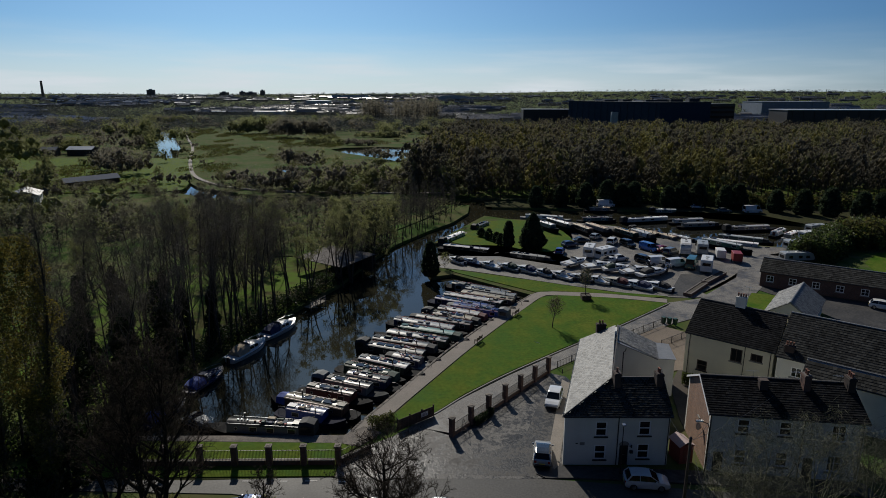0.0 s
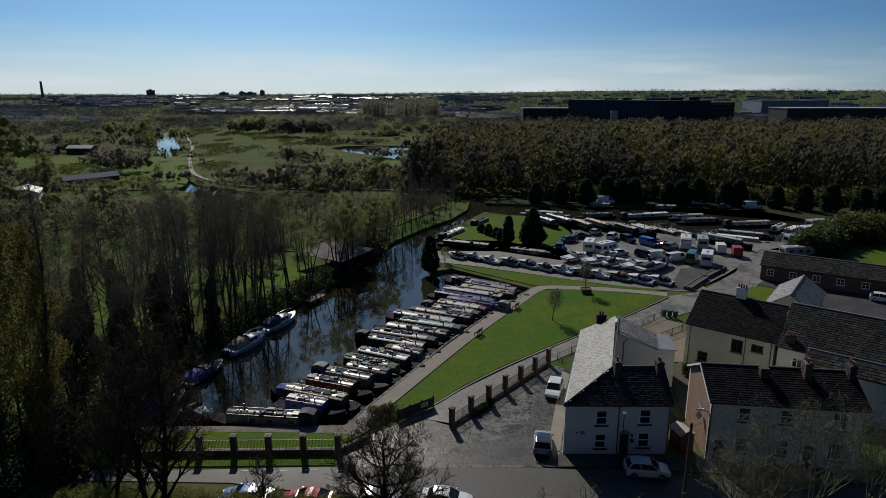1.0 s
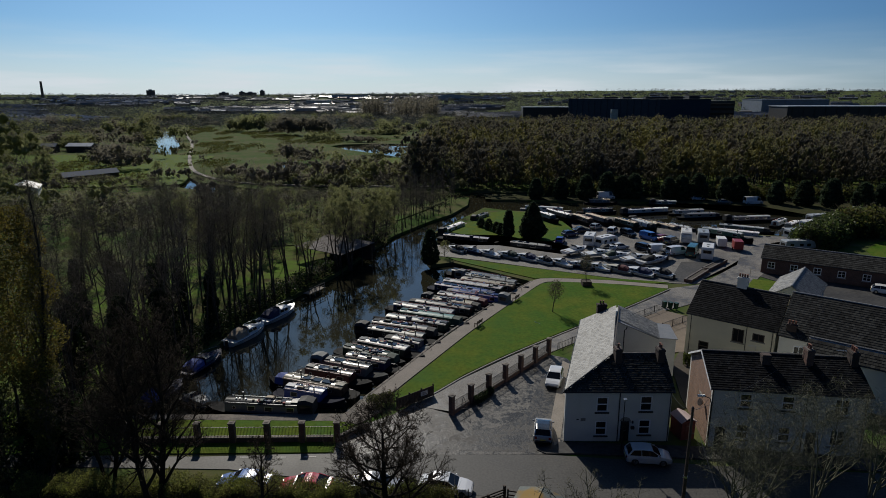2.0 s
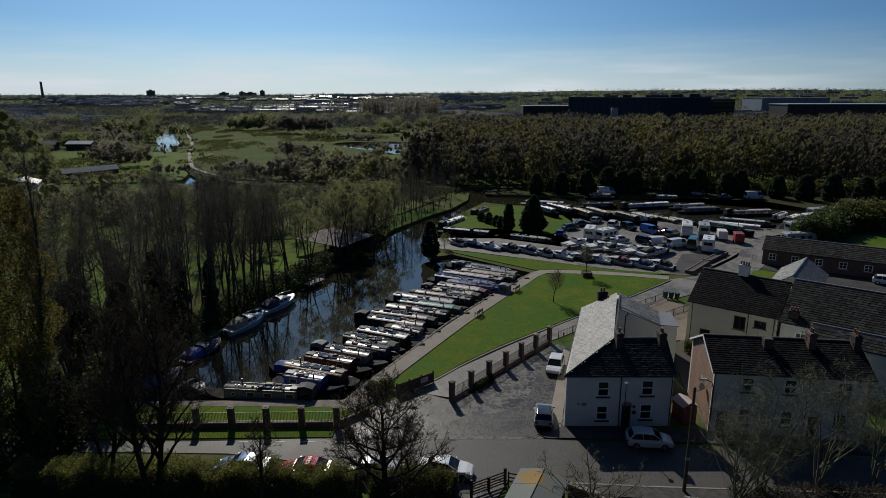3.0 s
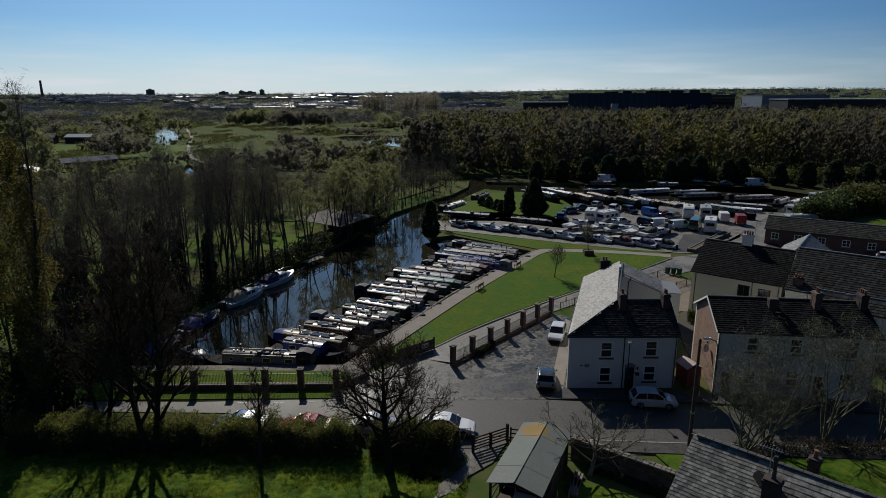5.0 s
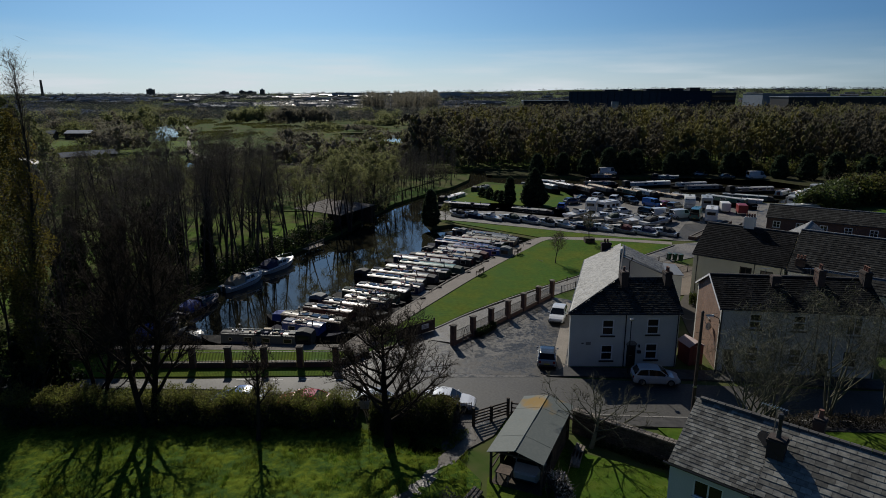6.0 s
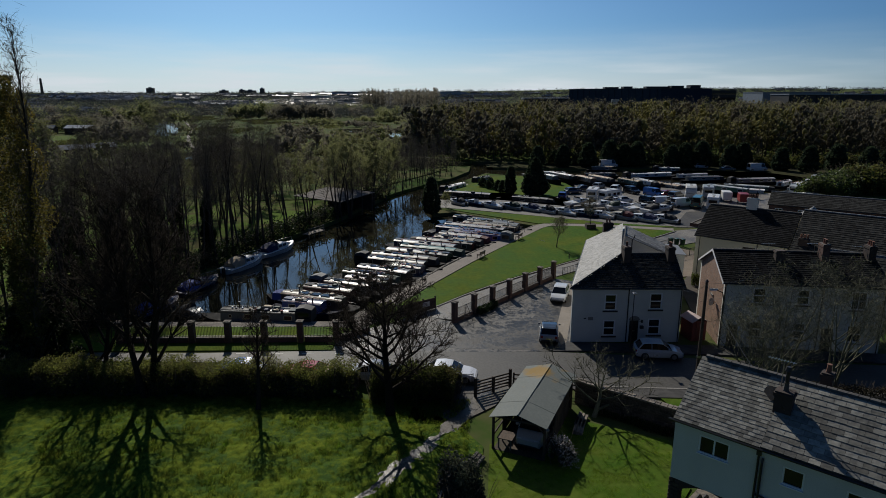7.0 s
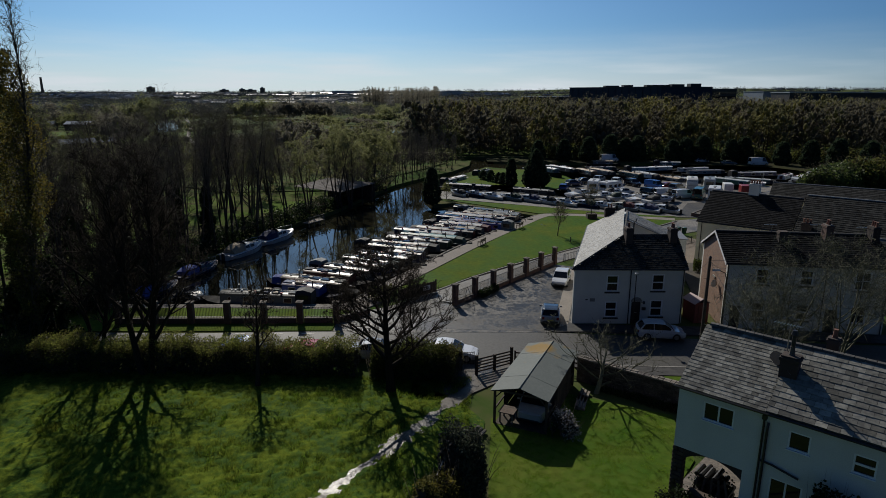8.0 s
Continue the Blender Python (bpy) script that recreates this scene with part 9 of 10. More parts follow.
# ---- woods, scrub, town and distance ----
# twig colour lifted for haze low in the wood
M_WOODTWIG = islands(surf("wood_twigs", (0.085, 0.072, 0.06), (0.055, 0.05, 0.042), 1.0, 0, 0.12, 0.03, 0.9, 0, spec=0.05), 0.75, 1.25)
M_WOODLEAF = [leafy(surf(nm, a_, b_, 0.9, 0, 0.3, 0.05, 1.0, 0), 0.85, 1.15, 0.6) for nm, a_, b_ in (
    ("yellow_buds", (0.27, 0.25, 0.085), (0.21, 0.195, 0.075)), ("olive_buds", (0.205, 0.205, 0.095), (0.165, 0.162, 0.08)), ("brown_buds", (0.195, 0.17, 0.115), (0.155, 0.14, 0.095)), ("grey_buds", (0.145, 0.137, 0.105), (0.12, 0.116, 0.088)))]
# scrub paled and greyed: haze over the meadows is in these colours
M_SCRUB = leafy(surf("scrub_leaf", (0.25, 0.27, 0.115), (0.21, 0.205, 0.115), 0.95, 0, 0.2, 0.04, 0.9, 0), 0.8, 1.2, 0.65)
M_SCRUBBROWN = leafy(surf("scrub_twigs", (0.22, 0.20, 0.15), (0.17, 0.16, 0.12), 0.95, 0, 0.2, 0.04, 0.9, 0), 0.8, 1.2, 0.6)
M_SCRUBPALE = leafy(surf("pale_spring_leaf", (0.25, 0.26, 0.10), (0.19, 0.20, 0.08), 0.95, 0, 0.2, 0.04, 0.9, 0), 0.8, 1.2, 0.45)


def crown_centres(rng, base, tip, radii, k, low):
    """Leaf places on and under the skin of pointed, lumpy crowns; k says which tree each belongs to."""
    m = len(k)
    q = rng.uniform(0, 1, m)
    a = rng.uniform(0, 6.283, m)
    lump = 1 + 0.25 * np.sin(a * 3 + k * 1.3 + q * 7) + 0.15 * np.sin(a * 5 + k * 0.7 - q * 11)
    prof = 1.5 * (q + 0.05) ** 0.4 * (1.03 - q) ** 0.55
    rad = radii[k] * prof * lump * rng.uniform(0.2, 1, m) ** 0.4
    t = low + (1 - low) * q
    return base[k] + (tip - base)[k] * t[:, None] + np.column_stack([np.cos(a) * rad, np.sin(a) * rad, rng.normal(0, 0.25, m)])


def wood(name, pos, heights, radii, twigs, leaves, seed, label, leaf_size=0.6, low=0.25, mats=None, stem=0.1, clumps=9):
    """Many trees in one mesh: upright stems, thin twigs and bud clumps."""
    rng = np.random.default_rng(seed)
    n = len(pos)
    # stems: two crossed tapering blades
    base = np.column_stack([pos, np.zeros(n)])
    tip = base + np.column_stack([rng.normal(0, 0.6, (n, 2)), heights])
    V, F = [], []
    for ax in ((stem, 0, 0), (0, stem, 0)):
        w = np.array(ax) * (heights / 12)[:, None]
        V.append(np.stack([base - w, base + w, tip], 1).reshape(-1, 3))
    # twigs: thin triangles from the stem out to the crown's skin
    k = np.repeat(np.arange(n), twigs)
    t0 = rng.uniform(low, 0.72, n * twigs)
    a = rng.uniform(0, 6.283, n * twigs)
    reach = radii[k] * (1 - 0.55 * ((t0 - low) / (0.9 - low))) * rng.uniform(0.5, 1.1, n * twigs)
    p0 = base[k] + (tip - base)[k] * t0[:, None]
    p1 = p0 + np.column_stack([np.cos(a) * reach, np.sin(a) * reach, reach * rng.uniform(0.3, 0.8, n * twigs)])
    side = np.cross(p1 - p0, rng.normal(size=p0.shape))
    side *= (rng.uniform(0.03, 0.07, n * twigs) / np.linalg.norm(side, axis=1))[:, None]
    V.append(np.stack([p0 - side, p0 + side, p1], 1).reshape(-1, 3))
    V = np.concatenate(V)
    F = np.arange(len(V)).reshape(-1, 3)
    w_ob = thing(name, pose(0, 0, 0), label, "woodland", "", "stuff")
    part("branches", tri_mesh("branches", V, F, M_WOODTWIG), None, w_ob)
    k = np.repeat(np.arange(n), leaves)
    c = crown_centres(rng, base, tip, radii, k, low)
    mid = base + (tip - base) * (low + (1 - low) * 0.45)
    half = heights * (1 - low) * 0.5
    out = (c - mid[k]) / np.column_stack([radii[k], radii[k], half[k]])
    # each tree in one of four spring colours, like ones near each other
    tint = np.array([noise.noise(Vector((x * 0.03, y * 0.03, 5.0))) for x, y in pos]) + rng.normal(0, 0.3, n)
    for j, mat in enumerate(mats or M_WOODLEAF):
        lo_, hi_ = ((0.36, 9), (0.08, 0.36), (-0.2, 0.08), (-9, -0.2))[j]
        tree = (tint > lo_) & (tint <= hi_)
        v, f = leaf_skin(rng, c[tree[k]], out[tree[k]], leaf_size, 1.3)
        if clumps:
            kc = np.repeat(np.nonzero(tree)[0], clumps)
            cc = mid[kc] + (crown_centres(rng, base, tip, radii, kc, low) - mid[kc]) * 0.78
            vb, fb = leaf_clumps(rng, cc, radii[kc] * rng.uniform(0.12, 0.25, len(kc)), 1.5)
            v, f = np.concatenate([v, vb]), np.concatenate([f, fb + len(v)])
        part("buds", tri_mesh("buds", v, f, mat), None, w_ob)


rw = np.random.default_rng(11)
cand = np.column_stack([rw.uniform(-16, 380, 18000), rw.uniform(196, 540, 18000)])
ok = []
for x, y in cand:
    front = 203 + 0.00 * x - 0.06 * max(x - 90, 0) * (1 if x < 400 else 0)
    back = 480 - 0.1 * abs(x - 90)
    left = -13 + 0.05 * (y - 210)
    if y < front or y > max(back, 330) or x < left or inside(x, y, CANAL) or abs(x) > 0.78 * y + 20:
        continue
    ok.append((x, y))
ok = np.array(ok[:5400])
tops = rw.uniform(7.5, 17.5, len(ok)) * (1 + 0.12 * np.sin(ok[:, 0] * 0.09) * np.cos(ok[:, 1] * 0.07))
tops = np.where(ok[:, 1] < 340, tops * 1.12, tops)
wide = rw.uniform(2.4, 4.3, len(ok))
fr_ = ok[:, 1] < 275
wood("birch_wood", ok[fr_], tops[fr_], wide[fr_], 26, 112, 12, "dense brown budding wood behind the marina", 0.19, 0.22, clumps=15)
wood("birch_wood", ok[~fr_], tops[~fr_], wide[~fr_], 2, 60, 13, "brown budding wood reaching towards the warehouses", 0.24, 0.48, clumps=8)
sheet("woodland_floor", [(-8, 207), (60, 207), (150, 204), (300, 200), (370, 330), (370, 500), (20, 500), (0, 330)], 0.3, 0.6, M_LITTER, "dark leaf litter under the budding wood", "ground")

# right-hand belt and left-hand scrub, thinner with the distance
FIELDS = [[(-262, 640), (-120, 640), (-66, 420), (-60, 305), (-100, 262), (-125, 300), (-160, 400), (-205, 500)], [(-240, 330), (-130, 330), (-118, 290), (-100, 240), (-104, 215), (-190, 222), (-235, 270)],
          [(-34, 315), (-12, 305), (-14, 250), (-30, 246), (-44, 270)], [(-330, 520), (-215, 520), (-195, 440), (-300, 440)], [(-60, 520), (20, 520), (40, 440), (-50, 430)]]
for i, lb in ((1, "sunny grass field behind farm sheds"), (2, "bright green glade by the pond")):
    sheet(f"meadow_{i}", [p[:2] for p in smooth_line(FIELDS[i] + FIELDS[i][:1], 5)[:-1]], 0.3, 0.8, M_PASTURE, lb, "field")
ribbon("towpath", [(12, 214.5), (-30, 215.5), (-70, 222), (-100, 250), (-126, 305), (-166, 408), (-206, 497), (-290, 690)], 1.7, 0.4, 0.9, M_GRAVEL, "pale gravel towpath along the canal", "path")
OPEN = FIELDS + [[(-75, 250), (-8, 246), (-4, 470), (-40, 520), (-95, 500)]]
# about the sheds and where the water shows between the bushes
CLEARINGS = ((-131, 186, 20), (-80, 206, 20), (-86, 236, 14), (-118, 214, 14))
rb = np.random.default_rng(21)
pts = []
while len(pts) < 1080:
    y = rb.uniform(150, 760)
    x = rb.uniform(-0.80 * y - 20, 0.03 * y)
    if any(inside(x, y, w) for w in WATERS) or (y < 205 and x > -66) or any(math.hypot(x - cx, y - cy) < cr for cx, cy, cr in CLEARINGS):
        continue
    clear = any(inside(x, y, f) for f in OPEN)
    dens = noise.noise(Vector((x * 0.016, y * 0.016, 1.5)))
    if clear and rb.uniform() > 0.03 + max(dens - 0.1, 0) * 0.3 or not clear and dens < -0.05 and rb.uniform() > 0.15:
        continue
    big = rb.uniform() < 0.4 and not clear
    kind_ = rb.integers(0, 3) if big else rb.integers(0, 2)
    for _ in range(1 if clear else rb.integers(2, 6)):
        # neighbours grow into one another
        dx, dy = rb.normal(0, 5.5, 2)
        if not any(inside(x + dx, y + dy, w) for w in WATERS):
            pts.append((x + dx * 1.4, y + dy, rb.uniform(6, 12) if big else rb.uniform(2.4, 5.2), rb.uniform(3.5, 6.0) if big else rb.uniform(2.2, 4.6), kind_))
# groups that stand out: x, y, height, radius, kind (0 green, 1 brown, 2 pale leaf)
GROUPS = [(-187, 265, 28, 8, 2), (-139, 211, 12, 4.5, 2), (-200, 420, 21, 8, 2), (-190, 410, 15, 6, 0), (-208, 436, 14, 6, 0), (-190, 440, 12, 6, 0), (-138, 262, 14, 6, 1), (-146, 270, 12, 6, 1),
          (-131, 268, 11, 5, 1), (-152, 282, 12, 5, 1), (-150, 300, 9, 4, 0), (-142, 312, 8, 3.5, 0), (-130, 316, 7, 3.5, 0), (-176, 552, 15, 9, 0), (-160, 555, 17, 9, 0), (-146, 560, 14, 8, 1), (-126, 497, 18, 8, 1), (-112, 496, 17, 8, 1),
          (-99, 498, 16, 7, 1), (-74, 296, 11, 5.5, 1), (-66, 292, 10, 5, 1), (-60, 300, 7, 3.4, 0), (-53, 304, 6, 3, 0), (-90, 430, 7, 5, 0), (-82, 428, 6, 4, 0), (-74, 432, 5, 4, 0), (-40, 213, 6.5, 5, 0), (-34, 214, 5.5, 4, 0), (-30, 216, 5, 3, 2), (-46, 218, 6, 4, 1),
          (-33, 242, 10, 5, 1), (-27, 238, 9, 4.5, 1), (-40, 246, 9, 5, 1), (-22, 236, 7, 4, 1), (-1, 213, 12.5, 6.5, 2), (4, 215, 11, 5, 0), (-8, 214, 7, 4, 1), (-13.5, 219, 8, 2.2, 2), (-62, 428, 5, 5, 1), (-54, 424, 4.5, 5, 1), (-36, 332, 7, 5, 1), (-30, 326, 6, 4, 1), (-25, 335, 6, 4, 1),
          (-52, 506, 5, 6, 0), (-42, 508, 5, 7, 0), (-66, 510, 5, 5, 0), (-238, 345, 9, 6, 0), (-226, 352, 7, 5, 0), (-252, 352, 10, 6, 0), (-215, 330, 6, 4, 1), (-178, 250, 5, 3, 0), (-172, 300, 5, 4, 0), (-196, 272, 9, 6, 0), (-205, 280, 8, 6, 1),
          (-88, 330, 4.5, 2.6, 0), (-98, 372, 4, 3, 0), (-106, 360, 5, 3, 0), (-84, 310, 4, 2.5, 0), (-128, 330, 3.5, 2.4, 0), (-116, 296, 4, 2.4, 1), (-70, 350, 5, 3, 0), (-64, 226, 5, 4, 1), (-72, 234, 5.5, 4.5, 1), (-84, 240, 6, 5, 1), (-98, 232, 5.5, 4, 1), (-108, 238, 5, 4, 1), (-56, 230, 4.5, 4, 1), (-20, 226, 6, 4, 1),
          (-12, 262, 14, 5, 1), (-8, 246, 14, 5, 1), (-10, 280, 15, 5, 1), (-8, 300, 15, 5, 1)]
more = [(x + s_ * r * 0.9, y + rb.normal(0, 3), h * rb.uniform(0.7, 0.95), r * rb.uniform(0.8, 1.0), kd) for x, y, h, r, kd in GROUPS for s_ in (-1, 1) if r >= 4 and y < 600 and not (x > -20 and y < 225)]
bush = np.array(pts + GROUPS + [b_ for b_ in more if not any(inside(b_[0], b_[1], w) for w in WATERS)], float)
for j, (mat, lb) in enumerate(((M_SCRUB, "mixed green willow scrub and thorn bushes over the meadows"), (M_SCRUBBROWN, "bare brown thickets among the meadows"), (M_SCRUBPALE, "pale trees in fresh spring leaf"))):
    b_ = bush[bush[:, 4] == j]
    # more leaves on larger crowns
    k = np.repeat(np.arange(len(b_)), np.clip((b_[:, 3] * b_[:, 2] * 9).astype(int), 110, 2600))
    th, ph = rb.uniform(0, 6.283, len(k)), np.arccos(rb.uniform(-0.5, 1, len(k)))
    lump = 1 + 0.2 * np.sin(th * 3 + k) * np.sin(ph * 2) + 0.15 * np.sin(ph * 5 + k * 1.7) + 0.1 * np.sin(th * 7 + ph * 6 + k)
    rr_ = b_[k, 3] * lump * rb.uniform(0.3, 1.15, len(k)) ** 0.5
    h_ = b_[k, 2]
    c = np.column_stack([b_[k, 0] + rr_ * np.cos(th) * np.sin(ph), b_[k, 1] + rr_ * np.sin(th) * np.sin(ph), h_ * 0.42 + h_ * 0.56 * np.cos(ph) * rr_ / b_[k, 3]])
    out = np.column_stack([np.cos(th) * np.sin(ph), np.sin(th) * np.sin(ph), np.cos(ph)])
    v, f = leaf_skin(rb, np.clip(c, [-9e9, -9e9, 0.1], 9e9), out, np.clip(b_[k, 1] * 0.0008, 0.15, 0.45)[:, None], 0.85)
    kc = np.repeat(np.arange(len(b_)), np.clip((b_[:, 3] * 3.4).astype(int), 7, 28))
    tc_, pc_ = rb.uniform(0, 6.283, len(kc)), np.arccos(rb.uniform(-0.5, 1, len(kc)))
    rc_ = b_[kc, 3] * rb.uniform(0.3, 0.8, len(kc))
    cc = np.column_stack([b_[kc, 0] + rc_ * np.cos(tc_) * np.sin(pc_), b_[kc, 1] + rc_ * np.sin(tc_) * np.sin(pc_), b_[kc, 2] * (0.42 + 0.5 * np.cos(pc_) * rc_ / b_[kc, 3])])
    vb, fb = leaf_clumps(rb, np.clip(cc, [-9e9, -9e9, 0.4], 9e9), b_[kc, 3] * rb.uniform(0.13, 0.27, len(kc)), 1.1)
    v, f = np.concatenate([v, vb]), np.concatenate([f, fb + len(v)])
    tagged(part("scrub", tri_mesh("scrub", v, f, mat), None), lb, "scrub", "", "stuff")
# thicket of bare trees between the alders and the far canal
rk = np.random.default_rng(71)
tk = np.column_stack([rk.uniform(-175, -12, 2600), rk.uniform(128, 232, 2600)])
tk = np.array([(x, y) for x, y in tk if not any(inside(x, y, w) for w in WATERS) and x > -0.8 * y - 10 and x < bank_x(min(y, 178)) - 2 and not (-140 < x < -118 and 178 < y < 200)
               and (y > 180 or x < -70 or noise.noise(Vector((x * 0.05, y * 0.05, 2.2))) > -0.02)][:520])
wood("canal_thicket", tk, np.clip(34 - 0.166 * tk[:, 1], 3.2, 9.5) * rk.uniform(0.7, 1.05, len(tk)), rk.uniform(1.6, 3.0, len(tk)), 60, 110, 72, "bare thicket of small trees by the far canal", 0.13, 0.15, [M_SCRUB, M_SCRUBBROWN, M_SCRUBBROWN, M_SCRUB], 0.12, 0)
tm2 = np.array([(x, y) for x, y in np.column_stack([rk.uniform(-66, 4, 700), rk.uniform(128, 192, 700)]) if not any(inside(x, y, w) for w in WATERS) and x < bank_x(min(y, 178)) - 1.5][:170])
wood("bare_copse", tm2, np.clip(34 - 0.166 * tm2[:, 1], 3.2, 9.5) * rk.uniform(0.75, 1.1, len(tm2)), rk.uniform(1.8, 3.2, len(tm2)), 60, 120, 74, "open copse of slender bare trees on the meadow", 0.1, 0.3, [M_SCRUB, M_SCRUBBROWN, M_SCRUBBROWN, M_SCRUB], 0.14, 0)
# a tall belt of bare poplars beyond the meadows
tp = np.column_stack([rk.uniform(-112, -8, 150), rk.uniform(790, 860, 150)])
wood("poplar_belt", tp, rk.uniform(22, 30, 150), rk.uniform(3, 4.5, 150), 20, 110, 73, "tall brown belt of bare poplars", 0.7, 0.12, [M_SCRUBBROWN] * 4, 0.2, 0)
# dark rushes and tussocks in the wet meadow
rq = np.random.default_rng(33)
qx, qy = rq.uniform(-260, 20, 16000), rq.uniform(215, 640, 16000)
qk = [i for i in range(16000) if (inside(qx[i], qy[i], FIELDS[0]) or inside(qx[i], qy[i], FIELDS[1]) or inside(qx[i], qy[i], FIELDS[4])) and not any(inside(qx[i], qy[i], w) for w in WATERS)
      and noise.noise(Vector((qx[i] * 0.05, qy[i] * 0.02, 3.0))) > 0.02]
qc = np.repeat(np.column_stack([qx[qk], qy[qk], np.full(len(qk), 0.5)]), 12, axis=0)
qc += rq.normal(0, 1, qc.shape) * (0.8, 0.8, 0.22)
v, f = leaf_cloud(rq, qc, 0.5, 1.5, True)
tagged(part("rushes", tri_mesh("rushes", v, f, M_HEDGE), None), "dark rush tussocks over the wet meadow", "rushes", "", "stuff")
# taller trees standing in the meadows
for i, (x, y, s) in enumerate([(-138, 211, 1.4), (-30, 236, 0.8), (-18, 225, 0.6), (-86, 236, 0.65), (-112, 240, 0.7), (-150, 205, 1.1)]):
    WIL[i % 2].put(pose(x, y, 0, 0, 0, i * 51), s, "round-headed tree in pale spring leaf among scrub")
# hedgerows and copses far off
pts, hs, rs_ = [], [], []
while len(pts) < 5400:
    d = 620 * (4300 / 620) ** (rb.uniform(0, 1) ** 1.25)
    a = rb.uniform(-0.66, 0.66)
    x, y = d * math.sin(a), d * math.cos(a)
    if noise.noise(Vector((x * 0.0045, y * 0.0045, 7.0))) < -0.28 or (100 < x < 470 and 520 < y < 700):
        continue
    pts.append((x, y, hill(x, y)))
    s = 1 + d / 2600
    hs.append(rb.uniform(6, 12) * s ** 0.5)
    rs_.append(rb.uniform(3, 7) * s)
# taller copses and gardens between the meadows and the town
while len(pts) < 8000:
    d = 540 * 2.6 ** rb.uniform(0, 1)
    a = rb.uniform(-0.68, 0.06)
    x, y = d * math.sin(a), d * math.cos(a)
    if noise.noise(Vector((x * 0.009, y * 0.006, 17.0))) < -0.08 or any(inside(x, y, f) for f in OPEN) or any(inside(x, y, w) for w in WATERS):
        continue
    pts.append((x, y, hill(x, y)))
    hs.append(rb.uniform(8, 17))
    rs_.append(rb.uniform(4, 8))
far = np.array(pts)
k = np.repeat(np.arange(len(far)), 24)
r_, h_ = np.array(rs_)[k], np.array(hs)[k]
a = rb.uniform(0, 6.283, len(k))
u = rb.uniform(0, 1, len(k))
c = far[k] + np.column_stack([np.cos(a) * r_ * np.sqrt(u), np.sin(a) * r_ * np.sqrt(u), h_ * (1 - 0.6 * u) * rb.uniform(0.2, 1, len(k))])
out = c - far[k] - np.column_stack([np.zeros(len(k)), np.zeros(len(k)), h_ * 0.4])
v, f = leaf_skin(rb, c, out, np.clip(far[k, 1] * 0.0011, 0.8, 2.4)[:, None], 1.6)
v[:, 2] = np.repeat(c[:, 2], 3) + (v[:, 2] - np.repeat(c[:, 2], 3)) * 0.5
# bluish grey puts distance haze into the far trees' colour
M_HAZEWOOD = leafy(surf("haze_toned_wood", (0.055, 0.066, 0.062), (0.07, 0.076, 0.068), 0.95, 0, 0.02, 0.006, 0.9, 0), 0.75, 1.25, 0.3)
tagged(part("far_trees", tri_mesh("far_trees", v, f, M_HAZEWOOD), None), "dark hedgerows and copses towards the horizon", "woodland", "", "stuff")

# town roofs
M_ROOFGLINT = islands(surf("town_roof", (0.10, 0.10, 0.105), (0.15, 0.145, 0.145), 0.3, 0, 0.5, 0.05, 0.8, 0, spec=0.4), 0.5, 1.5)
M_TOWNWALL = islands(surf("town_wall", (0.11, 0.075, 0.065), (0.17, 0.15, 0.14), 0.9, 0, 0.5, 0.02, 0.9, 0), 0.6, 1.4)
walls, roofs = Geo(), Geo()
rd_ = random.Random(9)
for i in range(2600):
    d = 760 * (4.4 ** rd_.random())
    a = rd_.uniform(-0.68, 0.10) if rd_.random() < 0.85 else rd_.uniform(0.1, 0.66)
    x, y = d * math.sin(a), d * math.cos(a)
    if noise.noise(Vector((x * 0.003, y * 0.003, 2.0))) < -0.05:
        continue
    z = hill(x, y) - 0.5
    m = pose(x, y, z, 0, 0, 15 * round(noise.noise(Vector((x * 0.002, y * 0.002, 4.0))) * 4) + rd_.uniform(-4, 4))
    L, W, H, up = rd_.choice((9, 16, 28, 45)), rd_.uniform(7, 9), rd_.uniform(5, 6), rd_.choice((2.8, 2.8, 2.8, 2.4, 2.4, 3.2, 3.2, 2.0, 1.4))
    walls.box(-L / 2, -W / 2, 0, L / 2, W / 2, H, m)
    roofs.add([(-L / 2, -W / 2 - 0.3, H), (L / 2, -W / 2 - 0.3, H), (L / 2, W / 2 + 0.3, H), (-L / 2, W / 2 + 0.3, H), (-L / 2, 0, H + up), (L / 2, 0, H + up)], [(0, 1, 5, 4), (2, 3, 4, 5), (1, 2, 5), (3, 0, 4)], m)
town = thing("town", pose(0, 0, 0), "distant town of brick houses with glinting roofs", "town", "", "stuff")
part("houses", walls, M_TOWNWALL, town)
part("roofs", roofs, M_ROOFGLINT, town)


def shed(name, x0, x1, y, depth, z, wall, roof, label, base=0.0):
    s = thing(name, pose((x0 + x1) / 2, y, 0), label, "warehouse")
    w = (x1 - x0) / 2
    part("wall", Geo().box(-w, 0, base, w, depth, z), wall, s)
    part("roof", Geo().box(-w - 0.5, -0.5, z, w + 0.5, depth + 0.5, z + 0.6), roof, s)
    n = max(int(2 * w / 9), 3)
    for k in range(n):
        x = -w + (k + 0.5) * 2 * w / n
        part("cladding_rib", Geo().box(x - 0.25, -0.35, base, x + 0.25, 0.0, z), wall, s)
    return s


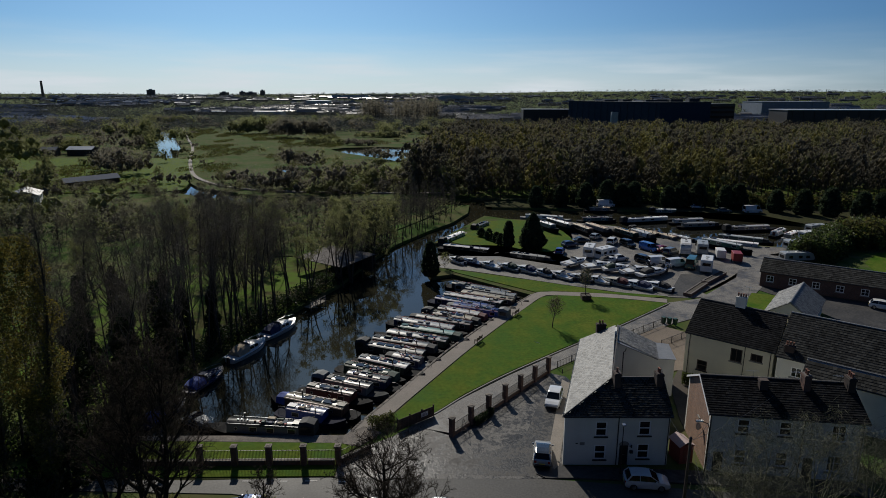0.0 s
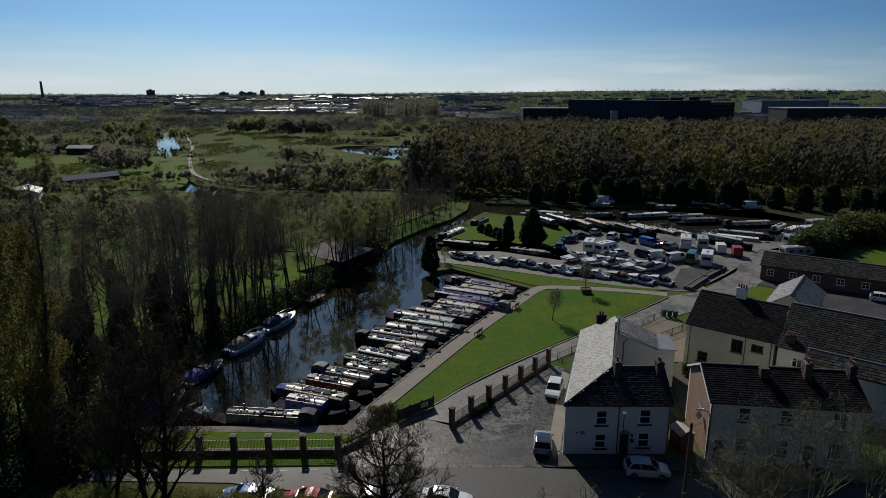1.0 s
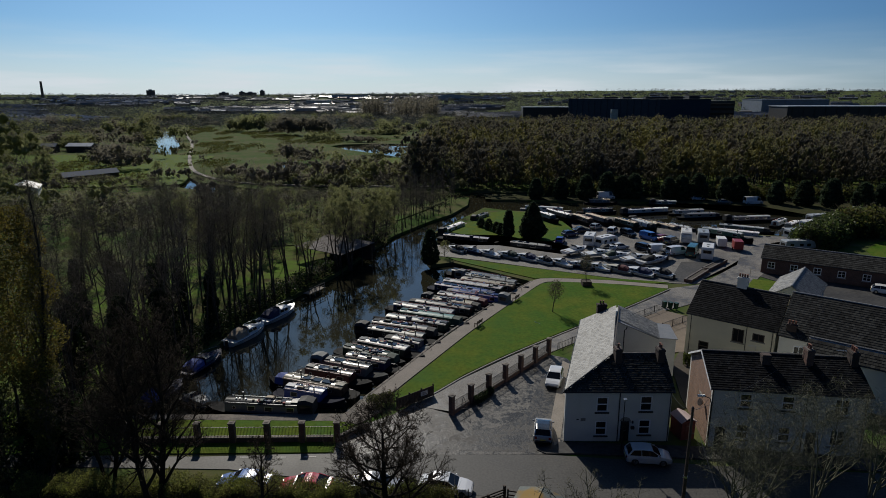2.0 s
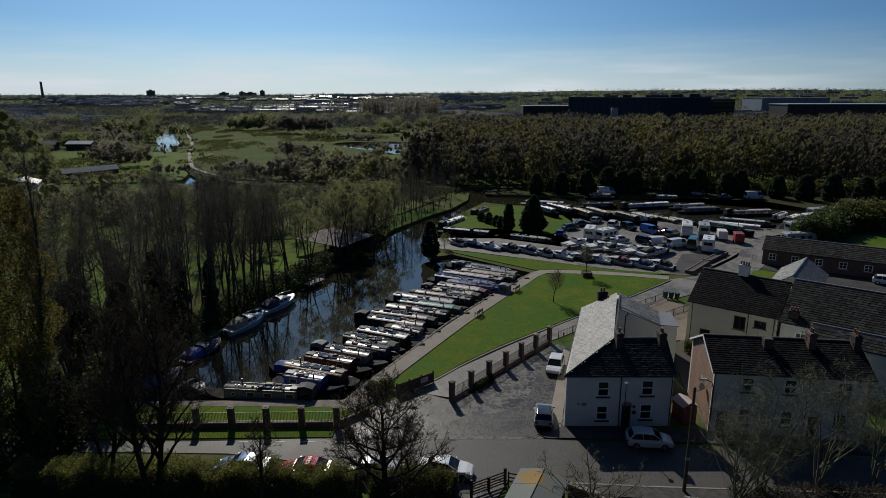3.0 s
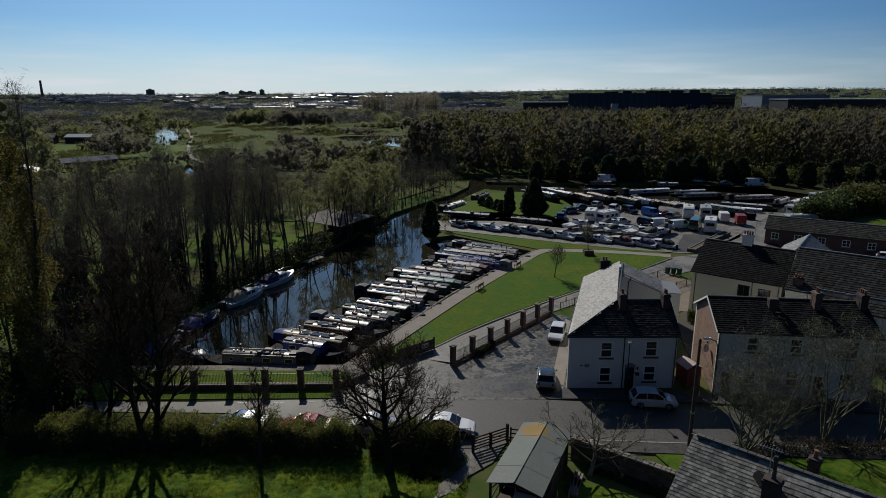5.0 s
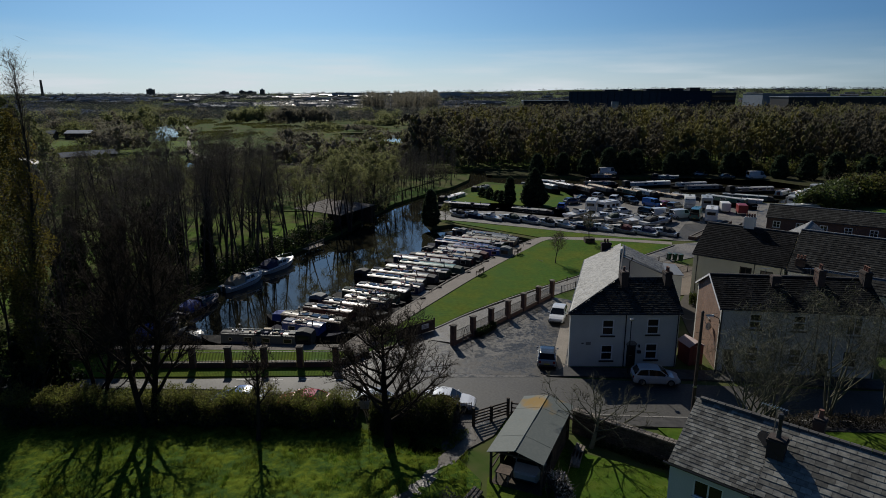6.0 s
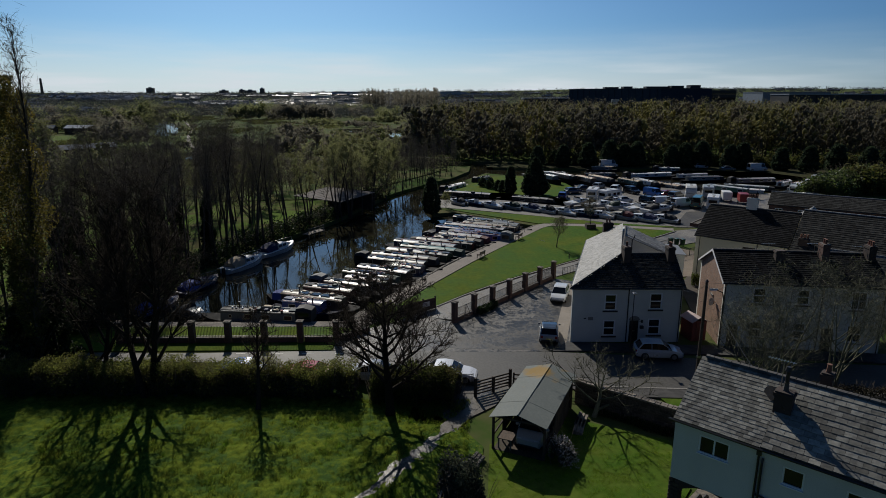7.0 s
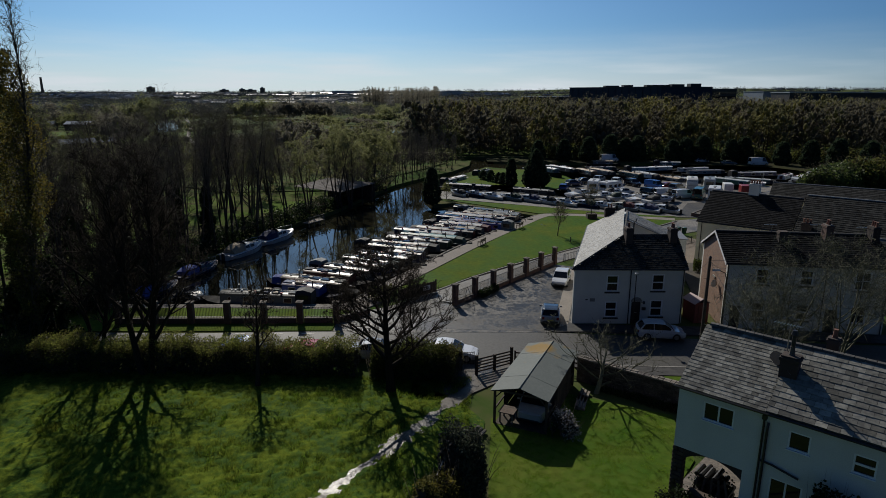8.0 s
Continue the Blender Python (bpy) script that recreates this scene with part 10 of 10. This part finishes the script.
M_CLAD = surf("dark_cladding", (0.022, 0.035, 0.06), (0.03, 0.045, 0.07), 0.8, 0, 0.3, 0.03, 0.8, 0, spec=0.1)
M_CLADGREY = surf("grey_cladding", (0.30, 0.33, 0.36), (0.38, 0.40, 0.42), 0.5, 0, 0.3, 0.03, 0.8, 0)
M_CLADPALE = surf("pale_cladding", (0.17, 0.20, 0.24), (0.21, 0.24, 0.28), 0.7, 0, 0.3, 0.03, 0.8, 0, spec=0.1)
M_CLADBLACK = surf("black_cladding", (0.012, 0.013, 0.016), (0.02, 0.02, 0.024), 0.6, 0, 0.3, 0.03, 0.8, 0)
big = thing("warehouse", pose(199.5, 585, 0), "huge dark blue distribution warehouse", "warehouse")
FOOT = [(0, 0), (55.5, 20), (30, 125), (-64, 105)]
part("wall", Geo().prism(FOOT, 0, 26.8), M_CLAD, big)
part("roof", Geo().prism([(x * 1.01 - 0.1, y * 1.01 - 0.5) for x, y in FOOT], 26.8, 27.3), M_CLADBLACK, big)
for k in range(14):
    t = (k + 0.5) / 14
    part("cladding_rib", Geo().box(-64 * t - 0.3, 105 * t - 0.4, 0, -64 * t + 0.3, 105 * t + 0.1, 26.8), M_CLAD, big)
for x, y, w, h in ((-34, 70, 14, 1.6), (-20, 52, 9, 2.0), (-4, 30, 22, 1.8), (18, 24, 12, 2.4), (36, 24, 10, 3.0)):
    part("roof_plant", Geo().box(x, y, 27.3, x + w, y + 10, 27.3 + h), M_CLADBLACK, big)
part("stair_core", Geo().box(-33, 43, 0, -23, 46, 17), M_CLADGREY, big)
off = part("office_wing", Geo().prism([(55.6, 20), (82, 27), (70, 60), (50, 50)], 0, 25.4), M_CLADBLACK, big)
for z in (3, 7.5, 12, 16.5, 21):
    part("window_band", Geo().slab((56.2, 20.05, z), (81.4, 26.75, z), (81.4, 26.75, z + 2.2), (56.2, 20.05, z + 2.2), 0.15), M_GLASS, off)
shed("warehouse", 283, 420, 520, 30, 21.5, M_CLADBLACK, M_CLADGREY, "long black warehouse with pale eaves")
shed("warehouse", 452, 548, 900, 60, 24, M_CLADPALE, M_CLADPALE, "pale grey warehouse far off")
shed("warehouse", 90, 185, 720, 20, 17, M_CLADBLACK, M_CLADGREY, "low dark warehouse with pale roof")
shed("warehouse", -275, -235, 900, 30, 9, M_CLADGREY, M_CLADGREY, "low white-roofed industrial shed")
shed("warehouse", -330, -280, 1500, 60, 18, M_CLADGREY, M_CLADGREY, "white industrial shed in the town")
shed("warehouse", -410, -290, 2300, 90, 30, M_CLADGREY, M_CLADGREY, "long pale shed near the horizon", 0)
dome = thing("arched_hall", pose(25, 2000, hill(25, 2000)), "pale arched roof of a distant hall", "hall")
part("roof", Geo().loft([[(60 * math.cos(math.pi * k / 12), y, 6 + 12 * math.sin(math.pi * k / 12)) for k in range(13)] for y in (0, 60)]), M_CLADGREY, dome)
part("wall", Geo().box(-60, 0, -5, 60, 60, 6.0), M_CLADGREY, dome)
stack = thing("chimney_stack", pose(-1590, 2500, 0), "tall lone industrial chimney on the skyline", "chimney")
part("shaft", Geo().tube([(0, 0, 0), (0, 0, 76), (0, 0, 82)], [6, 4.0, 4.2], 14), M_TOWNWALL, stack)
for x, y, w, z in ((-1620, 3480, 20, 54), (-1155, 3600, 14, 46), (-1010, 3500, 11, 52), (-1090, 3550, 30, 42), (-1240, 3550, 24, 42)):
    t = thing("tower_block", pose(x, y, 0), "distant grey tower block on the skyline", "tower", "town towers")
    part("wall", Geo().box(-w, 0, 0, w, 18, z), M_TOWNWALL, t)
    part("roof_plant", Geo().box(-w * 0.4, 3, z, w * 0.3, 14, z + 5), M_CLADGREY, t)

# farm sheds in the meadow on the far side of the canal
for x, y, a, L, W, H, lb, rm in ((-131, 190, -62, 11, 8, 3.6, "white farmhouse with pale slate roof", M_SLATE), (-135, 233, 54, 20, 4, 2.2, "long low sheet-roofed shed", M_CLADPALE),
                                 (-206, 352, 0, 14, 7, 3.4, "dark stable block with pale roof", M_CLADGREY), (-222, 348, 10, 8, 6, 3.4, "small dark field barn", M_ROOFGLINT)):
    s = thing("farm_shed", pose(x, y, 0, 0, 0, a), lb, "shed", "farm sheds")
    part("wall", Geo().box(-L / 2, -W / 2, 0, L / 2, W / 2, H), M_RENDER if "white" in lb else M_WOODDARK, s)
    part("roof", Geo().slab((-L / 2 - 0.4, -W / 2 - 0.4, H), (L / 2 + 0.4, -W / 2 - 0.4, H), (L / 2 + 0.4, 0, H + 1.6), (-L / 2 - 0.4, 0, H + 1.6), 0.12).slab((L / 2 + 0.4, W / 2 + 0.4, H), (-L / 2 - 0.4, W / 2 + 0.4, H), (-L / 2 - 0.4, 0, H + 1.6), (L / 2 + 0.4, 0, H + 1.6), 0.12), rm, s)
    for k in range(3):
        part("door", Geo().box(-L / 2 + (k + 0.4) * L / 3.4, -W / 2 - 0.05, 0, -L / 2 + (k + 0.4) * L / 3.4 + 1.6, -W / 2, 2.2), M_BLACK, s)
